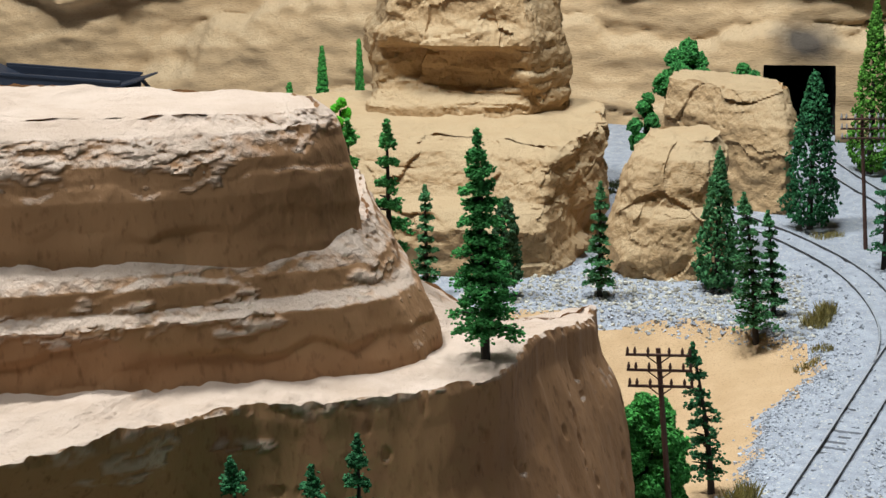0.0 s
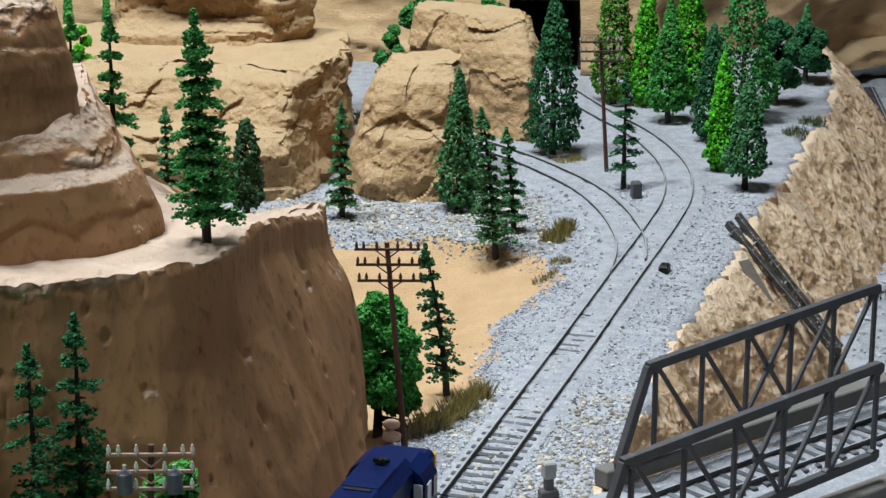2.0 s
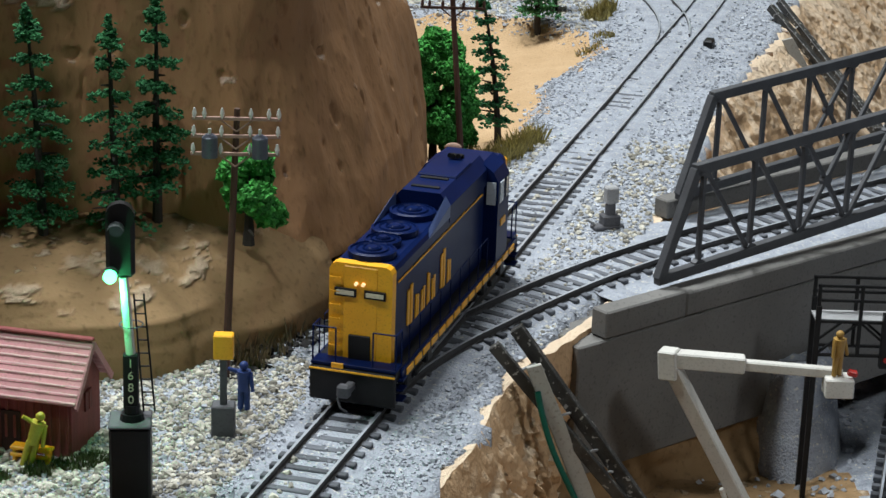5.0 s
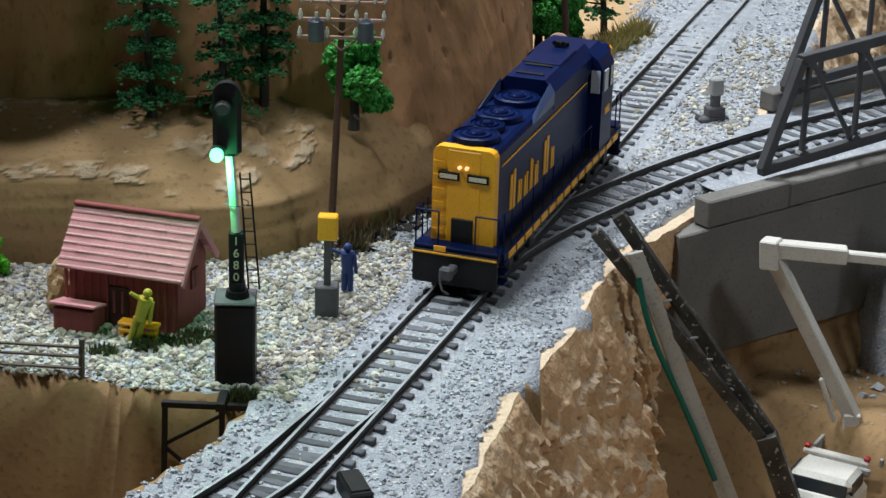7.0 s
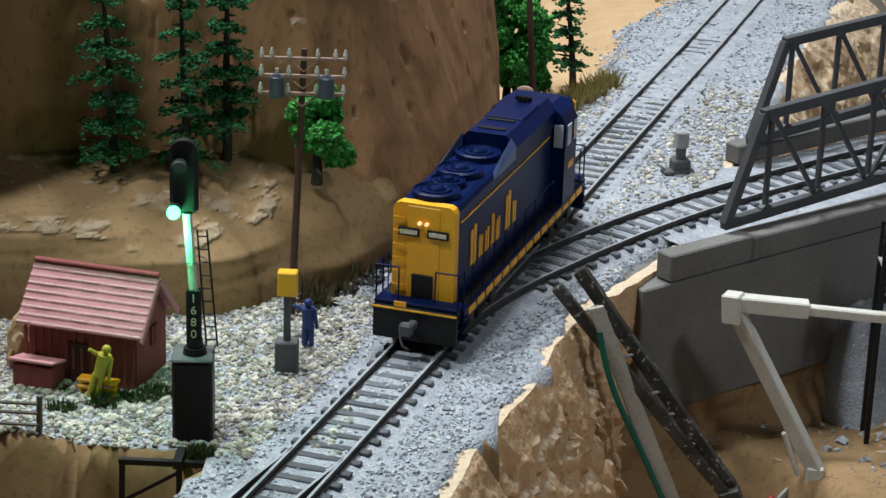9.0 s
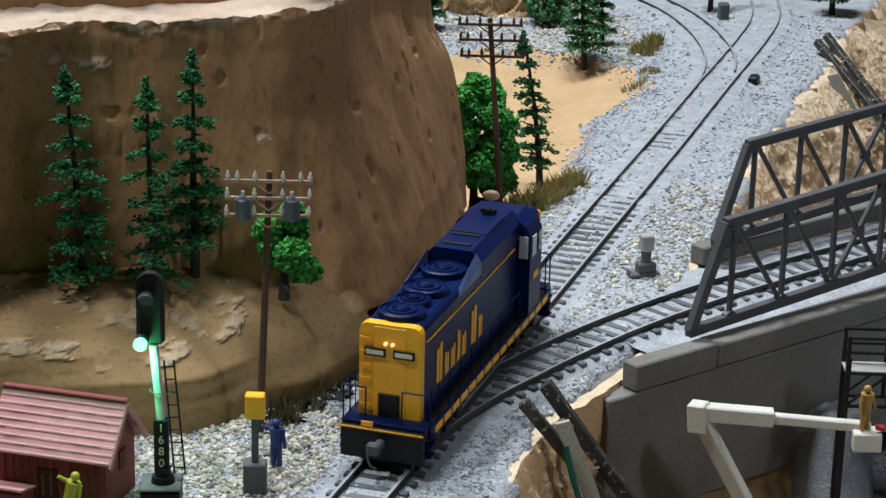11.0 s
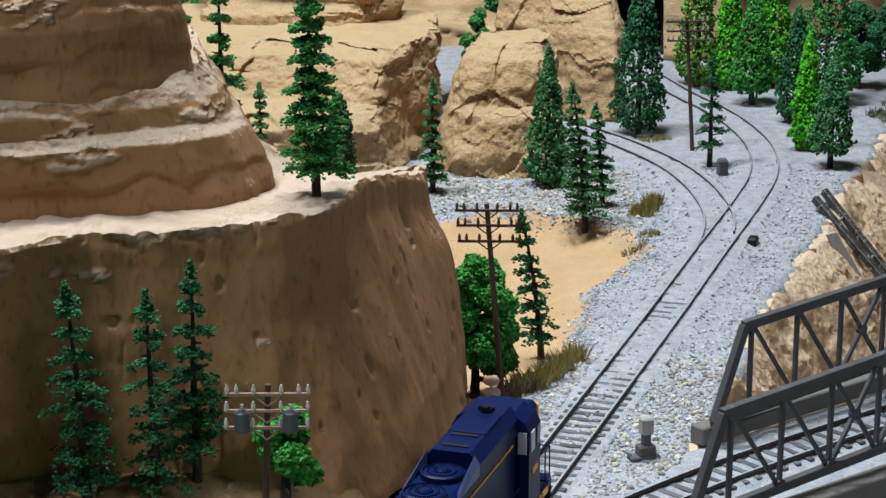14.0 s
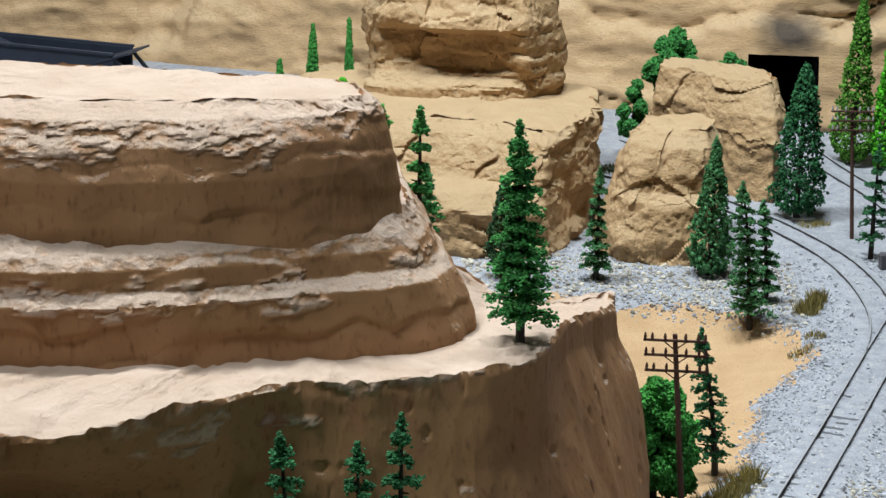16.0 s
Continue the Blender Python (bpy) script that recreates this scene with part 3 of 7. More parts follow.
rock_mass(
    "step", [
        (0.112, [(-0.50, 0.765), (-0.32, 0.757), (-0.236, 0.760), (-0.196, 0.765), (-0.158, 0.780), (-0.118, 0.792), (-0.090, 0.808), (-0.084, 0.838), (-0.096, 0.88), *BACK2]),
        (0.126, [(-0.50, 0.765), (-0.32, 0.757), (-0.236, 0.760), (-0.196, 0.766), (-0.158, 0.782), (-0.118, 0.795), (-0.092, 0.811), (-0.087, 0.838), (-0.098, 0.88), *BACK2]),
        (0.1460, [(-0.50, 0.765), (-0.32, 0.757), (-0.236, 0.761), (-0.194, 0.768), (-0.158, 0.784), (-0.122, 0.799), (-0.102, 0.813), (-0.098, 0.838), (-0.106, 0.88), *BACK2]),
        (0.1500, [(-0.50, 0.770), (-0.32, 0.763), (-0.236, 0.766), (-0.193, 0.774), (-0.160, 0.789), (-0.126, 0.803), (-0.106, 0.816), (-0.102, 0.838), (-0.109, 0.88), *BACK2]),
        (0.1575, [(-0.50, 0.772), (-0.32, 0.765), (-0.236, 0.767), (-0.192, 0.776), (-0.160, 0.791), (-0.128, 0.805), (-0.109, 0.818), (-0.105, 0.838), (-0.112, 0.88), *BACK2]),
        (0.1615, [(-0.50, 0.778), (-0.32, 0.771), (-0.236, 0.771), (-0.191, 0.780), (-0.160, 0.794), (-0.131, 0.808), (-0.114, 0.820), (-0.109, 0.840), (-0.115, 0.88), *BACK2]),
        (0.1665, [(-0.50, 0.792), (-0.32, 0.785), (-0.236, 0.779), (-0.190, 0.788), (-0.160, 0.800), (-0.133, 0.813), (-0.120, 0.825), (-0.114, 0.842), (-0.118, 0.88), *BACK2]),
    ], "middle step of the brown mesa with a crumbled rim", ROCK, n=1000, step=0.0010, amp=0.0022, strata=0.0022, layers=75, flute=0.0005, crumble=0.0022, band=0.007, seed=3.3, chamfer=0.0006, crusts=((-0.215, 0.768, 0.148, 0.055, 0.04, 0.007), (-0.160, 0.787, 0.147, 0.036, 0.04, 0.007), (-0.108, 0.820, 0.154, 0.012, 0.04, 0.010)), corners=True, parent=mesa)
BACK3 = [(-0.16, 0.866), (-0.26, 0.872), (-0.42, 0.875)]
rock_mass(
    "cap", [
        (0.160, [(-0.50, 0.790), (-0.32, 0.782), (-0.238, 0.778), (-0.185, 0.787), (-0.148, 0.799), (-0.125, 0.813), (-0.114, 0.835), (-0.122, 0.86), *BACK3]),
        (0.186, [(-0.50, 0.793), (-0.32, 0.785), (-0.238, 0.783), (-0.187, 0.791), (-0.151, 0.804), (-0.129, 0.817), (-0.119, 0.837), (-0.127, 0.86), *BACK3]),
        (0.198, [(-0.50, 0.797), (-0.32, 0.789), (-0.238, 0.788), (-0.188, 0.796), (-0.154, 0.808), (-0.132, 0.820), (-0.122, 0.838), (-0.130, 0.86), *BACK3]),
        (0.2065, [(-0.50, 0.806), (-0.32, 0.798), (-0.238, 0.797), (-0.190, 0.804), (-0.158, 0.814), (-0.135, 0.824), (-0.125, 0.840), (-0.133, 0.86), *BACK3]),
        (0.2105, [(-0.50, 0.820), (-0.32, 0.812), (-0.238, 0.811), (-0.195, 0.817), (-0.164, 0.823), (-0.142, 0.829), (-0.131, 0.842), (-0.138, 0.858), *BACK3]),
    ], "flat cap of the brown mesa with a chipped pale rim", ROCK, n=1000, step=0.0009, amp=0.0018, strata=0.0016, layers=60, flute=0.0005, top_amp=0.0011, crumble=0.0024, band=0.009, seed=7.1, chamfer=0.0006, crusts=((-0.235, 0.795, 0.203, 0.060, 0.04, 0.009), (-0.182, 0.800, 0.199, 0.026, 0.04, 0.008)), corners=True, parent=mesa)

BENCH_BACK = [(-0.10, 0.82), (-0.30, 0.82), (-0.50, 0.82)]
bench = rock_mass(
    "rock_bench", [
        (-0.03, [(-0.50, 0.668), (-0.30, 0.672), (-0.20, 0.681), (-0.15, 0.687), (-0.115, 0.692), (-0.095, 0.700), (-0.079, 0.720), (-0.058, 0.734), (-0.044, 0.780), *BENCH_BACK]),
        (0.004, [(-0.50, 0.671), (-0.30, 0.675), (-0.20, 0.684), (-0.15, 0.689), (-0.115, 0.694), (-0.096, 0.702), (-0.080, 0.722), (-0.060, 0.738), (-0.046, 0.782), *BENCH_BACK]),
        (0.014, [(-0.50, 0.674), (-0.30, 0.678), (-0.20, 0.687), (-0.15, 0.692), (-0.118, 0.697), (-0.098, 0.705), (-0.083, 0.727), (-0.063, 0.746), (-0.050, 0.786), *BENCH_BACK]),
        (0.022, [(-0.50, 0.680), (-0.30, 0.683), (-0.20, 0.691), (-0.15, 0.697), (-0.122, 0.708), (-0.101, 0.719), (-0.086, 0.737), (-0.066, 0.755), (-0.053, 0.789), *BENCH_BACK]),
        (0.0280, [(-0.50, 0.692), (-0.30, 0.694), (-0.20, 0.699), (-0.15, 0.706), (-0.126, 0.720), (-0.105, 0.734), (-0.089, 0.747), (-0.069, 0.763), (-0.056, 0.792), *BENCH_BACK]),
        (0.034, [(-0.50, 0.735), (-0.30, 0.738), (-0.20, 0.742), (-0.155, 0.746), (-0.128, 0.750), (-0.108, 0.755), (-0.092, 0.762), (-0.072, 0.774), (-0.060, 0.796), *BENCH_BACK]),
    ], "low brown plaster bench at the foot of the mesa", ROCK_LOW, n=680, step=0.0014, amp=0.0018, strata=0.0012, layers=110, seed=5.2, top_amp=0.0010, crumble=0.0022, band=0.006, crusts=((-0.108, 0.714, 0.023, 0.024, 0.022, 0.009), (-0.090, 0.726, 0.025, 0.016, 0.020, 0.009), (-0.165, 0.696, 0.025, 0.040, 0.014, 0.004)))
butte = thing("butte", Matrix(), "broad tan sandstone butte with a tall tower and broken layers", "rock")
BUTTE_BACK = [(-0.044, 1.50), (-0.12, 1.53), (-0.24, 1.52)]
rock_mass(
    "base", [
        (-0.02, [(-0.26, 1.36), (-0.19, 1.335), (-0.12, 1.325), (-0.088, 1.325), (-0.070, 1.332), (-0.056, 1.370), (-0.041, 1.42), *BUTTE_BACK]),
        (0.024, [(-0.26, 1.36), (-0.19, 1.335), (-0.12, 1.325), (-0.088, 1.325), (-0.070, 1.332), (-0.056, 1.370), (-0.040, 1.42), *BUTTE_BACK]),
        (0.033, [(-0.26, 1.37), (-0.19, 1.345), (-0.12, 1.340), (-0.090, 1.338), (-0.072, 1.340), (-0.057, 1.375), (-0.040, 1.422), *BUTTE_BACK]),
        (0.037, [(-0.26, 1.385), (-0.19, 1.365), (-0.12, 1.362), (-0.094, 1.352), (-0.074, 1.346), (-0.058, 1.378), (-0.040, 1.424), *BUTTE_BACK]),
        (0.060, [(-0.26, 1.41), (-0.19, 1.385), (-0.12, 1.382), (-0.096, 1.370), (-0.072, 1.358), (-0.058, 1.385), (-0.0395, 1.425), *BUTTE_BACK]),
        (0.066, [(-0.26, 1.425), (-0.19, 1.40), (-0.12, 1.396), (-0.096, 1.385), (-0.070, 1.368), (-0.056, 1.392), (-0.041, 1.43), *BUTTE_BACK]),
    ], "broad tan sandstone base with broken layers", ROCK_PALE, n=560, amp=0.0016, strata=0.0058, layers=52, seed=11.0, flake=0.0074, flake_size=0.022, crumble=0.0022, band=0.006, corners=True, parent=butte)
TOWER_BACK = [(-0.075, 1.53), (-0.13, 1.55), (-0.20, 1.53)]
rock_mass(
    "tower", [
        (0.045, [(-0.195, 1.465), (-0.150, 1.452), (-0.110, 1.450), (-0.088, 1.455), (-0.066, 1.492), *TOWER_BACK]),
        (0.072, [(-0.193, 1.465), (-0.150, 1.453), (-0.110, 1.451), (-0.088, 1.455), (-0.066, 1.492), *TOWER_BACK]),
        (0.079, [(-0.190, 1.474), (-0.150, 1.466), (-0.112, 1.465), (-0.089, 1.458), (-0.066, 1.492), *TOWER_BACK]),
        (0.106, [(-0.190, 1.478), (-0.150, 1.470), (-0.114, 1.469), (-0.090, 1.459), (-0.066, 1.492), *TOWER_BACK]),
        (0.112, [(-0.188, 1.468), (-0.150, 1.457), (-0.112, 1.455), (-0.090, 1.458), (-0.066, 1.492), *TOWER_BACK]),
        (0.160, [(-0.180, 1.475), (-0.150, 1.468), (-0.114, 1.466), (-0.092, 1.468), (-0.068, 1.496), (-0.08, 1.53), (-0.13, 1.545), (-0.19, 1.53)]),
        (0.175, [(-0.172, 1.482), (-0.150, 1.476), (-0.116, 1.474), (-0.096, 1.476), (-0.074, 1.50), (-0.085, 1.525), (-0.13, 1.54), (-0.18, 1.525)]),
    ], "tall tan sandstone tower standing on the butte", ROCK_PALE, n=480, amp=0.0016, strata=0.0060, layers=44, seed=15.0, flake=0.0078, flake_size=0.022, crumble=0.002, band=0.006, corners=True, parent=butte)
boulder = rock_mass(
    "boulder", [
        (-0.02, [(-0.037, 1.352), (-0.024, 1.330), (0.000, 1.326), (0.028, 1.332), (0.036, 1.372), (0.022, 1.42), (-0.015, 1.42), (-0.037, 1.385)]),
        (0.012, [(-0.038, 1.352), (-0.025, 1.330), (-0.002, 1.325), (0.029, 1.331), (0.037, 1.372), (0.022, 1.42), (-0.015, 1.42), (-0.038, 1.385)]),
        (0.032, [(-0.033, 1.356), (-0.021, 1.337), (0.002, 1.333), (0.029, 1.334), (0.037, 1.373), (0.024, 1.42), (-0.012, 1.42), (-0.034, 1.387)]),
        (0.037, [(-0.030, 1.358), (-0.018, 1.341), (0.006, 1.343), (0.025, 1.351), (0.036, 1.376), (0.024, 1.42), (-0.010, 1.42), (-0.031, 1.389)]),
        (0.064, [(-0.018, 1.370), (-0.008, 1.357), (0.010, 1.354), (0.027, 1.354), (0.037, 1.380), (0.025, 1.415), (-0.002, 1.41), (-0.018, 1.394)]),
        (0.072, [(-0.011, 1.380), (0.000, 1.370), (0.013, 1.366), (0.025, 1.363), (0.033, 1.386), (0.023, 1.408), (0.002, 1.405), (-0.011, 1.397)]),
    ], "craggy tan boulder with chipped facets", ROCK_PALE, n=420, amp=0.0012, strata=0.0010, layers=60, seed=21.0, flake=0.0095, flake_size=0.030, corners=True)
block = rock_mass(
    "rock_block", [
        (-0.02, [(-0.004, 1.545), (0.020, 1.522), (0.050, 1.492), (0.078, 1.474), (0.084, 1.500), (0.078, 1.545), (0.040, 1.575), (0.000, 1.580)]),
        (0.034, [(-0.004, 1.545), (0.020, 1.522), (0.050, 1.494), (0.077, 1.478), (0.083, 1.502), (0.078, 1.545), (0.040, 1.575), (0.000, 1.580)]),
        (0.052, [(-0.003, 1.546), (0.020, 1.525), (0.049, 1.500), (0.076, 1.488), (0.082, 1.506), (0.077, 1.545), (0.040, 1.575), (0.000, 1.580)]),
        (0.072, [(0.002, 1.550), (0.023, 1.534), (0.047, 1.516), (0.072, 1.510), (0.078, 1.520), (0.074, 1.545), (0.040, 1.568), (0.006, 1.573)]),
    ], "squared tan rock block with a sloping top", ROCK_PALE, n=420, amp=0.0012, strata=0.0014, layers=60, seed=25.0, flake=0.0078, flake_size=0.028, corners=True)

# ---------------------------------------------------------------- canyon wall with the tunnel
WALL_LINE = [(-1.3, 1.90), (-0.8, 1.92), (-0.45, 1.86), (-0.25, 1.80), (-0.05, 1.735), (0.03, 1.70), (0.075, 1.685), (0.125, 1.685), (0.17, 1.70), (0.24, 1.76), (0.315, 1.85), (0.36, 1.96), (0.50, 2.02), (0.9, 1.98), (1.4, 1.9)]
line = resample(WALL_LINE, 0.0030)
line = line[(np.abs(line[:, 0]) < 0.62) | (np.arange(len(line)) % 10 == 0)]
hz = np.arange(-0.06, 0.345, 0.0024)
LX, LZ = np.meshgrid(line[:, 0], hz)
LY = np.repeat(line[None, :, 1], len(hz), 0)
tan = np.gradient(line, axis=0)
nrm = np.stack([tan[:, 1], -tan[:, 0]], 1) / np.linalg.norm(tan, axis=1)[:, None]
warp = 1.4 * vnoise(LX * 4, 1.0, 0.0) + 0.5 * vnoise(LX * 13, 2.0, 0.0)
level = LZ * 30 + 1.2 * vnoise(LZ * 17, 5.0, 0.5) + warp + 0.25 * fbm(LX * 40, 1.0, 0.4, 2)
k, u = np.floor(level), level - np.floor(level)
shelf = lambda w: 0.013 * vnoise(LX * 5 + 3.1 * w, 2.0, 4.7 * w) + 0.004 * vnoise(LX * 22, 4.0 + 1.3 * w, 2.1 * w)
turn = smooth((u - 0.72) / 0.28)
ledge = shelf(k) * (1 - turn) + shelf(k + 1) * turn - 0.002 * np.clip(u - 0.1, 0, 1) ** 2
ledge = ledge + 0.0075 * chisel(LX * 13, 2.0, LZ * 46 + warp, 3.0) + 0.0040 * chisel(LX * 34, 1.0, LZ * 105, 8.0) + 0.0014 * chisel(LX * 150, 1.0, LZ * 210, 4.0) + 0.002 * fbm(LX * 30, 7.0, LZ * 40, 3)
crack_line = np.abs(fbm(LX * 3, 3.0, LZ * 26 + 1.3 * warp, 3))
ledge = ledge - 0.009 * smooth(1 - crack_line / 0.06) * smooth(3 * vnoise(LX * 6, 8.0, LZ * 9))
calm = 1 - 0.75 * smooth(1 - np.abs(LX - 0.1) / 0.07) * smooth(1 - (LZ - 0.05) / 0.05)
out = ledge * calm - 0.16 * np.clip(LZ, 0, 1)
WX, WY = LX + nrm[None, :, 0] * out, LY + nrm[None, :, 1] * out
faces = grid_faces(len(hz), len(line))
V = np.stack([WX, WY, LZ], -1).reshape(-1, 3)
mid = V[faces].mean(1)
hole = (np.abs(mid[:, 0] - 0.0965) < 0.0265) & (mid[:, 2] < 0.052) & (mid[:, 2] > -0.02)
WALL_ROCK = worn_lit_tops(material("canyon_plaster", (0.54, 0.375, 0.215), (0.45, 0.30, 0.160), 0.85, scale=50, fine=420, bump=0.35, spread=0.55, stretch=(0.8, 0.8, 2.2), depth=0.0018, spec=0.2), (0.60, 0.45, 0.28), (0.52, 0.37, 0.22), 0.3, 0.75, 0.4)
nt = WALL_ROCK.node_tree
bs = nt.nodes["Principled BSDF"]
paint = bs.inputs["Base Color"].links[0].from_socket
tc, mp2, ln, nz, ad, mr, mx = (nt.nodes.new("ShaderNode" + k) for k in ("TexCoord", "Mapping", "VectorMath", "TexNoise", "Math", "MapRange", "Mix"))
ln.operation, mx.data_type, ad.operation = "LENGTH", "RGBA", "ADD"
mp2.inputs["Location"].default_value, mp2.inputs["Scale"].default_value = (-0.100 * 34, 0, -0.068 * 46), (34, 0, 46)
nz.inputs["Scale"].default_value = 40
nt.links.new(tc.outputs["Object"], mp2.inputs["Vector"])
nt.links.new(mp2.outputs["Vector"], ln.inputs[0])
nt.links.new(tc.outputs["Object"], nz.inputs["Vector"])
nt.links.new(ln.outputs["Value"], ad.inputs[0])
nt.links.new(nz.outputs[0], ad.inputs[1])
mr.inputs["From Min"].default_value, mr.inputs["From Max"].default_value, mr.inputs["To Min"].default_value, mr.inputs["To Max"].default_value = 0.75, 1.55, 0.9, 0.0
nt.links.new(ad.outputs[0], mr.inputs["Value"])
nt.links.new(mr.outputs[0], mx.inputs["Factor"])
nt.links.new(paint, mx.inputs["A"])
mx.inputs["B"].default_value = (0.045, 0.042, 0.042, 1)
nt.links.new(mx.outputs["Result"], bs.inputs["Base Color"])
wall_ob = link_mesh("canyon_wall", V, faces[~hole], WALL_ROCK)
wall_ob.data.set_sharp_from_angle(angle=radians(60))
tagged(wall_ob, "layered tan plaster canyon wall with soot above the tunnel mouth", "cliff", kind="structure")

# ---------------------------------------------------------------- tunnel
BORE_BLACK = material("tunnel_black", (0.006, 0.006, 0.007), (0.012, 0.011, 0.010), 0.95, scale=60, fine=500, bump=0.3)
bm = bmesh.new()
for sx, sy, sz, px, py, pz in ((0.006, 0.30, 0.075, 0.067, 1.855, 0.022), (0.006, 0.30, 0.075, 0.126, 1.855, 0.022), (0.066, 0.30, 0.006, 0.0965, 1.864, 0.057), (0.066, 0.006, 0.08, 0.0965, 1.99, 0.022)):
    box_bm(bm, sx, sy, sz, pose(px, py, pz))
tagged(part("tunnel_lining", bm, BORE_BLACK), "black tunnel bore in the canyon wall", "tunnel", kind="structure")

# ---------------------------------------------------------------- ravine cliff
EDGE = [(-0.062, 0.33), (-0.045, 0.45), (-0.034, 0.520), (-0.0217, 0.574), (-0.0165, 0.603), (-0.0046, 0.636), (0.0042, 0.668), (0.015, 0.710), (0.033, 0.742), (0.053, 0.778), (0.068, 0.820), (0.080, 0.875),
        (0.097, 0.937), (0.136, 1.09), (0.180, 1.215), (0.210, 1.331), (0.236, 1.398), (0.258, 1.471), (0.296, 1.60), (0.315, 1.70), (0.325, 1.86)]
edge_line = resample(EDGE, 0.0018)
eright = frame_along(edge_line)[1]
drop_t = np.r_[-0.04, -0.02, np.linspace(0, 1, 84)]
T, S = np.meshgrid(drop_t, np.arange(len(edge_line)), indexing="ij")
EX, EY = np.repeat(edge_line[None, :, 0], len(drop_t), 0), np.repeat(edge_line[None, :, 1], len(drop_t), 0)
reach = 0.034 + 0.012 * smooth((0.70 - EY) / 0.15) + 0.030 * smooth((EY - 1.0) / 0.25) - 0.029 * smooth(1.8 - 1.8 * np.abs(EY - 0.785) / 0.085)
bottom = -0.112 + 0.030 * smooth((EY - 0.74) / 0.08)
outset = -0.0025 + 0.0045 * smooth(T / 0.03 + 1.0) + reach * np.clip(T, 0, 1) ** 0.85
DZ = -0.0046 + 0.0008 * fbm(EX * 120, EY * 120, 1.0, 2) * (T < 0.02) + (bottom + 0.003) * np.clip(T, 0, 1)
calm = 1 - 0.7 * smooth(1 - np.abs(EY - 0.80) / 0.09)
far = smooth((EY - 0.85) / 0.1)
crumple = 0.6 * chisel(EX * 110, EY * 110, DZ * 90, 2.0) + 0.6 * facets(EX * 220, EY * 220, DZ * 150, 5.0) + 0.5 * chisel(EX * 360, EY * 360, DZ * 300, 5.0) + 0.25 * fbm(EX * 300, EY * 300, DZ * 300, 2) + 0.15
gully = fbm(EX * 17, EY * 17, DZ * 9, 4) + 0.35 * fbm(EX * 75, EY * 75, DZ * 60, 3)
push = calm * np.clip(T * 5, 0, 1) * ((0.0050 - 0.0030 * far) * (crumple - 0.4) + (0.0016 + 0.0048 * far) * gully) + 0.0012 * fbm(EX * 80, EY * 80, 3.0, 3) * (T < 0.12)
lift = calm * np.clip(T * 4, 0, 1) * 0.002 * fbm(EX * 220 + 9, EY * 220, DZ * 200, 3) * (1 - 0.9 * far)
EX, EY = EX + eright[None, :, 0] * (outset + push), EY + eright[None, :, 1] * (outset + push)
cliff = link_mesh("cliff", np.stack([EX, EY, DZ + lift], -1).reshape(-1, 3), grid_faces(len(drop_t), len(edge_line))[:, ::-1], CLIFF)
cliff.data.set_sharp_from_angle(angle=radians(40))
tagged(cliff, "crumpled brown plaster cliff below the track bed", "cliff", kind="structure")

# ---------------------------------------------------------------- tracks
GAUGE, TIE_PITCH = 0.0165, 0.0078
HEAD = [(-0.00045, 0.0), (0.00045, 0.0), (0.0005, -0.0007), (0.00022, -0.0009), (0.00022, -0.0019), (0.0010, -0.0022), (0.0010, -0.0026), (-0.0010, -0.0026), (-0.0010, -0.0022), (-0.00022, -0.0019), (-0.00022, -0.0009), (-0.0005, -0.0007)]


def rail_mesh(name, line, parent, side, start=0.0, stop=0.0, offset=None):
    """A rail section swept along the track line, on one side of it."""
    tan, right = frame_along(line)
    k0, k1 = int(start * len(line)), len(line) - int(stop * len(line))
    off = (side * GAUGE / 2 if offset is None else offset) + np.zeros(len(line))
    V = [[(p[0] + r[0] * (o + u), p[1] + r[1] * (o + u), p[2] + v) for u, v in HEAD] for p, r, o in zip(line, right, off)][k0:k1]
    n = len(HEAD)
    V = np.array(V)
    f = grid_faces(len(V), n, True)
    index = np.tile([1] + [0] * (n - 1), len(V) - 1)
    ends = [tuple(range(n)), tuple(range((len(V) - 1) * n, len(V) * n))[::-1]]
    return link_mesh(name, V.reshape(-1, 3), [*map(tuple, f), *ends], [RAIL, RAILHEAD], parent, smooth_shade=False, index=[*index, 0, 0])


bm = bmesh.new()
box_bm(bm, 0.0245, 0.0031, 0.0019, Matrix(), 0.00025)
tie_mesh = bpy.data.meshes.new("tie")
bm.to_mesh(tie_mesh)
bm.free()
tie_mesh.materials.append(TIE)


def ties(line, parent, skip=(), length=1.0, widen=None):
    dense = resample(line, TIE_PITCH)
    tan, right = frame_along(dense)
    for i, (p, t) in enumerate(zip(dense, tan)):
        if any(a <= i < b for a, b in skip):
            continue
        o = new("tie", tie_mesh)
        o.parent = parent
        a = math.atan2(t[1], t[0]) - math.pi / 2 + random.uniform(-0.02, 0.02)
        w = length if widen is None else widen(i)
        o.matrix_basis = Matrix.LocRotScale((p[0], p[1], p[2] - 0.0031), Euler((0, 0, a)), (w, random.uniform(0.9, 1.08), 1))


def track(label, points, z=0.0, with_ties=True, rails=((-1, 0, 0), (1, 0, 0)), skip=()):
    ob = thing("railway_track", Matrix(), label, "railway track", "model tracks", "structure")
    line = resample([(*p, z) for p in points], 0.004)
    for side, a, b in rails:
        rail_mesh("rail", line, ob, side, a, b)
    if with_ties:
        ties([(*p, z) for p in points], ob, skip)
    return ob


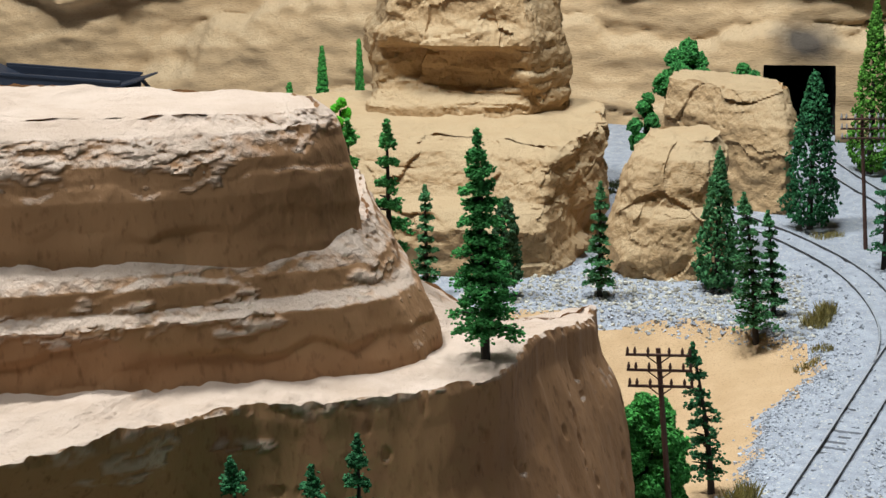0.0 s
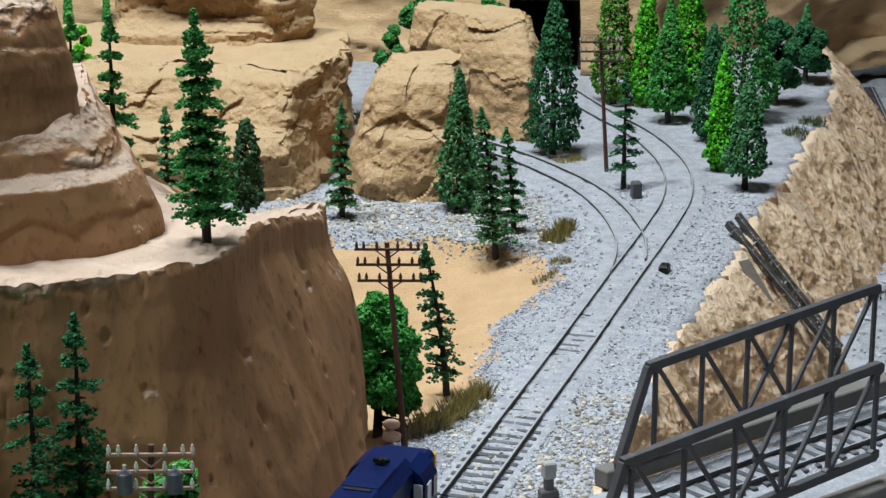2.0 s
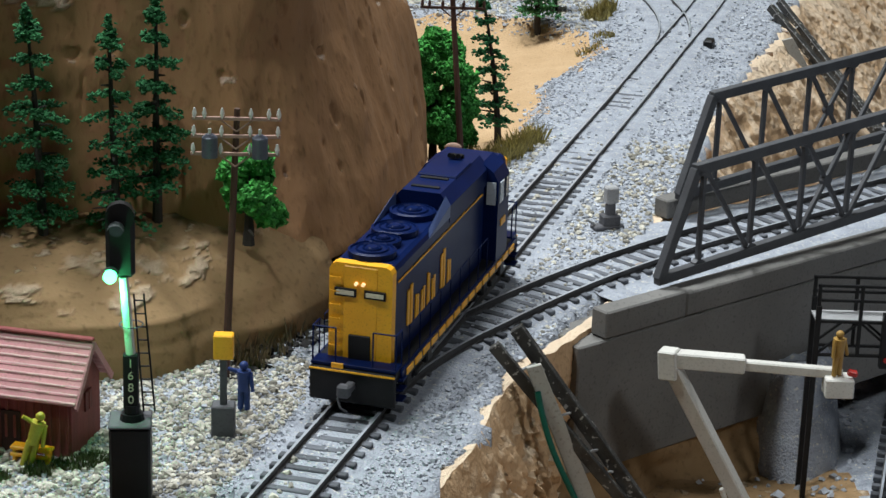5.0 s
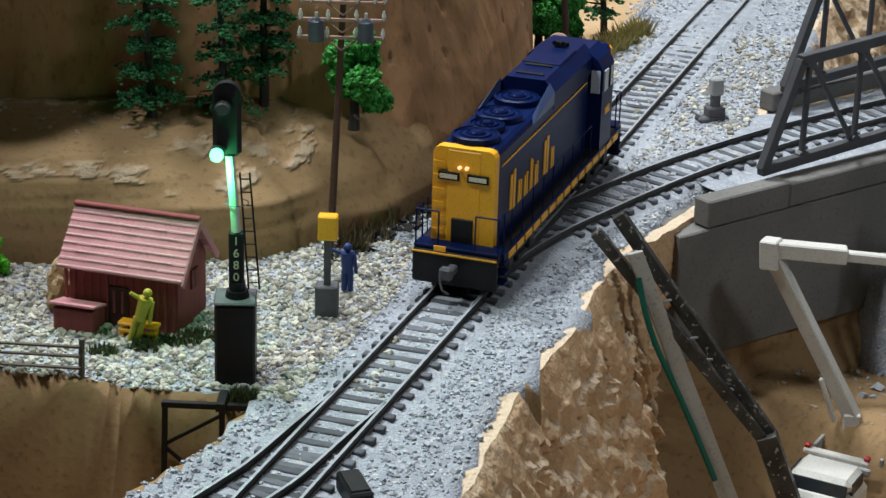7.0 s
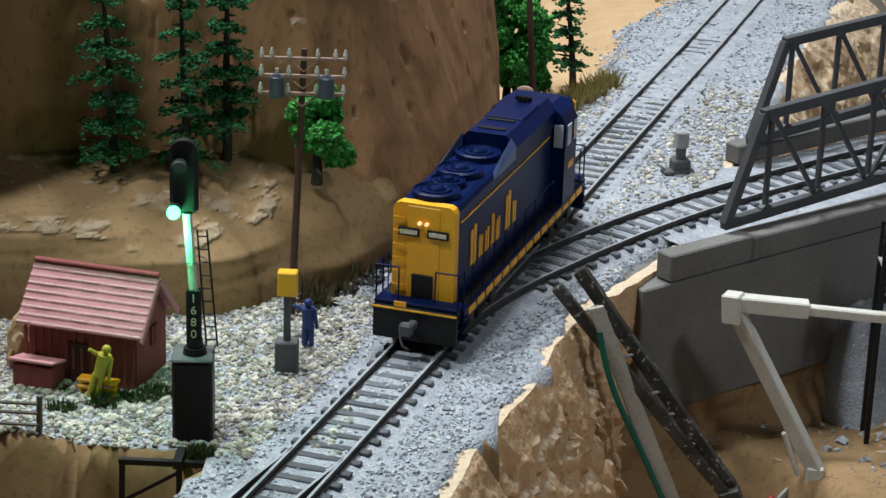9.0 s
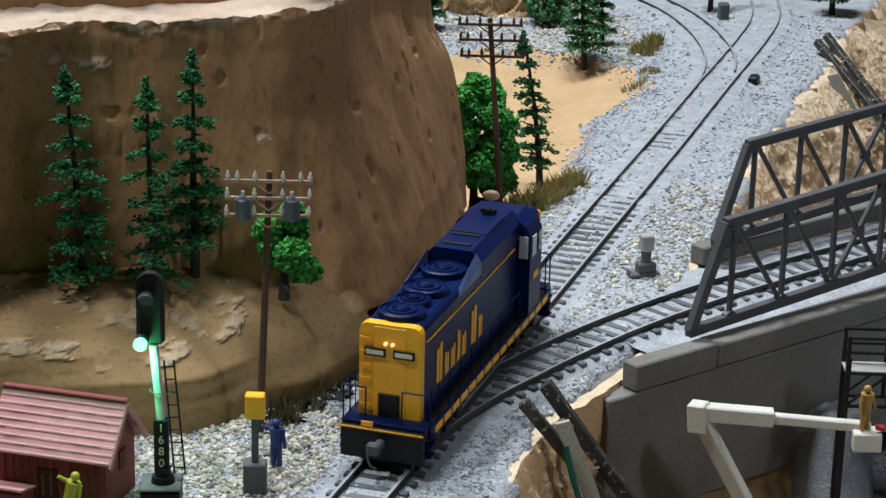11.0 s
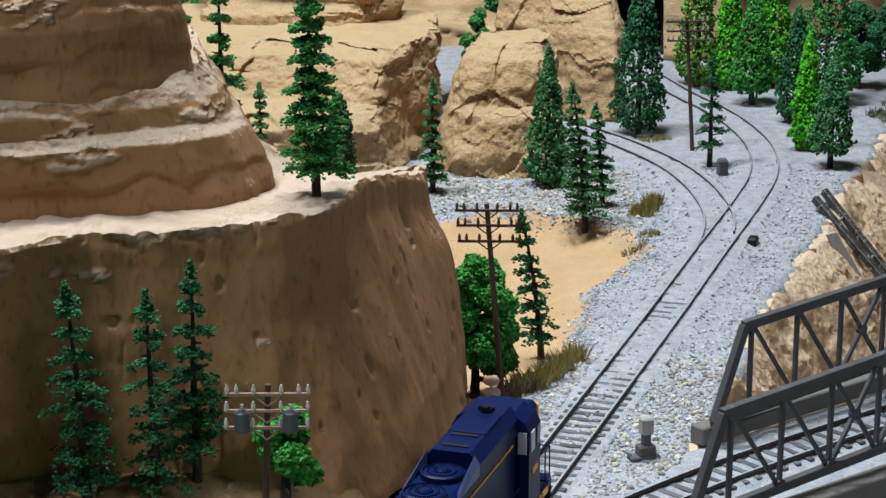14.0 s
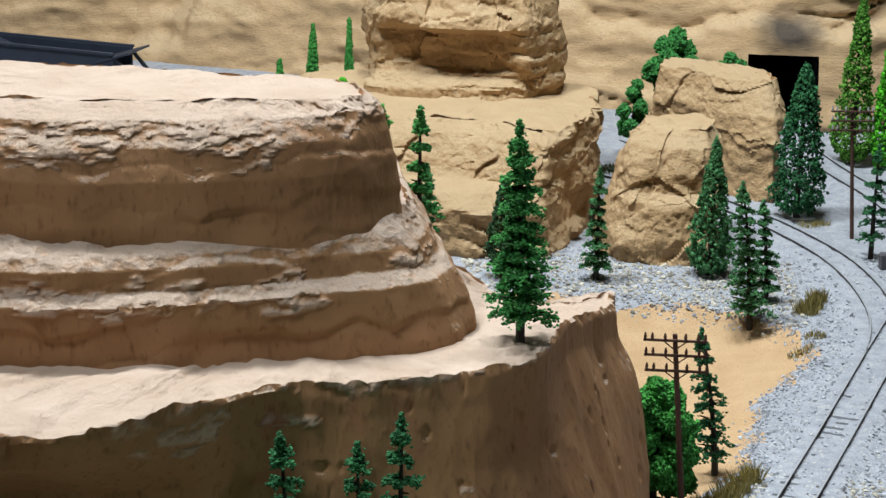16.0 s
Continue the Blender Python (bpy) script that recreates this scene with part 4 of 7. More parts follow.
track("weathered grey main line track bedded in ballast", MAIN)
track("track curving round the trees to the tunnel", EAST)
track("track curving away behind the rocks", WEST, rails=((-1, 0.0, 0), (1, 0.03, 0)), skip=((0, 6),))
track("branch track leading over the truss bridge", BRANCH, rails=((-1, 0.03, 0), (1, 0.0, 0)), skip=((0, 11),))
track("siding track leaving the main line", SIDING, rails=((-1, 0, 0), (1, 0.0, 0)), skip=((0, 5),))
track("sunken track running under the bridge", LOWER, LOW + 0.006)

# ---------------------------------------------------------------- more materials
CONCRETE = material("grey_concrete", (0.19, 0.182, 0.172), (0.13, 0.125, 0.118), 0.85, scale=30, fine=900, bump=0.25, depth=0.0004, spec=0.25)
STEEL = material("dark_grey_steel", (0.085, 0.088, 0.095), (0.06, 0.06, 0.066), 0.55, 0.2, scale=120, fine=1500, bump=0.15, depth=0.0002)
BLACK = material("black_plastic", (0.006, 0.006, 0.007), (0.013, 0.0125, 0.013), 0.5, scale=150, fine=1200, bump=0.15, depth=0.0002, spec=0.25)
BLUE = material("dark_blue_paint", (0.0045, 0.013, 0.070), (0.003, 0.009, 0.048), 0.36, scale=90, fine=1500, bump=0.05, depth=0.0001, spec=0.07)
YELLOW = material("yellow_paint", (0.90, 0.44, 0.012), (0.80, 0.37, 0.010), 0.45, scale=90, fine=1500, bump=0.08, depth=0.0001, spec=0.5)
PALE_BLUE = material("pale_blue_panel", (0.07, 0.10, 0.22), (0.05, 0.075, 0.17), 0.4, scale=90, fine=1500, bump=0.05, depth=0.0001)
WHITE = material("white_plastic", (0.62, 0.60, 0.56), (0.52, 0.50, 0.46), 0.5, scale=80, fine=1200, bump=0.1, depth=0.0002)
GREY = material("light_grey_plastic", (0.36, 0.36, 0.36), (0.26, 0.26, 0.265), 0.6, scale=120, fine=1200, bump=0.15, depth=0.0002)
DARK_GREY = material("dark_grey_casting", (0.10, 0.10, 0.11), (0.06, 0.06, 0.068), 0.65, scale=150, fine=1300, bump=0.2, depth=0.0003)
BROWN_WOOD = material("brown_pole_wood", (0.10, 0.045, 0.030), (0.06, 0.028, 0.020), 0.7, scale=140, fine=1200, bump=0.25, stretch=(1, 1, 0.2), depth=0.0003)
PINK_ARM = material("pinkish_crossarm", (0.36, 0.22, 0.18), (0.26, 0.15, 0.12), 0.7, scale=160, fine=1200, bump=0.2, depth=0.0002)
PORCELAIN = material("white_insulator", (0.66, 0.64, 0.60), (0.55, 0.53, 0.5), 0.3, scale=200, fine=1500, bump=0.05)
TIN = material("transformer_grey", (0.10, 0.11, 0.14), (0.07, 0.075, 0.10), 0.5, 0.3, scale=160, fine=1500, bump=0.1)
RED_WALL = material("oxide_red_boards", (0.24, 0.050, 0.048), (0.17, 0.034, 0.034), 0.7, scale=120, fine=1200, bump=0.3, stretch=(3, 3, 0.4), depth=0.0003)
RED_ROOF = material("faded_red_shingle", (0.54, 0.24, 0.26), (0.44, 0.18, 0.20), 0.75, scale=110, fine=1300, bump=0.35, depth=0.0003, per_piece=0.12)
ROOF_EDGE = material("pale_pink_edge", (0.70, 0.44, 0.44), (0.58, 0.34, 0.35), 0.75, scale=150, fine=1200, bump=0.2, depth=0.0002)
TRUNK = material("dark_trunk", (0.022, 0.018, 0.016), (0.04, 0.032, 0.026), 0.85, scale=200, fine=1500, bump=0.3, depth=0.0003)
GLASS = material("dark_glass", (0.02, 0.025, 0.03), (0.03, 0.035, 0.04), 0.08, scale=60, fine=900, bump=0.0, spec=0.6)
PALE_GLASS = material("milky_window", (0.55, 0.60, 0.66), (0.45, 0.5, 0.56), 0.25, scale=90, fine=900, bump=0.0)
STRAW = island_variation(material("dry_grass", (0.42, 0.36, 0.13), (0.28, 0.23, 0.08), 0.9, scale=200, fine=1500, bump=0.1), 0.4)
TWIG = island_variation(material("dry_twig", (0.20, 0.15, 0.08), (0.10, 0.075, 0.04), 0.9, scale=200, fine=1500, bump=0.1), 0.4)
TURF = island_variation(material("dull_green_turf", (0.07, 0.11, 0.035), (0.10, 0.10, 0.04), 0.95, scale=200, fine=1500, bump=0.3), 0.4)
LETTER = material("cream_lettering", (0.70, 0.66, 0.50), (0.6, 0.56, 0.42), 0.5, scale=200, fine=1500, bump=0.0)
LENS_GREEN = glow("green_signal_lens", (0.10, 1.0, 0.36), 7.0)
LENS_WARM = glow("lit_headlight", (1.0, 0.70, 0.36), 1.2)


def foliage(name, base, second):
    return island_variation(material(name, base, second, 0.85, scale=180, fine=1400, bump=0.5, spread=0.4, depth=0.0006, spec=0.15), 0.5)


LEAF = {
    "pine": foliage("pine_green_foam", (0.062, 0.265, 0.062), (0.034, 0.160, 0.044)),
    "dark": foliage("dark_green_foam", (0.036, 0.150, 0.056), (0.022, 0.095, 0.040)),
    "mid": foliage("green_foam", (0.062, 0.290, 0.052), (0.038, 0.185, 0.040)),
    "lime": foliage("lime_green_foam", (0.090, 0.44, 0.024), (0.060, 0.30, 0.020)),
    "olive": foliage("olive_green_foam", (0.110, 0.29, 0.040), (0.065, 0.18, 0.028)),
    "grey": foliage("grey_green_foam", (0.072, 0.215, 0.082), (0.045, 0.150, 0.060)),
    "oval": foliage("dull_green_foam", (0.042, 0.105, 0.045), (0.028, 0.072, 0.034)),
}

def trunk_mesh(rng, h, r, lean=0.0, limbs=0, spread=0.0, low=0.2):
    bm = bmesh.new()
    pts = [Vector((lean * h * (i / 5) ** 1.5 + rng.uniform(-1, 1) * 0.004 * h, rng.uniform(-1, 1) * 0.004 * h, h * i / 5)) for i in range(6)]
    pts[0].x = pts[0].y = 0
    for i in range(5):
        rod_bm(bm, pts[i], pts[i + 1] + (pts[i + 1] - pts[i]) * 0.04, r * (1 - 0.16 * i), r * (1 - 0.16 * (i + 1)), 7)
    for i in range(limbs):
        z = h * (low + (0.9 - low) * (i + rng.uniform(0, 1)) / limbs)
        a = rng.uniform(0, 6.283)
        s = spread * (1.05 - z / h)
        rod_bm(bm, (lean * z, 0, z), (lean * z + s * math.cos(a), s * math.sin(a), z + 0.12 * s), r * 0.35, r * 0.12, 5)
    return bm


def tree_thing(name, at, label, group=""):
    return thing(name, pose(*at), label, "tree", group)


def pine(at, h, w, leaf, label, seed, tiers=9, low=0.22, lean=0.0, sparse=1.0, group="layered pines"):
    """A layered model pine: a dark trunk with drooping tiers of foam clumps."""
    rng = np.random.default_rng(seed)
    ob = tree_thing("pine_tree", at, label, group)
    part("trunk", trunk_mesh(rng, h * 0.97, 0.0014 + h * 0.006, lean, tiers * 2, w * 0.45, low), TRUNK, ob)
    c, s = [], []
    for i in range(tiers):
        u = i / (tiers - 1)
        z = h * (low + (0.90 - low) * u)
        reach = w * 0.56 * (1.0 - 0.66 * u**1.3) * rng.uniform(0.85, 1.15)
        pads = max(4, int((6.5 - 2 * u) * sparse + rng.uniform(0, 1.2)))
        turn = rng.uniform(0, 6.28)
        for p in range(pads):
            a = turn + 6.283 * p / pads + rng.uniform(-0.35, 0.35)
            far = reach * rng.uniform(0.62, 1.15)
            lift = rng.normal(0, 0.0007)
            m = int(42 * sparse + 8)
            t = rng.uniform(0.10, 1.0, m) ** 0.7
            wide = 0.30 * reach * (0.5 + 0.6 * t) + 0.0004
            x = far * t * math.cos(a) + rng.normal(0, 0.45, m) * wide * -math.sin(a)
            y = far * t * math.sin(a) + rng.normal(0, 0.45, m) * wide * math.cos(a)
            zz = z + lift + 0.06 * reach - 0.16 * far * t**2 + rng.normal(0, 0.0005 + 0.0024 * h, m)
            c.append(np.stack([x + lean * zz, y, zz], 1))
            s.append(rng.uniform(0.0005, 0.0012, m) * (1.15 - 0.3 * t))
    m = 170
    t = rng.uniform(0, 1, m)
    c.append(np.stack([rng.normal(0, w * 0.075, m) * (1.15 - t) + lean * h, rng.normal(0, w * 0.075, m) * (1.15 - t), h * (0.86 + 0.15 * t)], 1))
    s.append(rng.uniform(0.0005, 0.0011, m))
    v, f = lumps(rng, np.concatenate(c), np.concatenate(s), 0.75)
    link_mesh("crown", v, f, leaf, ob, smooth_shade=False)
    return ob


def cone_tree(at, h, w, leaf, label, seed, low=0.10, full=0.75, group="dense cone trees"):
    """A dense cypress-like model tree, widest low down, covered in small foam clumps."""
    rng = np.random.default_rng(seed)
    ob = tree_thing("cone_tree", at, label, group)
    part("trunk", trunk_mesh(rng, h * 0.85, 0.0016 + h * 0.008, 0, 8, w * 0.3, low), TRUNK, ob)
    n = int(1900 * (h / 0.07))
    t = rng.uniform(0, 1, n) ** 1.25
    a = rng.uniform(0, 6.283, n)
    prof = np.minimum(1.0, (t + 0.06) / 0.16) ** 0.7 * (1 - t) ** full
    tuft = 0.85 + 0.28 * vnoise(a * 1.9 + seed, t * h * 260, seed * 1.0) + 0.12 * vnoise(a * 5 + seed, t * h * 600, 3.0)
    r = w * 0.5 * prof * tuft * rng.uniform(0.80, 1.04, n) + 0.0004
    z = h * (low + (1 - low) * t) + rng.normal(0, 0.0012, n)
    c = np.stack([r * np.cos(a), r * np.sin(a), z], 1)
    v, f = lumps(rng, c, rng.uniform(0.0006, 0.0015, n), 1.1)
    link_mesh("crown", v, f, leaf, ob, smooth_shade=False)
    return ob


def leafy_tree(at, h, w, leaf, label, seed, low=0.28, balls=9, oval=1.0, lean=0.0, name="leafy_tree", limbs=9):
    """A broad model tree whose crown is several uneven masses of foam clumps."""
    rng = np.random.default_rng(seed)
    ob = tree_thing(name, at, label)
    part("trunk", trunk_mesh(rng, h * 0.7, 0.0018 + h * 0.012, lean, limbs, w * 0.5, low), TRUNK, ob)
    c, s = [], []
    for i in range(balls):
        u = (i + 0.5) / balls
        z = h * (low + 0.12 + (0.80 - low) * u)
        ring = w * 0.5 * math.sin(math.pi * min(1, 0.25 + 0.75 * u)) ** 0.6 * 0.62
        a = 2.4 * i + rng.uniform(-0.5, 0.5)
        br = w * (0.20 + 0.07 * rng.uniform(0, 1)) * (1.1 - 0.35 * u)
        m = int(1.5e7 * br * br * oval) + 120
        d = rng.normal(size=(m, 3))
        d /= np.linalg.norm(d, axis=1)[:, None]
        d *= (br * rng.uniform(0.6, 1.05, m) * (0.9 + 0.25 * vnoise(d[:, 0] * 2.5 + i, d[:, 1] * 2.5, d[:, 2] * 2.5)))[:, None]
        c.append(d + (ring * math.cos(a) + lean * z, ring * math.sin(a), z))
        s.append(rng.uniform(0.0006, 0.0014, m))
    v, f = lumps(rng, np.concatenate(c), np.concatenate(s))
    link_mesh("crown", v, f, leaf, ob, smooth_shade=False)
    return ob


# the pines before the mesa
pine((-0.1440, 0.737, 0.0285), 0.083, 0.025, LEAF["dark"], "dark green layered pine standing on the rock bench", 1, tiers=8, low=0.14, lean=-0.05, group="pines on the bench")
pine((-0.1200, 0.742, 0.0285), 0.079, 0.025, LEAF["dark"], "dark green layered pine beside the trackside signal", 2, tiers=8, low=0.10, lean=-0.02, sparse=0.8, group="pines on the bench")
pine((-0.1070, 0.752, 0.0300), 0.085, 0.021, LEAF["dark"], "tall narrow dark pine with a bare lower trunk", 3, tiers=8, low=0.22, lean=0.0, group="pines on the bench")
leafy_tree((-0.0750, 0.748, 0.0270), 0.036, 0.026, LEAF["mid"], "small forked green tree behind the transformer pole", 4, low=0.15, balls=6, limbs=5)
# on the ledge and behind the mesa
pine((-0.068, 0.818, 0.1180), 0.089, 0.0235, LEAF["pine"], "tall dense green pine growing on the mesa ledge", 5, tiers=12, low=0.16, lean=-0.03, sparse=1.35)
pine((-0.1155, 0.918, 0.1080), 0.079, 0.020, LEAF["pine"], "layered pine rising behind the mesa step", 6, tiers=7, low=0.22)
pine((-0.1320, 0.922, 0.1080), 0.078, 0.019, LEAF["mid"], "layered pine close behind the mesa cap", 7, tiers=7, low=0.22)
pine((-0.140, 1.290, -0.004), 0.066, 0.016, LEAF["grey"], "slender grey-green pine at the butte foot", 8, tiers=9, low=0.14)
pine((-0.039, 1.291, -0.004), 0.069, 0.017, LEAF["grey"], "slender grey-green pine between butte and boulder", 9, tiers=9, low=0.14)
cone_tree((-0.094, 1.288, -0.004), 0.058, 0.022, LEAF["oval"], "dull green oval tree before the butte", 10, low=0.16, full=0.42)
cone_tree((0.029, 1.312, -0.004), 0.083, 0.030, LEAF["grey"], "dense grey-green cone tree beside the boulder", 11, low=0.05)
pine((0.049, 1.230, -0.010), 0.086, 0.026, LEAF["grey"], "layered grey-green pine at the edge of the dell", 12, tiers=11, low=0.16, lean=-0.10)
pine((0.060, 1.264, -0.005), 0.062, 0.017, LEAF["grey"], "thin layered pine beside the curved track", 13, tiers=8, low=0.18, lean=-0.08)
pine((0.021, 1.016, -0.016), 0.078, 0.019, LEAF["dark"], "thin dark pine with separate tiers in the sand dell", 14, tiers=8, low=0.20, lean=-0.13, sparse=0.8)
leafy_tree((-0.010, 0.968, -0.018), 0.072, 0.040, LEAF["mid"], "broad bushy green tree at the foot of the mesa", 15, low=0.22, balls=15, limbs=10)
# at the tunnel and on the back slope
cone_tree((0.091, 1.445, -0.004), 0.102, 0.042, LEAF["dark"], "large dense dark green cone tree before the tunnel", 16, low=0.06, full=0.62)
pine((0.130, 1.358, -0.004), 0.072, 0.019, LEAF["dark"], "thin dark pine with sparse tiers between the tracks", 17, tiers=7, low=0.20, sparse=0.75)
cone_tree((0.141, 1.590, -0.004), 0.122, 0.036, LEAF["olive"], "tall olive green cone tree beside the tunnel", 18, low=0.04)
cone_tree((0.163, 1.585, -0.004), 0.100, 0.028, LEAF["lime"], "lime green cone tree in the back grove", 19, low=0.04)
cone_tree((0.174, 1.533, -0.004), 0.084, 0.034, LEAF["mid"], "green cone tree standing on bare gravel", 20, low=0.12)
cone_tree((0.194, 1.590, -0.004), 0.116, 0.034, LEAF["lime"], "bright lime cone tree at the back of the grove", 21, low=0.06)
cone_tree((0.197, 1.480, -0.004), 0.078, 0.032, LEAF["dark"], "dark green cone tree in the grove", 22, low=0.06)
cone_tree((0.195, 1.405, -0.004), 0.074, 0.027, LEAF["lime"], "bright lime green cone tree near the cliff", 23, low=0.05)
cone_tree((0.204, 1.358, -0.004), 0.068, 0.032, LEAF["grey"], "grey-green cone-shaped tree at the cliff edge", 24, low=0.16, full=0.7)
cone_tree((0.226, 1.540, -0.004), 0.112, 0.058, LEAF["pine"], "broad dark green tree crowning the grove", 25, low=0.06, full=0.7)
leafy_tree((0.255, 1.585, -0.002), 0.062, 0.034, LEAF["dark"], "dark green tree near the cliff shoulder", 26, low=0.15, balls=10)
leafy_tree((0.288, 1.660, -0.002), 0.044, 0.034, LEAF["dark"], "low dark green tree on the cliff shoulder", 27, low=0.15, balls=8)
cone_tree((0.300, 1.740, -0.002), 0.040, 0.018, LEAF["grey"], "small grey-green cone tree on the far shoulder", 28)
leafy_tree((0.012, 1.610, 0.030), 0.056, 0.042, LEAF["pine"], "bushy green tree on the slope behind the rocks", 29, low=0.05, balls=12)
leafy_tree((-0.016, 1.585, 0.000), 0.056, 0.026, LEAF["pine"], "bushy green tree in the gap behind the boulder", 30, low=0.05, balls=9)
leafy_tree((0.054, 1.620, 0.034), 0.034, 0.030, LEAF["pine"], "round green bush beside the tunnel mouth", 31, low=0.05, balls=8)
cone_tree((-0.264, 1.72, -0.002), 0.058, 0.012, LEAF["mid"], "small green cone tree before the canyon wall", 32)
cone_tree((-0.238, 1.74, -0.002), 0.060, 0.007, LEAF["mid"], "thin green cone tree before the canyon wall", 33)
cone_tree((-0.290, 1.72, -0.002), 0.030, 0.010, LEAF["mid"], "tiny green cone tree before the canyon wall", 34)
leafy_tree((-0.2060, 1.41, 0.0580), 0.030, 0.014, LEAF["lime"], "small lime green bush beside the butte", 35, low=0.05, balls=6)

# ---------------------------------------------------------------- concrete deck and truss bridge
ALONG, ACROSS = Vector((0.773, 0.635, 0)), Vector((-0.635, 0.773, 0))
NEAR0, FAR0 = Vector((0.072, 0.781, 0)), Vector((0.0905, 0.8855, 0))


def on_near(s, z, o=0.0):
    p = NEAR0 + ALONG * s + ACROSS * o
    return Vector((p.x, p.y, z))


deck = thing("bridge_deck", Matrix(), "grey concrete bridge deck and retaining wall with ledges", "bridge")
for name, s0, s1, z0, z1, o0, o1 in (("wall", -0.047, 0.46, -0.057, -0.0066, -0.0090, 0.069), ("kerb", -0.0345, 0.0060, -0.0062, 0.0040, -0.0093, -0.0012), ("kerb", 0.0064, 0.46, -0.0062, 0.0030, -0.0091, 0.0012), ("kerb", 0.076, 0.46, -0.0036, 0.0045, 0.0705, 0.0785)):
    bm = bmesh.new()
    bar_bm(bm, on_near(s0, (z0 + z1) / 2, (o0 + o1) / 2), on_near(s1, (z0 + z1) / 2, (o0 + o1) / 2), o1 - o0, z1 - z0, (0, 0, 1), 0.0006)
    part(name, bm, CONCRETE, deck)
rng = np.random.default_rng(77)
u, v = np.meshgrid(np.arange(-0.010, 0.46, 0.0028), np.arange(0.003, 0.071, 0.0028), indexing="ij")
px = NEAR0.x + ALONG.x * u + ACROSS.x * v
py = NEAR0.y + ALONG.y * u + ACROSS.y * v
pz = -0.0037 + 0.0006 * fbm(px * 150, py * 150, 0.0, 2)
near = np.full(px.shape, 1e9)
for (ax, ay), (bx, by) in zip(BRANCH, BRANCH[1:]):
    t = np.clip(((px - ax) * (bx - ax) + (py - ay) * (by - ay)) / ((bx - ax) ** 2 + (by - ay) ** 2), 0, 1)
    near = np.minimum(near, np.hypot(px - ax - t * (bx - ax), py - ay - t * (by - ay)))
pz = pz + 0.0011 * (1 - smooth((near - 0.0095) / 0.004))
link_mesh("ballast", np.stack([px, py, pz], -1).reshape(-1, 3), grid_faces(*u.shape), BALLAST, deck)


bx_, by_ = np.meshgrid(np.linspace(0.085, 0.165, 46), np.linspace(0.735, 0.865, 66), indexing="ij")
rise = smooth(1 - np.hypot((bx_ - 0.132) / 0.034, (by_ - 0.835) / 0.070))
bank_z = -0.1180 + 0.083 * smooth(1.5 * rise) ** 0.7 + 0.0012 * fbm(bx_ * 150, by_ * 150, 1.0, 3)
tagged(link_mesh("gravel_bank", np.stack([bx_, by_, bank_z], -1).reshape(-1, 3), grid_faces(*bx_.shape)[:, ::-1], BALLAST), "grey gravel bank heaped against the bridge wall", "gravel bank", kind="structure")
u, v = np.meshgrid(np.linspace(0, 1, 46), np.linspace(-0.075, 0.085, 80), indexing="ij")
lump = 0.004 * fbm(v * 30, u * 3, 4.0, 3) + 0.0012 * fbm(v * 140, u * 12, 2.0, 3)
away = -0.0075 - 0.020 * u**1.4 + lump * np.clip(u * 6, 0, 1) + 0.05 * smooth((v - 0.055) / 0.03)
px, py = NEAR0.x + ALONG.x * v + ACROSS.x * away, NEAR0.y + ALONG.y * v + ACROSS.y * away
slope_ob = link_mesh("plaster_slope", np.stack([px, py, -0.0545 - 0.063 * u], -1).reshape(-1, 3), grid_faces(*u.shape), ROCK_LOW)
tagged(slope_ob, "smooth brown plaster slope below the bridge wall", "slope", kind="structure")


def truss(origin, spans, label):
    """A side truss: chords, posts and diagonals, each a part; two spans end to end."""
    ob = thing("bridge_truss", Matrix(), label, "bridge truss", "truss sides of the bridge")

    def at(s, z):
        p = origin + ALONG * s
        return Vector((p.x, p.y, z + 0.04 * s))

    def bar(name, a, b, w, h):
        bm = bmesh.new()
        bar_bm(bm, a, b, w, h, (-0.635, 0.773, 0), 0.0002)
        part(name, bm, STEEL, ob)

    zb, zt = 0.0068, 0.0455
    step = 0.0274
    for first in spans:
        v = [first + 0.0200 + step * i for i in range(6)]
        left_slant = first == 0.0
        end = v[-1] + (0.0 if left_slant else 0.018)
        start = first if left_slant else v[0] - 0.0015
        bar("bottom_chord", at(start - 0.001, zb), at(end + 0.001, zb), 0.0038, 0.0034)
        bar("top_chord", at(v[0] - 0.0050 if left_slant else start, zt), at(v[-1] + 0.001, zt), 0.0040, 0.0034)
        if left_slant:
            bar("end_post", at(first, zb), at(v[0] - 0.0040, zt), 0.0038, 0.0034)
        else:
            bar("end_post", at(end, zb), at(v[-1], zt), 0.0038, 0.0034)
        for s in v:
            bar("post", at(s, zb), at(s, zt), 0.0019, 0.0019)
        diagonals = [(0, 1), (1, 2), (2, 3), (3, 2), (4, 3), (5, 4)]
        for k, (a, b) in enumerate(diagonals):
            bar("diagonal", at(v[a], zt), at(v[b], zb), 0.0018, 0.0014 + 0.0001 * k)
        bm = bmesh.new()
        mid = at((v[2] + v[3]) / 2, (zb + zt) / 2)
        m = Matrix((ALONG, Vector((0, 0, 1)), ACROSS * -1)).transposed().to_4x4()
        m.translation = mid
        cyl_bm(bm, 0.0026, 0.0026, 0.0024, m, 8)
        part("gusset", bm, STEEL, ob)
        for s, z in [(q, zb + 0.0008) for q in v] + [(q, zt - 0.0008) for q in v]:
            bm = bmesh.new()
            m2 = m.copy()
            m2.translation = at(s, z)
            cyl_bm(bm, 0.0030, 0.0030, 0.0026, m2, 6)
            part("gusset", bm, STEEL, ob)
    return ob


truss(NEAR0, (0.0, 0.1615), "dark grey steel truss side standing on the wall kerb")
truss(FAR0, (0.0, 0.1615), "dark grey steel truss side along the far kerb")

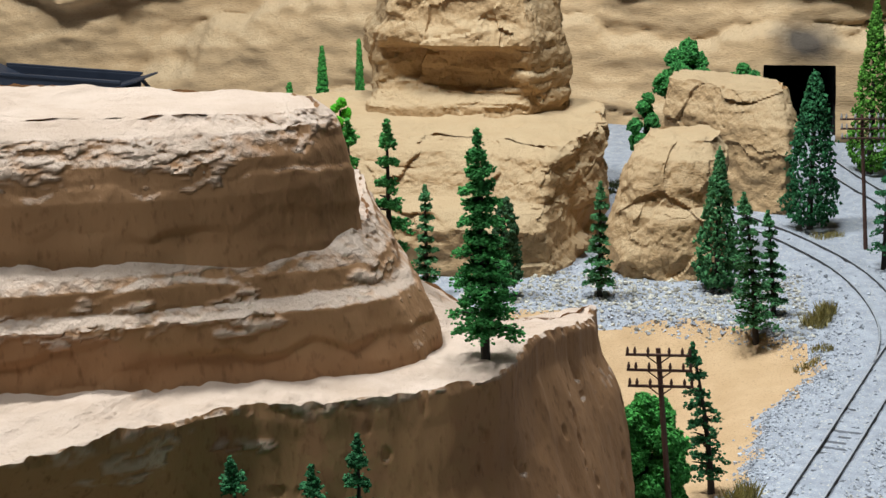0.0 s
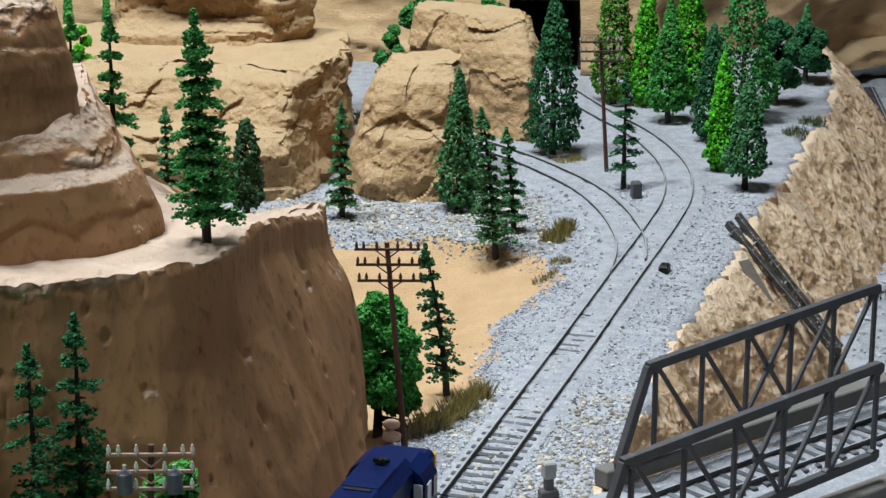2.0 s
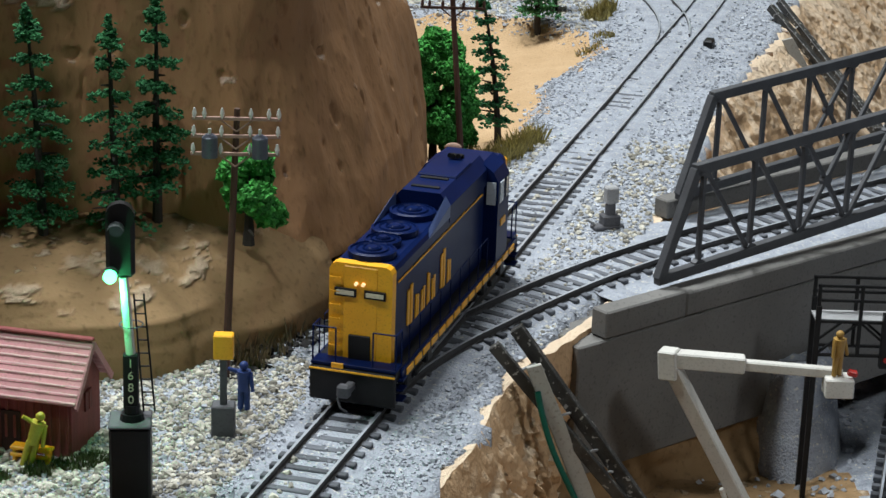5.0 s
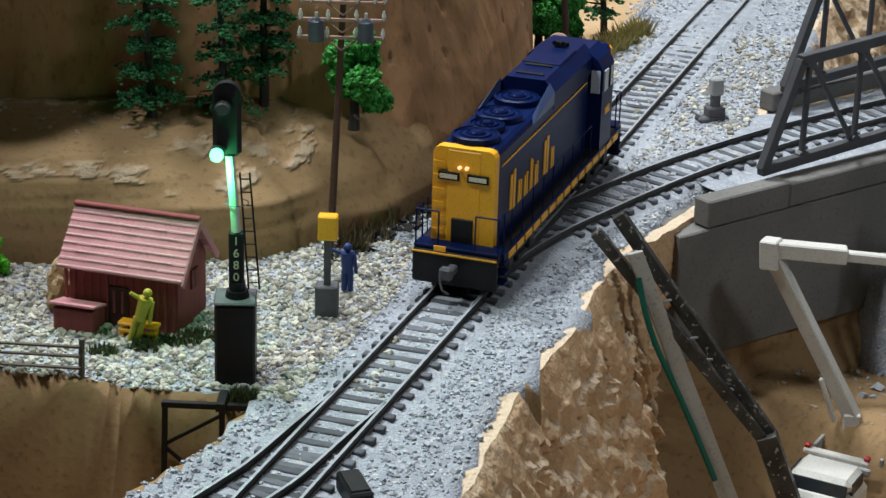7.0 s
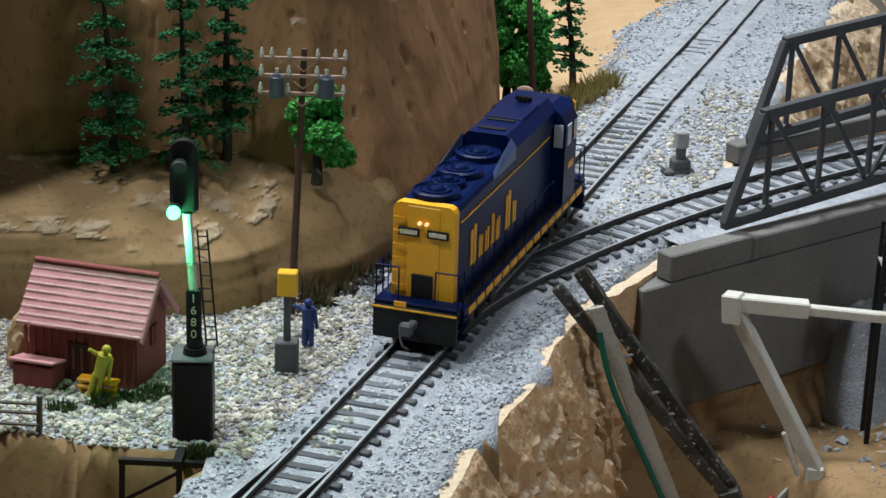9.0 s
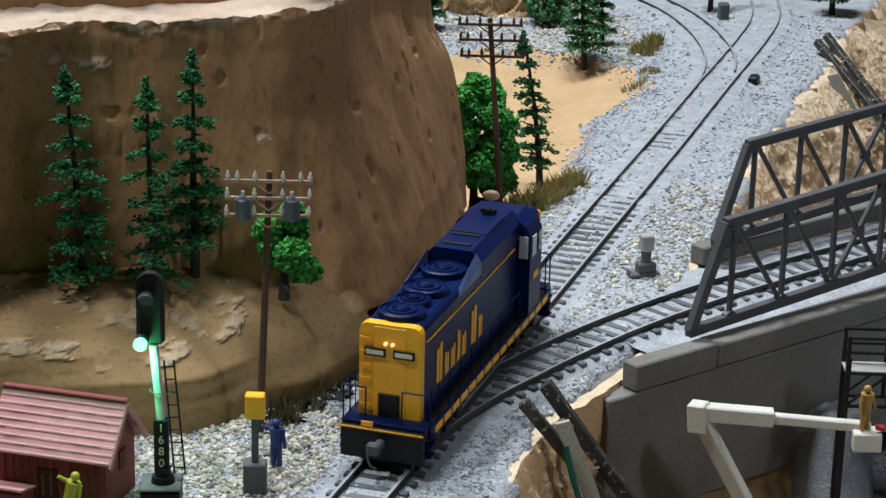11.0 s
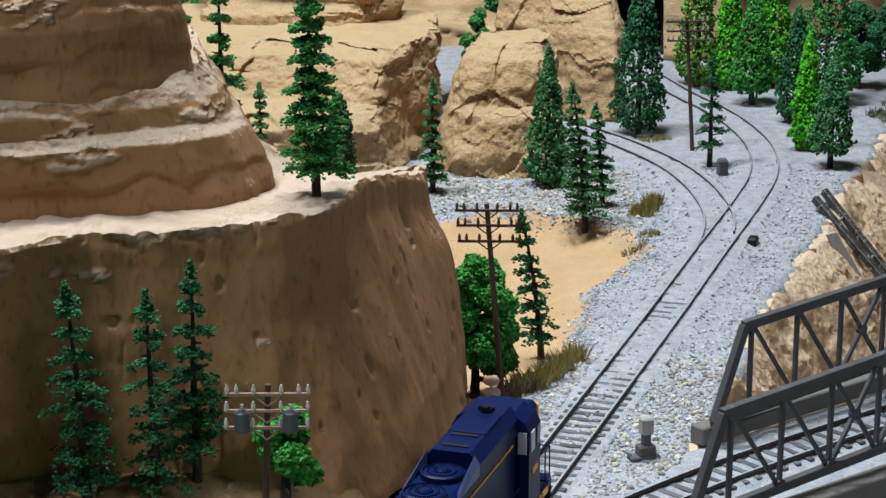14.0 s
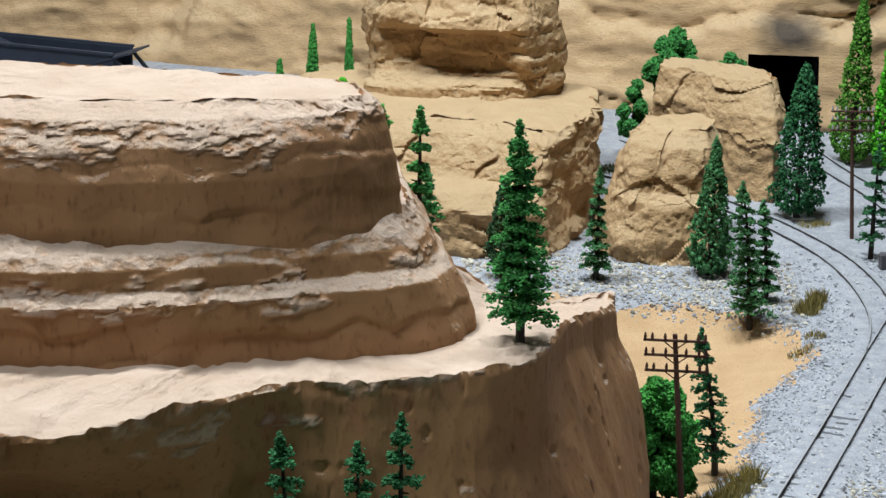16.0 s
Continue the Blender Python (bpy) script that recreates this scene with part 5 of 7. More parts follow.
# ---------------------------------------------------------------- locomotive
FORWARD = Vector((-0.289, -0.957, 0)).normalized()
loco_m = Matrix((Vector((-FORWARD.y, FORWARD.x, 0)) * -1, FORWARD, Vector((0, 0, 1)))).transposed().to_4x4()
# x runs to the engine's right, y ahead, z up from the rail; the origin lies under its middle
LENGTHEN = 0.885
loco_m.translation = Vector((-0.0363, 0.668, 0)) - FORWARD * 0.0858 * LENGTHEN
loco_m = loco_m @ Matrix.Diagonal((1, LENGTHEN, 1, 1))
loco = thing("diesel_locomotive", loco_m, "dark blue and yellow diesel hood locomotive standing on the main line", "locomotive")


def loco_box(name, sx, sy, sz, at, mat, bevel=0.0004, parent=None, label=""):
    bm = bmesh.new()
    box_bm(bm, sx, sy, sz, pose(*at), bevel)
    return part(name, bm, mat, parent or loco, label)


def profile_bar(name, profile, y0, y1, mat, parent=None, label=""):
    """A body of constant cross section (x, z) from y0 to y1."""
    bm = bmesh.new()
    a = [bm.verts.new((x, y0, z)) for x, z in profile]
    b = [bm.verts.new((x, y1, z)) for x, z in profile]
    n = len(profile)
    for i in range(n):
        bm.faces.new((a[i], a[(i + 1) % n], b[(i + 1) % n], b[i]))
    bm.faces.new(a[::-1])
    bm.faces.new(b)
    bmesh.ops.recalc_face_normals(bm, faces=bm.faces)
    return part(name, bm, mat, parent or loco, label)


def hood_profile(w, z0, z1, r=0.0022):
    return [(-w, z0), (w, z0), (w, z1 - r), (w - r * 0.35, z1 - r * 0.35), (w - r, z1), (-w + r, z1), (-w + r * 0.35, z1 - r * 0.35), (-w, z1 - r)]


HW = 0.0103
hood = profile_bar("long_hood", hood_profile(HW, 0.0135, 0.0462), -0.044, 0.0735, BLUE)
nose = profile_bar("nose", hood_profile(HW + 0.0002, 0.0135, 0.0464), 0.0735, 0.0778, YELLOW, label="yellow end of the hood with grab irons")
bm = bmesh.new()
m = pose(0, 0.0773, 0.0300)
box_bm(bm, 0.0120, 0.0016, 0.0320, m, 0.0007)
part("nose_panel", bm, YELLOW, nose)
roof = profile_bar("raised_roof", [(-HW - 0.0002, 0.0420), (HW + 0.0002, 0.0425), (HW + 0.0002, 0.0480), (HW - 0.0035, 0.0520), (-HW + 0.0035, 0.0520), (-HW - 0.0002, 0.0480)], -0.050, 0.006, BLUE)
for sx in (-1, 1):
    bm = bmesh.new()
    v = [bm.verts.new(p) for p in ((sx * (HW + 0.0003), 0.006, 0.0440), (sx * (HW + 0.0003), 0.034, 0.0440), (sx * (HW + 0.0003), 0.006, 0.0485), (sx * (HW - 0.0016), 0.006, 0.0515), (sx * (HW - 0.0010), 0.030, 0.0462), (sx * (HW - 0.0016), 0.006, 0.0440))]
    bmesh.ops.convex_hull(bm, input=v)
    part("roof_fairing", bm, PALE_BLUE, loco, "dull blue sloping fairing")
for i, (fx, fy, r) in enumerate(((0, 0.0655, 0.0078), (0, 0.0530, 0.0060), (0, 0.0385, 0.0078), (0, 0.0165, 0.0078))):
    turned = [(1.0, 0.0460), (1.0, 0.0482), (0.90, 0.0486), (0.86, 0.0479), (0.70, 0.0482), (0.66, 0.0488), (0.60, 0.0482), (0.42, 0.0484), (0.38, 0.0490), (0.32, 0.0484), (0.22, 0.0492)]
    bm = bmesh.new()
    loops = [[bm.verts.new((fx + q * r * math.cos(6.2832 * k / 28), fy + q * r / LENGTHEN * math.sin(6.2832 * k / 28), z)) for k in range(28)] for q, z in turned]
    for a, b in zip(loops, loops[1:]):
        for k in range(28):
            bm.faces.new((a[k], a[(k + 1) % 28], b[(k + 1) % 28], b[k]))
    bm.faces.new(loops[-1])
    part("roof_fan", bm, BLUE, loco)
for y in (0.000, -0.012):
    loco_box("roof_panel", 0.010, 0.0018, 0.0007, (0, y, 0.0522), BLACK, 0.0001)
loco_box("roof_hatch", 0.014, 0.022, 0.0010, (0, -0.026, 0.0521), BLUE, 0.0003)
bm = bmesh.new()
for k in (-1, 0, 1):
    rod_bm(bm, (0.0016 * k, -0.044, 0.0530), (0.0016 * k, -0.0380 - 0.001 * abs(k), 0.0536), 0.0004, 0.0009, 8)
box_bm(bm, 0.0052, 0.0016, 0.0014, pose(0, -0.0435, 0.0526), 0.0002)
part("air_horn", bm, BLACK, loco)
# cab and short hood
CW = 0.0150
cab = profile_bar("cab", [(-CW, 0.0130), (CW, 0.0130), (CW, 0.0430), (CW - 0.002, 0.0468), (CW - 0.0065, 0.0500), (-CW + 0.0065, 0.0500), (-CW + 0.002, 0.0468), (-CW, 0.0430)], -0.064, -0.047, BLUE)
for sx in (-1, 1):
    for y, wy, mat in ((-0.0600, 0.0046, GLASS), (-0.0518, 0.0052, PALE_GLASS)):
        loco_box("cab_window", 0.0006, wy, 0.0078, (sx * (CW + 0.0001), y, 0.0390), mat, 0.0001, cab)
    loco_box("front_window", 0.0034, 0.0006, 0.0085, (sx * (CW - 0.0026), -0.0469, 0.0390), PALE_GLASS, 0.0001, cab)
short_hood = profile_bar("short_hood", hood_profile(HW, 0.0135, 0.0462), -0.0775, -0.064, BLUE)
loco_box("short_nose", 2 * HW + 0.0004, 0.003, 0.0325, (0, -0.0788, 0.0285), YELLOW, 0.0008, short_hood, "yellow end plate")
# frame, steps and pilots
loco_box("frame", 0.0284, 0.168, 0.0034, (0, 0, 0.0122), BLACK, 0.0003)
for sx in (-1, 1):
    loco_box("side_sill", 0.0010, 0.160, 0.0038, (sx * 0.0146, 0, 0.0117), BLUE, 0.0002)
    for k in range(15):
        y = -0.0715 + 0.0102 * k
        loco_box("sill_stripe", 0.0006, 0.0078, 0.0022, (sx * 0.0152, y, 0.0116), YELLOW, 0.0001)
    bm = bmesh.new()
    box_bm(bm, 0.0005, 0.112, 0.0004, pose(sx * (HW + 0.0002), 0.0150, 0.0400))
    part("hood_stripe", bm, YELLOW, hood)
    # yellow letter shapes as plain bars
    y, up = 0.0600, 0.0240
    for k, (wide, high) in enumerate(((0.0088, 0.0140), (0.0058, 0.0085), (0.0062, 0.0085), (0.0042, 0.0118), (0.0058, 0.0085), (0.0, 0.0), (0.0080, 0.0140), (0.0058, 0.0085))):
        if wide:
            for j in (0, 1):
                loco_box("lettering_bar", 0.0005, wide * 0.30, high * (1.0 if (j + k) % 2 else 0.86), (sx * (HW + 0.0002), y - wide * (0.24 + 0.42 * j), up + high / 2 - 0.0035), YELLOW, 0.0001, hood)
        y -= (wide + 0.0016) if wide else 0.0040
    loco_box("number_bar", 0.0005, 0.0070, 0.0026, (sx * (CW + 0.0001), -0.0555, 0.0270), YELLOW, 0.0001, cab)
    # handrail along the walkway
    bm = bmesh.new()
    for k in range(9):
        y = -0.036 + 0.0132 * k
        rod_bm(bm, (sx * 0.0143, y, 0.0135), (sx * 0.0143, y, 0.0255), 0.0002, seg=5)
    rod_bm(bm, (sx * 0.0143, -0.036, 0.0255), (sx * 0.0143, 0.070, 0.0255), 0.0002, seg=5)
    part("handrail", bm, BLUE, loco)
for end in (1, -1):
    y = end * 0.0835
    pilot = loco_box("pilot", 0.0285, 0.0022, 0.0112, (0, y + end * 0.0012, 0.0076), BLACK, 0.0005)
    loco_box("pilot_stripe", 0.0285, 0.0006, 0.0005, (0, y + end * 0.0025, 0.0126), YELLOW, 0, pilot)
    loco_box("end_platform", 0.0285, 0.0080, 0.0012, (0, end * 0.0805, 0.0140), BLUE, 0.0002)
    for sx in (-1, 1):
        for k in range(3):
            loco_box("step", 0.0046, 0.0052, 0.0007, (sx * 0.0135, end * 0.0790, 0.0105 - 0.0034 * k), BLUE, 0.0001)
        bm = bmesh.new()
        for xx, yy in ((0.0138, 0.0838), (0.0138, 0.0768), (0.0062, 0.0838)):
            rod_bm(bm, (sx * xx, end * yy, 0.0140), (sx * xx, end * yy, 0.0262), 0.0003, seg=5)
        rod_bm(bm, (sx * 0.0138, end * 0.0838, 0.0262), (sx * 0.0062, end * 0.0838, 0.0262), 0.0003, seg=5)
        rod_bm(bm, (sx * 0.0138, end * 0.0838, 0.0262), (sx * 0.0138, end * 0.0768, 0.0262), 0.0003, seg=5)
        part("end_railing", bm, BLUE, loco)
    bm = bmesh.new()
    box_bm(bm, 0.0028, 0.0060, 0.0028, pose(0, end * 0.0890, 0.0085), 0.0005)
    box_bm(bm, 0.0044, 0.0034, 0.0044, pose(0.0006, end * 0.0925, 0.0085), 0.0008)
    part("coupler", bm, DARK_GREY, loco)
    bm = bmesh.new()
    for a, b in (((0.0018, 0.090, 0.0085), (0.0026, 0.0925, 0.0055)), ((0.0026, 0.0925, 0.0055), (0.0014, 0.0935, 0.0030)), ((0.0014, 0.0935, 0.0030), (-0.0004, 0.0925, 0.0016))):
        rod_bm(bm, (a[0], end * a[1], a[2]), (b[0], end * b[1], b[2]), 0.0004, seg=6)
    part("brake_hose", bm, DARK_GREY, loco)
    truck = thing("truck", Matrix(), "", "")
    for key in list(truck.keys()):
        del truck[key]
    truck.parent = loco
    truck.matrix_world = loco_m @ pose(0, end * 0.052, 0) @ Matrix.Diagonal((1, 1 / LENGTHEN, 1, 1))
    for sx in (-1, 1):
        bm = bmesh.new()
        box_bm(bm, 0.0020, 0.034, 0.0036, pose(sx * 0.0118, 0, 0.0072), 0.0005)
        for q in (-1, 1):
            box_bm(bm, 0.0026, 0.0056, 0.0052, pose(sx * 0.0122, q * 0.0115, 0.0058), 0.0006)
        box_bm(bm, 0.0028, 0.0080, 0.0026, pose(sx * 0.0122, 0, 0.0046), 0.0005)
        part("side_frame", bm, BLACK, truck)
        for q in (-1, 1):
            bm = bmesh.new()
            m = Matrix.Translation((sx * 0.0083, q * 0.0115, 0.0058)) @ Matrix.Rotation(math.pi / 2, 4, "Y")
            cyl_bm(bm, 0.0058, 0.0058, 0.0022, m, 20)
            cyl_bm(bm, 0.0064, 0.0064, 0.0006, Matrix.Translation((-sx * 0.0011, 0, 0)) @ m, 20)
            part("wheel", bm, DARK_GREY, truck)
loco_box("fuel_tank", 0.0230, 0.046, 0.0080, (0, 0.0, 0.0066), BLACK, 0.0018)
loco_box("nose_door", 0.0072, 0.0009, 0.0095, (0.0, 0.0783, 0.0195), BLACK, 0.0002, nose, "black recessed end door").location.z = -0.0015
loco_box("badge", 0.0040, 0.0006, 0.0020, (0.0052, 0.0850, 0.0139), YELLOW, 0.0001)
for sx in (-1, 1):
    loco_box("number_board", 0.0072, 0.0007, 0.0028, (sx * 0.0049, 0.0783, 0.0368), BLACK, 0.0001, nose)
    loco_box("number_bar", 0.0058, 0.0004, 0.0014, (sx * 0.0049, 0.0788, 0.0368), LETTER, 0.0, nose)
    bm = bmesh.new()
    cyl_bm(bm, 0.0006, 0.0006, 0.0010, Matrix.Translation((sx * 0.0012, 0.0790, 0.0402)) @ Matrix.Rotation(math.pi / 2, 4, "X"), 12)
    part("headlight", bm, LENS_WARM, nose, "lit warm headlight")
for k in range(6):
    bm = bmesh.new()
    z = 0.0185 + 0.0046 * k
    bar_bm(bm, (0.0068, 0.0788, z), (0.0098, 0.0788, z), 0.0004)
    bar_bm(bm, (0.0068, 0.0780, z), (0.0068, 0.0790, z), 0.0004)
    bar_bm(bm, (0.0098, 0.0780, z), (0.0098, 0.0790, z), 0.0004)
    part("grab_iron", bm, YELLOW, nose)

# ---------------------------------------------------------------- trackside signal
SIG = (-0.0980, 0.6040, -0.0045)
signal = thing("track_signal", pose(*SIG, 0, 0, 4), "black trackside signal with a lit green lamp and ladder", "signal")


def sig_box(name, sx, sy, sz, at, mat, bevel=0.0004, label="", parent=None):
    bm = bmesh.new()
    box_bm(bm, sx, sy, sz, pose(*at), bevel)
    return part(name, bm, mat, parent or signal, label)


sig_box("cabinet", 0.0118, 0.0118, 0.0260, (0, 0, 0.0130), BLACK, 0.0007, "black relay cabinet base")
sig_box("cabinet_lid", 0.0122, 0.0122, 0.0010, (0, 0, 0.0264), DARK_GREY, 0.0004)
bm = bmesh.new()
cyl_bm(bm, 0.0036, 0.0032, 0.0020, pose(0.0005, 0, 0.0279), 14)
cyl_bm(bm, 0.0024, 0.0024, 0.0030, pose(0.0005, 0, 0.0300), 12)
part("mast_foot", bm, BLACK, signal)
sig_box("number_plate", 0.0044, 0.0030, 0.0170, (0.0003, 0, 0.0385), BLACK, 0.0004)
for k, digit in enumerate("1680"):
    cu = bpy.data.curves.new("plate_text", "FONT")
    cu.body, cu.size, cu.extrude, cu.align_x, cu.align_y = digit, 0.0036, 0.00008, "CENTER", "CENTER"
    tmp = new("digit", cu)
    dg = bpy.context.evaluated_depsgraph_get()
    me = bpy.data.meshes.new_from_object(tmp.evaluated_get(dg))
    bpy.data.objects.remove(tmp)
    me.materials.clear()
    me.materials.append(LETTER)
    o = new("digit", me)
    o.parent = signal
    o.matrix_basis = pose(0.0003, -0.00162, 0.0444 - 0.0037 * k, 90, 0, 0)
bm = bmesh.new()
rod_bm(bm, (0.0003, 0, 0.0470), (-0.0014, 0, 0.0700), 0.0014, 0.0013, 12)
part("mast", bm, WHITE, signal, "white mast beneath the lit lamp")
head = sig_box("signal_head", 0.0082, 0.0030, 0.0180, (-0.0022, 0.0004, 0.0790), BLACK, 0.0012)
bm = bmesh.new()
m = Matrix.Translation((-0.0022, 0.0004, 0.0880)) @ Matrix.Rotation(math.pi / 2, 4, "X")
cyl_bm(bm, 0.0041, 0.0041, 0.0030, m, 20)
part("rounded_top", bm, BLACK, head)
for z, lit in ((0.0845, False), (0.0712, True)):
    bm = bmesh.new()
    m = Matrix.Translation((-0.0032 if z > 0.08 else -0.0050, -0.0016 if z > 0.08 else -0.0030, z)) @ Matrix.Rotation(math.pi / 2, 4, "X")
    cyl_bm(bm, 0.0019, 0.0019, 0.0012, m, 16)
    part("lens", bm, LENS_GREEN if lit else GLASS, head, "lit green lens" if lit else "unlit dark lens")
    bm = bmesh.new()
    for k in range(7):
        a = math.pi * (0.08 + 0.84 * k / 6)
        b = math.pi * (0.08 + 0.84 * min(k + 1, 6) / 6)
        if k < 6:
            p = [Vector(((-0.0032 if z > 0.08 else -0.0050) + 0.0024 * math.cos(t), y, z + 0.0024 * math.sin(t))) for t, y in ((a, -0.0012), (b, -0.0012), (b, -0.0052 if z > 0.08 else -0.0030), (a, -0.0052 if z > 0.08 else -0.0030))]
            q = [bm.verts.new(v) for v in p]
            bm.faces.new(q)
    bmesh.ops.solidify(bm, geom=bm.faces[:], thickness=0.0003)
    part("hood", bm, DARK_GREY, head)
bm = bmesh.new()
for sx in (-1, 1):
    rod_bm(bm, (0.0052 + 0.0016 * sx, 0.004, 0.0275), (0.0026 + 0.0014 * sx, 0.003, 0.0640), 0.0003, seg=6)
part("ladder_rail", bm, BLACK, signal)
for k in range(9):
    u = (k + 0.5) / 9
    bm = bmesh.new()
    xx = 0.0052 - 0.0026 * u
    rod_bm(bm, (xx - 0.0016, 0.004 - 0.001 * u, 0.0275 + 0.0365 * u), (xx + 0.0016, 0.004 - 0.001 * u, 0.0275 + 0.0365 * u), 0.00025, seg=5)
    part("ladder_rung", bm, BLACK, signal)
bm = bmesh.new()
for k in range(12):
    a, b = 6.283 * k / 12, 6.283 * (k + 1) / 12
    rod_bm(bm, (0.0005 + 0.0034 * math.cos(a), 0.001 + 0.0034 * math.sin(a), 0.0555), (0.0005 + 0.0034 * math.cos(b), 0.001 + 0.0034 * math.sin(b), 0.0555), 0.0002, seg=5)
part("ladder_hoop", bm, TIN, signal)
lamp = bpy.data.lights.new("signal_lamp", "POINT")
lamp.energy, lamp.color, lamp.shadow_soft_size = 0.045, (0.09, 1.0, 0.34), 0.0015
lamp_ob = new("signal_lamp", lamp)
lamp_ob.location = (-0.1030, 0.5985, 0.0612)

# ---------------------------------------------------------------- red line-side hut
hut_m = Matrix((Vector((0.97, -0.243, 0)), Vector((0.243, 0.97, 0)), Vector((0, 0, 1)))).transposed().to_4x4()
hut_m.translation = Vector((-0.1195, 0.6328, -0.0042))
hut = thing("line_side_hut", hut_m, "small oxide-red wooden hut with a faded shingle roof", "hut")
W_, D_, EAVE, RIDGE = 0.0360, 0.0225, 0.0205, 0.0325
bm = bmesh.new()
prof = [(0, 0), (D_, 0), (D_, EAVE), (D_ / 2, RIDGE), (0, EAVE)]
a = [bm.verts.new((0, y, z)) for y, z in prof]
b = [bm.verts.new((-W_, y, z)) for y, z in prof]
for i in range(5):
    bm.faces.new((a[i], a[(i + 1) % 5], b[(i + 1) % 5], b[i]))
bm.faces.new(a)
bm.faces.new(b[::-1])
bmesh.ops.recalc_face_normals(bm, faces=bm.faces)
part("wall", bm, RED_WALL, hut)
for k in range(14):
    bm = bmesh.new()
    box_bm(bm, 0.0010, 0.0006, EAVE - 0.001, pose(-0.0014 - 0.00275 * k, -0.0002, EAVE / 2), 0.0001)
    part("batten", bm, RED_WALL, hut)
slope = math.degrees(math.atan2(RIDGE - EAVE, D_ / 2))
for side in (-1, 1):
    rows = 8
    run = math.hypot(RIDGE - EAVE, D_ / 2) + 0.0045
    for k in range(rows):
        u = (k + 0.5) / rows * run
        y = D_ / 2 + side * (u * math.cos(radians(slope)))
        z = RIDGE + 0.0016 - u * math.sin(radians(slope)) + 0.0004
        bm = bmesh.new()
        box_bm(bm, W_ + 0.0055, run / rows + 0.0006, 0.0010, pose(-W_ / 2, y, z, -side * (slope - 5)), 0.0002)
        course = part("shingle_course", bm, RED_ROOF, hut)
        bm = bmesh.new()
        low_y, low_z = y + side * (run / rows / 2) * math.cos(radians(slope)), z - (run / rows / 2) * math.sin(radians(slope)) + 0.0007
        for q in range(9):
            box_bm(bm, (W_ + 0.0055) / 9, 0.0006, 0.0005, pose(-W_ / 2 + (q - 4) * (W_ + 0.0055) / 9, low_y + random.uniform(-0.0002, 0.0002), low_z, -side * slope), 0.0001)
        part("course_edge", bm, ROOF_EDGE, course, "pale lower edge")
bm = bmesh.new()
bar_bm(bm, (0.0030, D_ / 2, RIDGE + 0.0028), (-W_ - 0.0030, D_ / 2, RIDGE + 0.0028), 0.0024, 0.0010, (0, 0, 1), 0.0003)
part("ridge_board", bm, RED_WALL, hut)
for sy in (-1, 1):
    bm = bmesh.new()
    bar_bm(bm, (0.0029, D_ / 2, RIDGE + 0.0012), (0.0029, D_ / 2 + sy * (D_ / 2 + 0.0032), EAVE - 0.0026), 0.0022, 0.0007, (1, 0, 0), 0.0001)
    part("bargeboard", bm, RED_ROOF, hut)
bm = bmesh.new()
box_bm(bm, 0.0007, 0.0052, 0.0062, pose(0.0003, 0.0125, 0.0150), 0.0001)
window = part("window", bm, material("dark_red_paint", (0.14, 0.01, 0.012), (0.1, 0.008, 0.01), 0.6), hut, "dark red shuttered window")
bm = bmesh.new()
box_bm(bm, 0.0010, 0.0006, 0.0062, pose(0.0004, 0.0125, 0.0150), 0.0001)
part("glazing_bar", bm, RED_WALL, window)
bm = bmesh.new()
box_bm(bm, 0.0062, 0.0007, 0.0135, pose(-0.0195, -0.0004, 0.0072), 0.0001)
door = part("door", bm, material("dark_door", (0.05, 0.012, 0.012), (0.03, 0.008, 0.008), 0.7), hut, "dark plank door")
for k in (-1, 1):
    bm = bmesh.new()
    box_bm(bm, 0.0008, 0.0010, 0.0075, pose(-0.0195 + 0.0014 * k, -0.0006, 0.0090), 0.0001)
    part("door_slat", bm, RED_WALL, door)
bm = bmesh.new()
box_bm(bm, 0.0135, 0.0090, 0.0080, pose(-0.0310, -0.0046, 0.0040), 0.0003)
porch = part("lean_to", bm, RED_WALL, hut)
bm = bmesh.new()
box_bm(bm, 0.0150, 0.0104, 0.0009, pose(-0.0310, -0.0050, 0.0086, -14), 0.0002)
part("lean_to_roof", bm, RED_ROOF, porch)

bm = bmesh.new()
box_bm(bm, 0.0130, 0.0040, 0.0012, pose(0, 0, 0.0042), 0.0003)
box_bm(bm, 0.0130, 0.0010, 0.0012, pose(0, -0.0014, 0.0020), 0.0002)
bench_seat = thing("bench", hut_m @ pose(-0.0105, -0.0055, 0.0008), "yellow plastic model bench before the hut", "bench")
part("seat", bm, YELLOW, bench_seat)
for sx in (-1, 1):
    bm = bmesh.new()
    box_bm(bm, 0.0012, 0.0034, 0.0040, pose(0.0052 * sx, 0, 0.0018), 0.0002)
    part("leg", bm, YELLOW, bench_seat)


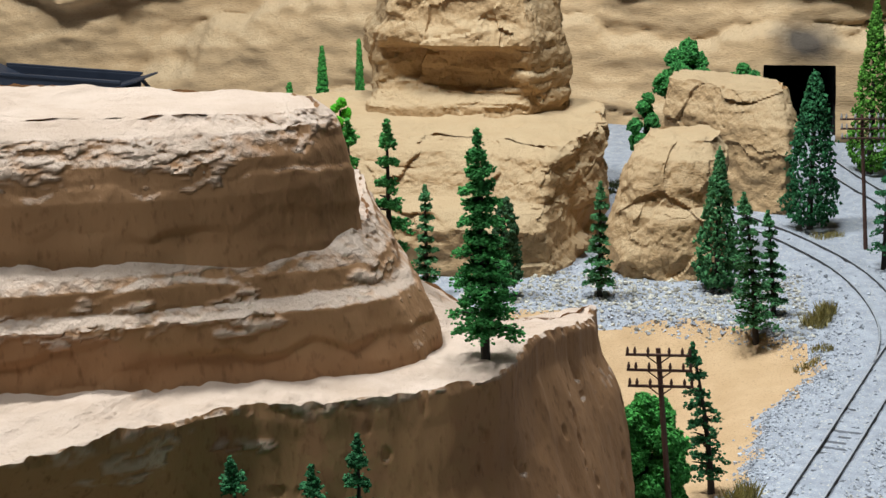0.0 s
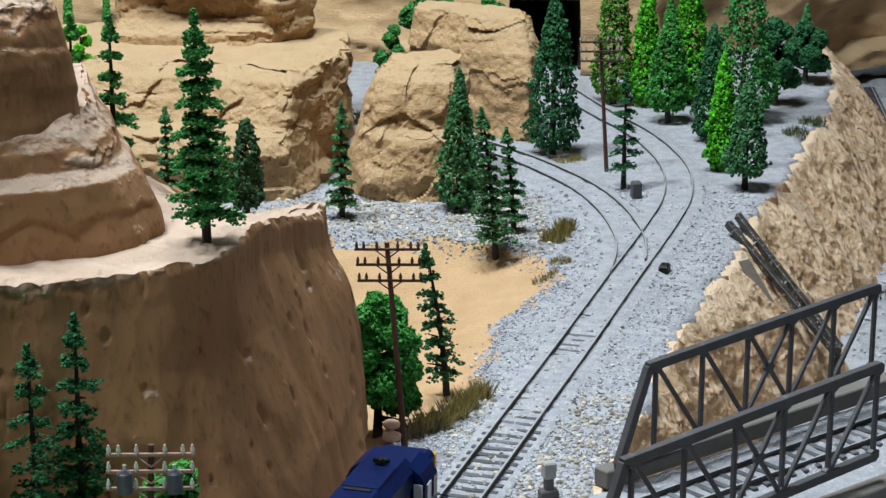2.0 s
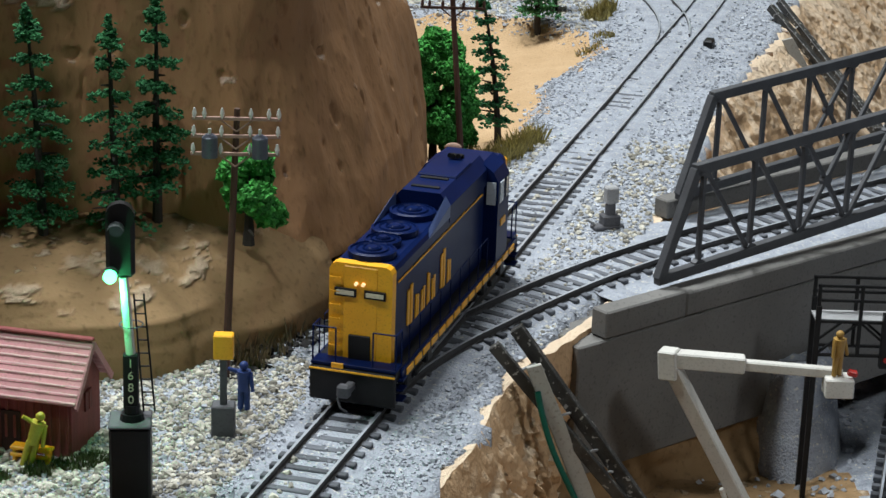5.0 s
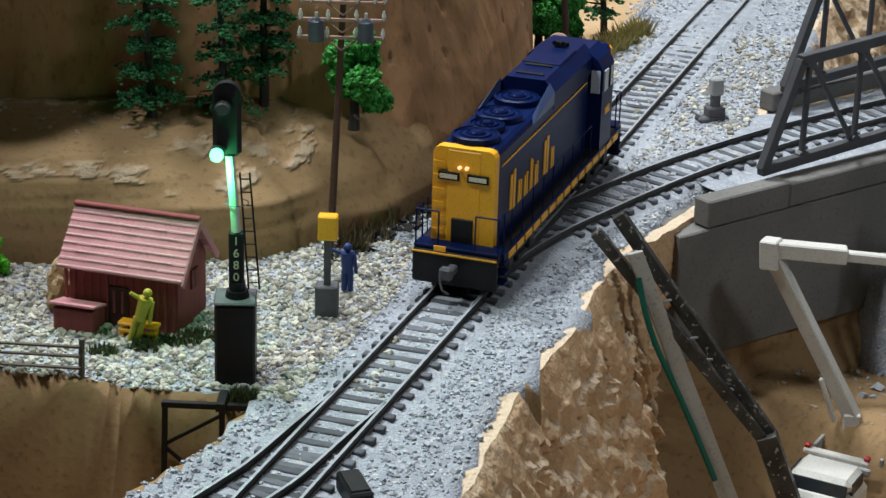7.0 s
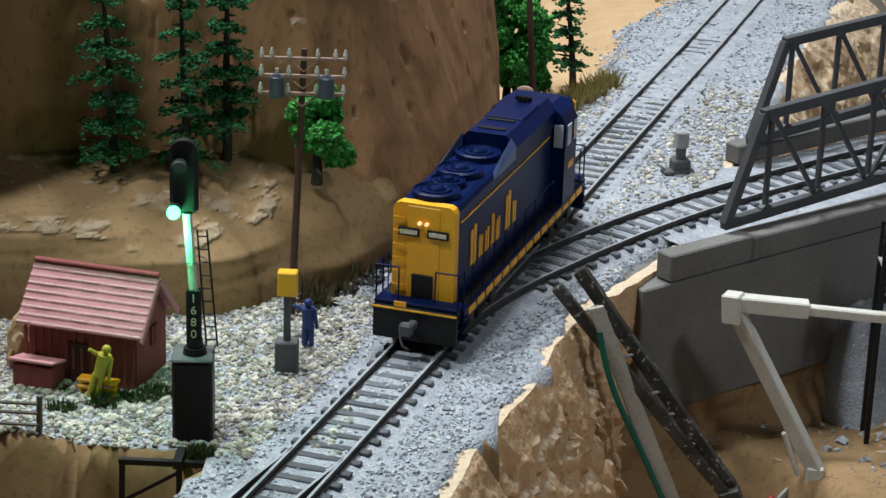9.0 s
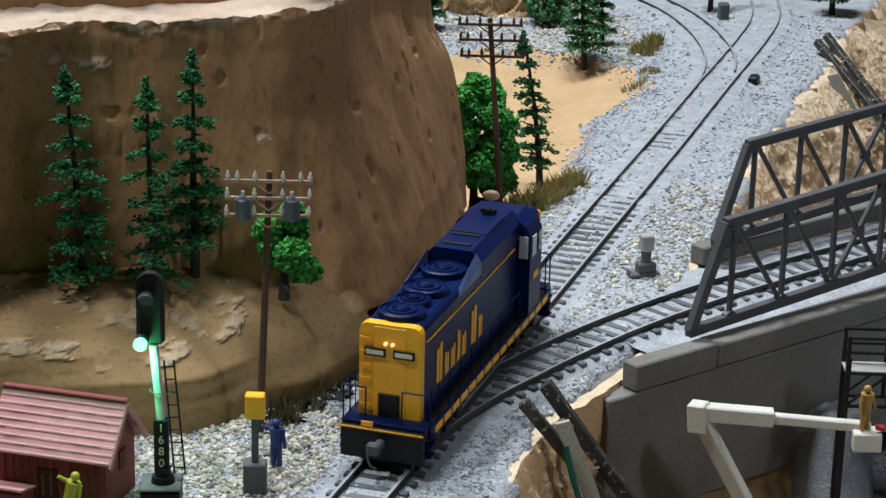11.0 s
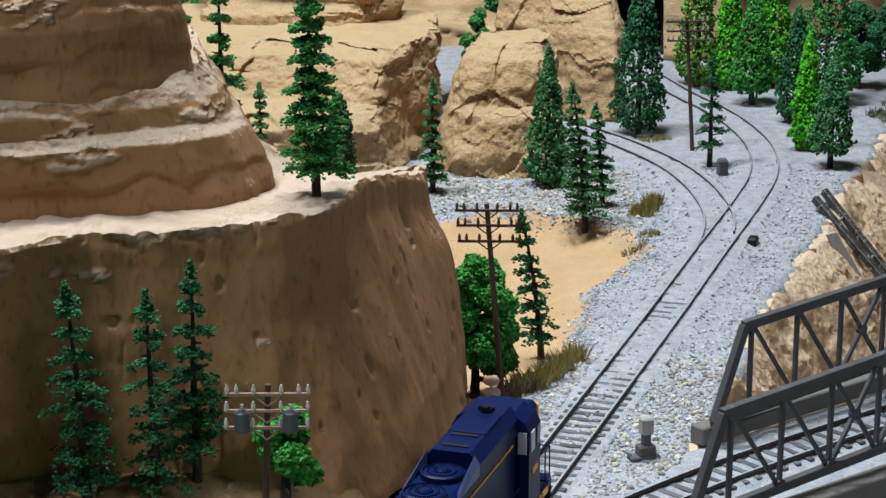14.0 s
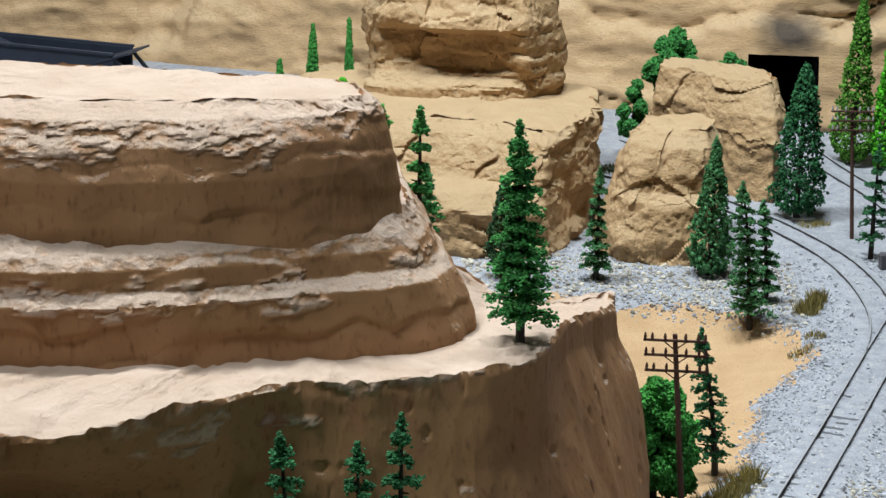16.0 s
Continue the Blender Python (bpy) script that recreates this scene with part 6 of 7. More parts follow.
def figurine(at, turn, mat, label, h=0.0205, arm_up=False, lean=0):
    """A plain model figure as one simple mesh."""
    bm = bmesh.new()
    for sx in (-1, 1):
        rod_bm(bm, (sx * 0.0011, 0, 0), (sx * 0.0009, 0, h * 0.47), 0.0009, 0.0012, 8)
        wrist = (sx * 0.0050, -0.0008, h * 0.86) if arm_up and sx < 0 else (sx * 0.0032, -0.0010, h * 0.45)
        rod_bm(bm, (sx * 0.0021, 0, h * 0.80), wrist, 0.0008, 0.0006, 8)
    rod_bm(bm, (0, 0, h * 0.44), (0, 0, h * 0.83), 0.0018, 0.0023, 10)
    bmesh.ops.create_icosphere(bm, subdivisions=2, radius=0.0015, matrix=pose(0, 0, h * 0.925))
    ob = part("figurine", bm, mat, None, smooth_angle=50)
    ob.matrix_world = pose(*at, 0, 0, turn) @ Matrix.Rotation(radians(lean), 4, "Y")
    return tagged(ob, label, "figurine", "model figures")


OLIVE_FIG = material("olive_yellow_plastic", (0.42, 0.38, 0.035), (0.32, 0.28, 0.025), 0.5, scale=300, fine=1500, bump=0.1)
BLUE_FIG = material("blue_plastic", (0.02, 0.05, 0.20), (0.015, 0.035, 0.14), 0.5, scale=300, fine=1500, bump=0.1)
TAN_FIG = material("ochre_plastic", (0.40, 0.24, 0.06), (0.3, 0.17, 0.04), 0.5, scale=300, fine=1500, bump=0.1)
figurine((-0.1325, 0.6262, -0.0042), 0, OLIVE_FIG, "plain olive-yellow model figure leaning before the red hut", 0.0190, True, 16)
figurine((-0.0708, 0.6738, -0.0045), -10, BLUE_FIG, "plain dark blue model figure with a raised arm", 0.0175, True)


def loose_rock(at, size, mat, label, seed):
    """A small broken rock."""
    bm = bmesh.new()
    bmesh.ops.create_icosphere(bm, subdivisions=3, radius=1.0)
    for v in bm.verts:
        c = v.co.copy()
        k = 1 + 0.30 * float(facets(c.x * 1.3, c.y * 1.3, c.z * 1.3, seed)) + 0.12 * float(fbm(c.x * 4, c.y * 4, c.z * 4 + seed, 2))
        v.co = Vector((c.x * size[0], c.y * size[1], c.z * size[2])) * k
    ob = part("rock", bm, mat)
    ob.location = at
    return tagged(ob, label, "rock", "loose rocks")


loose_rock((-0.1590, 0.6500, 0.0030), (0.0050, 0.0045, 0.0095), ROCK_PALE, "upright tan rock standing beside the red hut", 3.0)
loose_rock((-0.0005, 0.8765, -0.0030), (0.0036, 0.0026, 0.0022), BLACK, "black lump lying beside the main line", 6.0)
leafy_tree((-0.1880, 0.6760, -0.0045), 0.016, 0.011, LEAF["lime"], "small lime green bush beyond the red hut", 36, low=0.05, balls=5)

# yellow trackside box on a post
call = thing("call_box", pose(-0.0756, 0.6540, -0.0045), "yellow call box on a grey concrete post", "call box")
for name, sx, sy, sz, z, mat in (("plinth", 0.0088, 0.0080, 0.0012, 0.0006, DARK_GREY), ("base", 0.0072, 0.0062, 0.0105, 0.0060, DARK_GREY), ("post", 0.0022, 0.0020, 0.0165, 0.0190, DARK_GREY), ("box", 0.0062, 0.0044, 0.0080, 0.0302, YELLOW)):
    bm = bmesh.new()
    box_bm(bm, sx, sy, sz, pose(0, 0 if name != "box" else 0.0008, z), 0.0004)
    part(name, bm, mat, call)

# ---------------------------------------------------------------- telegraph poles


def telegraph_pole(at, h, lean_x, lean_y, turn, arms, arm_w, pole_mat, arm_mat, pin_mat, label, cans=False, r=0.0011):
    ob = thing("telegraph_pole", pose(*at), label, "telegraph pole", "poles along the line")
    bm = bmesh.new()
    top = Vector((lean_x, lean_y, h))
    rod_bm(bm, (0, 0, -0.002), top, r * 1.25, r * 0.9, 10)
    part("pole", bm, pole_mat, ob)
    ax = Vector((math.cos(radians(turn)), math.sin(radians(turn)), 0))
    side = Vector((-ax.y, ax.x, 0)) * -0.0014
    for k, z in enumerate(arms):
        c = top * (z / h) + side
        bm = bmesh.new()
        bar_bm(bm, c - ax * arm_w / 2, c + ax * arm_w / 2, 0.0010, 0.0011, (0, 0, 1), 0.0001)
        arm = part("crossarm", bm, arm_mat, ob)
        for s in (-1, 1):
            bm = bmesh.new()
            bar_bm(bm, c + ax * s * arm_w * 0.20, c - Vector((0, 0, 0.0042)), 0.0004, 0.0005)
            part("brace", bm, arm_mat, ob)
        for s in (-0.47, -0.36, -0.16, 0.16, 0.36, 0.47):
            if cans and k and abs(s) == 0.36:
                continue
            bm = bmesh.new()
            p = c + ax * s * arm_w
            rod_bm(bm, p, p + Vector((0, 0, 0.0018)), 0.0006, 0.0006, 7)
            rod_bm(bm, p + Vector((0, 0, 0.0014)), p + Vector((0, 0, 0.0034)), 0.0008, 0.0003, 7)
            part("insulator", bm, pin_mat, arm)
    if cans:
        for s in (-0.29, 0.27):
            bm = bmesh.new()
            p = top * (arms[1] / h) + ax * s * arm_w + side * 1.6
            rod_bm(bm, p - Vector((0, 0, 0.0068)), p - Vector((0, 0, 0.0002)), 0.0026, 0.0026, 14)
            rod_bm(bm, p - Vector((0, 0, 0.0002)), p + Vector((0, 0, 0.0008)), 0.0026, 0.0012, 14)
            can = part("transformer", bm, TIN, ob, "grey drum transformer", 40)
            bm = bmesh.new()
            rod_bm(bm, p, p + Vector((0, 0, 0.0026)), 0.0004, 0.0006, 7)
            part("bushing", bm, PORCELAIN, can)
    return ob


telegraph_pole((-0.0790, 0.7000, -0.0045), 0.0935, 0.0037, 0.0, 2, (0.0905, 0.0847, 0.0788), 0.0285, BROWN_WOOD, PINK_ARM, PORCELAIN, "brown telegraph pole with white insulators and two transformers", True)
telegraph_pole((0.0030, 0.9250, -0.0050), 0.0920, -0.0080, 0.010, 0, (0.0895, 0.0830, 0.0762), 0.0275, BROWN_WOOD, BROWN_WOOD, BROWN_WOOD, "leaning brown telegraph pole with three crossarms", False, 0.0012)
telegraph_pole((0.1230, 1.4020, -0.0045), 0.0860, -0.006, 0.0, 5, (0.0835, 0.0775, 0.0715), 0.0270, BROWN_WOOD, BROWN_WOOD, GREY, "thin dark telegraph pole between the two tracks", False, 0.0011)

# ---------------------------------------------------------------- fence and timber trestle
fence = thing("fence", pose(-0.1434, 0.6010, -0.0045), "weathered grey wooden rail fence at the plateau edge", "fence")
FENCE_WOOD = material("grey_fence_wood", (0.16, 0.145, 0.125), (0.10, 0.09, 0.08), 0.85, scale=200, fine=1500, bump=0.3, stretch=(0.3, 1, 1), depth=0.0003)
for k in range(4):
    bm = bmesh.new()
    rod_bm(bm, (-0.0255 * k, 0.0012 * k, -0.001), (-0.0255 * k + 0.0004, 0.0012 * k, 0.0124), 0.0010, 0.0009, 7)
    part("post", bm, FENCE_WOOD, fence)
    if k < 3:
        for z in (0.0036, 0.0074, 0.0104):
            bm = bmesh.new()
            rod_bm(bm, (-0.0255 * k, 0.0012 * k - 0.0008, z - 0.0004), (-0.0255 * (k + 1), 0.0012 * (k + 1) - 0.0008, z + 0.0006 * (k - 1)), 0.0006, 0.0005, 6)
            part("rail", bm, FENCE_WOOD, fence)
trestle = thing("timber_trestle", pose(-0.1165, 0.5875, -0.0045), "black timber trestle propping the plateau edge", "trestle")
for name, a, b, w in (("cap", (-0.001, 0, -0.0010), (0.029, 0.0, -0.0010), 0.0018), ("leg", (0.0, 0, -0.001), (-0.0010, 0, -0.036), 0.0016), ("leg", (0.0165, 0, -0.001), (0.0165, 0, -0.036), 0.0016), ("brace", (0.0165, 0.0005, -0.004), (-0.0008, 0.0005, -0.0145), 0.0010),
                      ("brace", (-0.0012, 0.0005, -0.0145), (0.0165, 0.0005, -0.030), 0.0010), ("cross_beam", (0.0165, -0.004, 0.0002), (0.0165, 0.006, 0.0002), 0.0026)):
    bm = bmesh.new()
    bar_bm(bm, a, b, w, w, (0, 1, 0), 0.0001)
    part(name, bm, BLACK, trestle)

# ---------------------------------------------------------------- broken rails, boards and the ravine's clutter
TAR = material("tarry_black_timber", (0.014, 0.013, 0.013), (0.05, 0.048, 0.044), 0.45, scale=140, fine=900, bump=0.5, spread=0.3, depth=0.0006, speck=(0.30, 0.29, 0.27))
BOARD = material("pale_grey_board", (0.42, 0.41, 0.37), (0.33, 0.31, 0.28), 0.6, scale=60, fine=900, bump=0.2, depth=0.0004)


def fallen_frame(label, bars, rungs):
    ob = thing("fallen_rail_frame", Matrix(), label, "rail frame", "black frames in the ravine")
    for a, b, w in bars:
        bm = bmesh.new()
        bar_bm(bm, a, b, w, w * 1.2, (0, 0, 1), 0.0003)
        part("rail", bm, TAR, ob)
    for a, b in rungs:
        bm = bmesh.new()
        rod_bm(bm, a, b, 0.0006, 0.0005, 6)
        part("rung", bm, GREY, ob)
    return ob


def lerp(a, b, t):
    return tuple(p + (q - p) * t for p, q in zip(a, b))


A1, B1 = (0.0095, 0.7020, 0.0100), (0.0700, 0.6980, -0.0610)
A2, B2 = (0.0170, 0.7100, 0.0135), (0.0740, 0.7000, -0.0620)
fallen_frame("two tarry black rails leaning down into the ravine", [(A1, B1, 0.0033), (A2, B2, 0.0038), ((0.0715, 0.698, -0.0600), (0.0890, 0.696, -0.103), 0.0060)], [(lerp(A1, B1, t), lerp(A2, B2, t + 0.02)) for t in (0.13, 0.35, 0.52, 0.62, 0.76)])
C1, D1 = (0.1810, 1.2560, 0.004), (0.2330, 1.180, -0.048)
C2, D2 = (0.1885, 1.2720, 0.004), (0.2360, 1.190, -0.048)
fallen_frame("two tarry black rails leaning off the far cliff", [(C1, D1, 0.0036), (C2, D2, 0.0036), ((0.2330, 1.182, -0.044), (0.2320, 1.175, -0.078), 0.0048)], [(lerp(C1, D1, t), lerp(C2, D2, t)) for t in (0.2, 0.5, 0.8)])


def slanted_board(a, b, w0, w1, thick, label, mat=BOARD):
    bm = bmesh.new()
    a, b = Vector(a), Vector(b)
    side = Vector((1, 0.15, 0.25)).normalized()
    n = (b - a).cross(side).normalized() * thick / 2
    v = [bm.verts.new(p + side * s * w / 2 + n * k) for p, w in ((a, w0), (b, w1)) for s in (-1, 1) for k in (-1, 1)]
    bmesh.ops.convex_hull(bm, input=v)
    bmesh.ops.bevel(bm, geom=bm.edges[:], offset=0.0003, segments=1, affect="EDGES")
    ob = part("board", bm, mat)
    return tagged(ob, label, "board")


slanted_board((0.0228, 0.6990, 0.0045), (0.0652, 0.6990, -0.0965), 0.0052, 0.0066, 0.0016, "pale grey board propped against the cliff")
slanted_board((0.1835, 1.2050, -0.002), (0.2240, 1.1980, -0.074), 0.0060, 0.0110, 0.0020, "pale grey board propped below the far cliff edge")
GREEN_WIRE = material("green_wire", (0.0, 0.12, 0.085), (0.0, 0.09, 0.06), 0.4, bump=0.0)
cu = bpy.data.curves.new("wire", "CURVE")
cu.dimensions, cu.bevel_depth, cu.bevel_resolution = "3D", 0.0011, 2
sp = cu.splines.new("NURBS")
WIRE = [(0.0245, 0.6965, -0.004), (0.0262, 0.6960, -0.012), (0.0296, 0.6955, -0.0230), (0.0338, 0.6955, -0.032), (0.0380, 0.6955, -0.0402), (0.0480, 0.6960, -0.0610), (0.0550, 0.6960, -0.077)]
sp.points.add(len(WIRE) - 1)
for p, q in zip(sp.points, WIRE):
    p.co = (*q, 1)
sp.use_endpoint_u = True
cu.materials.append(GREEN_WIRE)
tagged(new("wire", cu), "dark green wire hanging down the cliff face", "wire")

# boom lift truck
lift = thing("bucket_truck", pose(0.1046, 0.7315, -0.108, 0, 0, -26), "white model bucket truck with a folded boom", "truck")


def lift_box(name, sx, sy, sz, at, mat=WHITE, bevel=0.0008, parent=None, rot=(0, 0, 0), label=""):
    bm = bmesh.new()
    box_bm(bm, sx, sy, sz, pose(*at, *rot), bevel)
    return part(name, bm, mat, parent or lift, label)


lift_box("chassis", 0.022, 0.078, 0.004, (0, 0.004, 0.0085), DARK_GREY)
cab_l = lift_box("cab", 0.0255, 0.022, 0.0140, (0, -0.022, 0.0165), WHITE, 0.0016)
lift_box("cab_roof", 0.0225, 0.0165, 0.0060, (0, -0.020, 0.0262), WHITE, 0.0022, cab_l)
lift_box("windscreen", 0.0205, 0.0010, 0.0052, (0, -0.0290, 0.0252), GLASS, 0.0002, cab_l, (-18, 0, 0))
for sx in (-1, 1):
    lift_box("side_window", 0.0008, 0.0110, 0.0045, (sx * 0.0113, -0.0205, 0.0256), GLASS, 0.0002, cab_l)
lift_box("hood", 0.0225, 0.0150, 0.0080, (0, -0.0395, 0.0150), WHITE, 0.0016)
lift_box("light_bar", 0.0245, 0.0034, 0.0020, (0, -0.0100, 0.0290), WHITE, 0.0005)
RED_PLASTIC = material("red_plastic", (0.45, 0.02, 0.015), (0.35, 0.015, 0.012), 0.4, bump=0.0)
for sx in (-1, 1):
    lift_box("beacon", 0.0022, 0.0022, 0.0020, (sx * 0.0110, -0.0100, 0.0308), RED_PLASTIC, 0.0005)
    lift_box("side_box", 0.0060, 0.046, 0.0120, (sx * 0.0105, 0.020, 0.0170), GREY, 0.0006)
    for y in (-0.030, 0.026):
        bm = bmesh.new()
        m = Matrix.Translation((sx * 0.0110, y, 0.0060)) @ Matrix.Rotation(math.pi / 2, 4, "Y")
        cyl_bm(bm, 0.0060, 0.0060, 0.0048, m, 18)
        wheel = part("wheel", bm, BLACK, lift)
        bm = bmesh.new()
        cyl_bm(bm, 0.0034, 0.0034, 0.0052, m, 14)
        part("rim", bm, GREY, wheel)
lift_box("bed", 0.0215, 0.048, 0.0024, (0, 0.020, 0.0222), GREY, 0.0004)
lift_box("turntable", 0.0085, 0.0090, 0.0080, (-0.0010, 0.0105, 0.0270), WHITE, 0.0016)
lift_box("bed_rail", 0.0012, 0.046, 0.0050, (-0.0108, 0.020, 0.0258), GREY, 0.0002)
lift_box("bed_rail", 0.0012, 0.046, 0.0050, (0.0140, 0.020, 0.0258), GREY, 0.0002)
inv = (pose(0.1046, 0.7315, -0.108, 0, 0, -26)).inverted()


def boom_part(name, a, b, w, h, mat=WHITE, label=""):
    bm = bmesh.new()
    bar_bm(bm, inv @ Vector(a), inv @ Vector(b), w, h, (0, 1, 0), 0.0005)
    return part(name, bm, mat, lift, label)


boom_part("lower_boom", (0.0742, 0.7420, -0.0120), (0.1078, 0.7420, -0.0730), 0.0056, 0.0050)
boom_part("boom_ram", (0.0945, 0.7405, -0.0570), (0.1010, 0.7405, -0.0740), 0.0018, 0.0018, WHITE)
boom_part("boom_foot", (0.1040, 0.7420, -0.0740), (0.1100, 0.7420, -0.0740), 0.0070, 0.0062)
boom_part("upper_boom", (0.0730, 0.7420, -0.0085), (0.0996, 0.7420, -0.0100), 0.0058, 0.0056)
boom_part("boom_extension", (0.0990, 0.7420, -0.0102), (0.1335, 0.7390, -0.0112), 0.0036, 0.0036)
boom_part("elbow", (0.0726, 0.7420, -0.0052), (0.0735, 0.7420, -0.0160), 0.0066, 0.0062)
boom_part("bucket", (0.1270, 0.7370, -0.0150), (0.1370, 0.7370, -0.0150), 0.0070, 0.0085, WHITE, "white bucket at the boom end")
boom_part("bucket_clamp", (0.1345, 0.7350, -0.0092), (0.1380, 0.7350, -0.0098), 0.0022, 0.0024, RED_PLASTIC, "red clamp")

# signal gantry over the sunken track
gantry = thing("signal_gantry", pose(0.1292, 0.7750, 0.0010), "black signal gantry bridge over the sunken track", "signal gantry")


def gan(name, a, b, w, h=None, mat=BLACK):
    bm = bmesh.new()
    bar_bm(bm, a, b, w, h or w, (0, 1, 0), 0.0001)
    return part(name, bm, mat, gantry)


L_ = 0.095
bm = bmesh.new()
box_bm(bm, L_, 0.010, 0.0008, pose(L_ / 2, 0.004, -0.0055), 0.0001)
part("walkway", bm, GREY, gantry)
for y in (-0.0010, 0.0090):
    for z in (0.0078, 0.0022, -0.0060, -0.0190):
        gan("rail", (0, y, z), (L_, y, z), 0.0011)
    for k in range(7):
        x = 0.0008 + k * 0.0155
        gan("post", (x, y, 0.0084), (x, y, -0.0195), 0.0013)
        if k < 6:
            up = k % 2
            gan("diagonal", (x, y, -0.0060 if up else -0.0190), (x + 0.0155, y, -0.0190 if up else -0.0060), 0.0009)
for x in (0.001, L_ - 0.001):
    for y in (-0.001, 0.009):
        gan("column", (x, y, 0.0), (x, y, -0.0765), 0.0019)
for x in (0.0265, 0.058):
    gan("signal_board", (x, -0.0022, -0.0020), (x, -0.0022, -0.0230), 0.0042, 0.0030)
    bm = bmesh.new()
    cyl_bm(bm, 0.0010, 0.0010, 0.0010, Matrix.Translation((x, -0.0040, -0.0195)) @ Matrix.Rotation(math.pi / 2, 4, "X"), 10)
    part("signal_lens", bm, RED_PLASTIC, gantry, "red lens")
figurine((0.1310, 0.7365, -0.0110), 30, TAN_FIG, "plain ochre model figure in the truck bucket", 0.0165)
figurine((0.1850, 0.7780, -0.0040), 0, TAN_FIG, "plain ochre model figure on the gantry walkway", 0.0165)

# ---------------------------------------------------------------- trackside small things
stand = thing("switch_stand", pose(0.0605, 0.8715, -0.0042, 0, 0, 20), "dark grey cast switch stand beside the turnout", "switch stand")
for name, sx, sy, sz, at, mat in (("base", 0.0130, 0.0060, 0.0022, (0, 0, 0.0011), DARK_GREY), ("foot", 0.0075, 0.0055, 0.0045, (0.0010, 0, 0.0040), DARK_GREY), ("column", 0.0036, 0.0034, 0.0060, (0.0010, 0, 0.0085), DARK_GREY), ("head", 0.0052, 0.0046, 0.0070, (0.0010, 0, 0.0145), GREY)):
    bm = bmesh.new()
    box_bm(bm, sx, sy, sz, pose(*at), 0.0006)
    part(name, bm, mat, stand)
bm = bmesh.new()
rod_bm(bm, (-0.0050, 0, 0.0020), (-0.0095, 0, 0.0050), 0.0007, 0.0005, 7)
part("lever", bm, GREY, stand)


def small_box(name, at, size, turn, mat, label, category):
    bm = bmesh.new()
    box_bm(bm, *size, pose(0, 0, size[2] / 2), 0.0006)
    box_bm(bm, size[0] * 0.82, size[1] * 0.82, 0.0006, pose(0, 0, size[2] + 0.0002), 0.0002)
    ob = part(name, bm, mat)
    ob.matrix_world = pose(*at, 0, 0, turn)
    return tagged(ob, label, category)


small_box("switch_motor", (-0.0570, 0.5310, -0.0042), (0.0065, 0.0150, 0.0055), 20, BLACK, "black plastic switch motor beside the front turnout", "switch motor")
small_box("switch_motor", (0.1385, 1.1860, -0.0040), (0.0052, 0.0075, 0.0046), -18, BLACK, "small black switch motor beside the far turnout", "switch motor")
small_box("switch_motor", (0.1360, 1.3380, -0.0040), (0.0060, 0.0060, 0.0100), 10, DARK_GREY, "dark grey switch stand between the curved tracks", "switch motor")
relay = thing("marker_post", pose(-0.0150, 0.8420, -0.0045), "grey rounded concrete marker post at the mesa foot", "post")
bm = bmesh.new()
box_bm(bm, 0.0046, 0.0040, 0.0125, pose(0, 0, 0.0062), 0.0008)
part("post", bm, GREY, relay)
bm = bmesh.new()
cyl_bm(bm, 0.0023, 0.0023, 0.0040, Matrix.Translation((0, 0, 0.0125)) @ Matrix.Rotation(math.pi / 2, 4, "X"), 14)
part("rounded_top", bm, GREY, relay)
PINK = material("faded_pink_plastic", (0.52, 0.34, 0.26), (0.42, 0.26, 0.2), 0.6, scale=200, fine=1500, bump=0.1)
sign = thing("trackside_sign", pose(-0.0012, 0.8930, -0.0045), "faded pink double disc sign on a thin stake", "sign")
bm = bmesh.new()
rod_bm(bm, (0.0012, 0, 0), (-0.0012, 0, 0.0245), 0.0005, 0.0005, 7)
part("stake", bm, PINK, sign)
for z, r in ((0.0262, 0.0032), (0.0208, 0.0036)):
    bm = bmesh.new()
    bmesh.ops.create_uvsphere(bm, u_segments=14, v_segments=8, radius=r, matrix=pose(-0.0012, 0, z) @ Matrix.Diagonal((1.15, 0.5, 0.72, 1)))
    part("disc", bm, PINK, sign, "", 60)

# black open wagon far behind the mesa
wagon_m = pose(-0.467, 1.718, 0.0, 0, 0, -15)
wagon = thing("open_wagon", wagon_m, "black open-topped ore wagon behind the mesa", "wagon")
WAGON = material("wagon_blue_black", (0.030, 0.038, 0.058), (0.020, 0.026, 0.042), 0.5, scale=80, fine=1200, bump=0.15)
for name, sx, sy, sz, at, rot in (("side", 0.118, 0.0016, 0.020, (0, -0.0165, 0.0250), (0, 0, 0)), ("side", 0.118, 0.0016, 0.020, (0, 0.0165, 0.0250), (0, 0, 0)), ("floor", 0.118, 0.032, 0.0020, (0, 0, 0.0140), (0, 0, 0)),
                                  ("end_plate", 0.030, 0.036, 0.0016, (0.0590, 0, 0.0325), (0, -18, 0)), ("end_plate", 0.030, 0.036, 0.0016, (-0.0590, 0, 0.0325), (0, 18, 0)), ("top_rail", 0.120, 0.0026, 0.0022, (0, -0.0172, 0.0355), (0, 0, 0)), ("top_rail", 0.120, 0.0026, 0.0022, (0, 0.0172, 0.0355), (0, 0, 0))):
    bm = bmesh.new()
    box_bm(bm, sx, sy, sz, pose(*at, *rot), 0.0003)
    part(name, bm, WAGON, wagon)
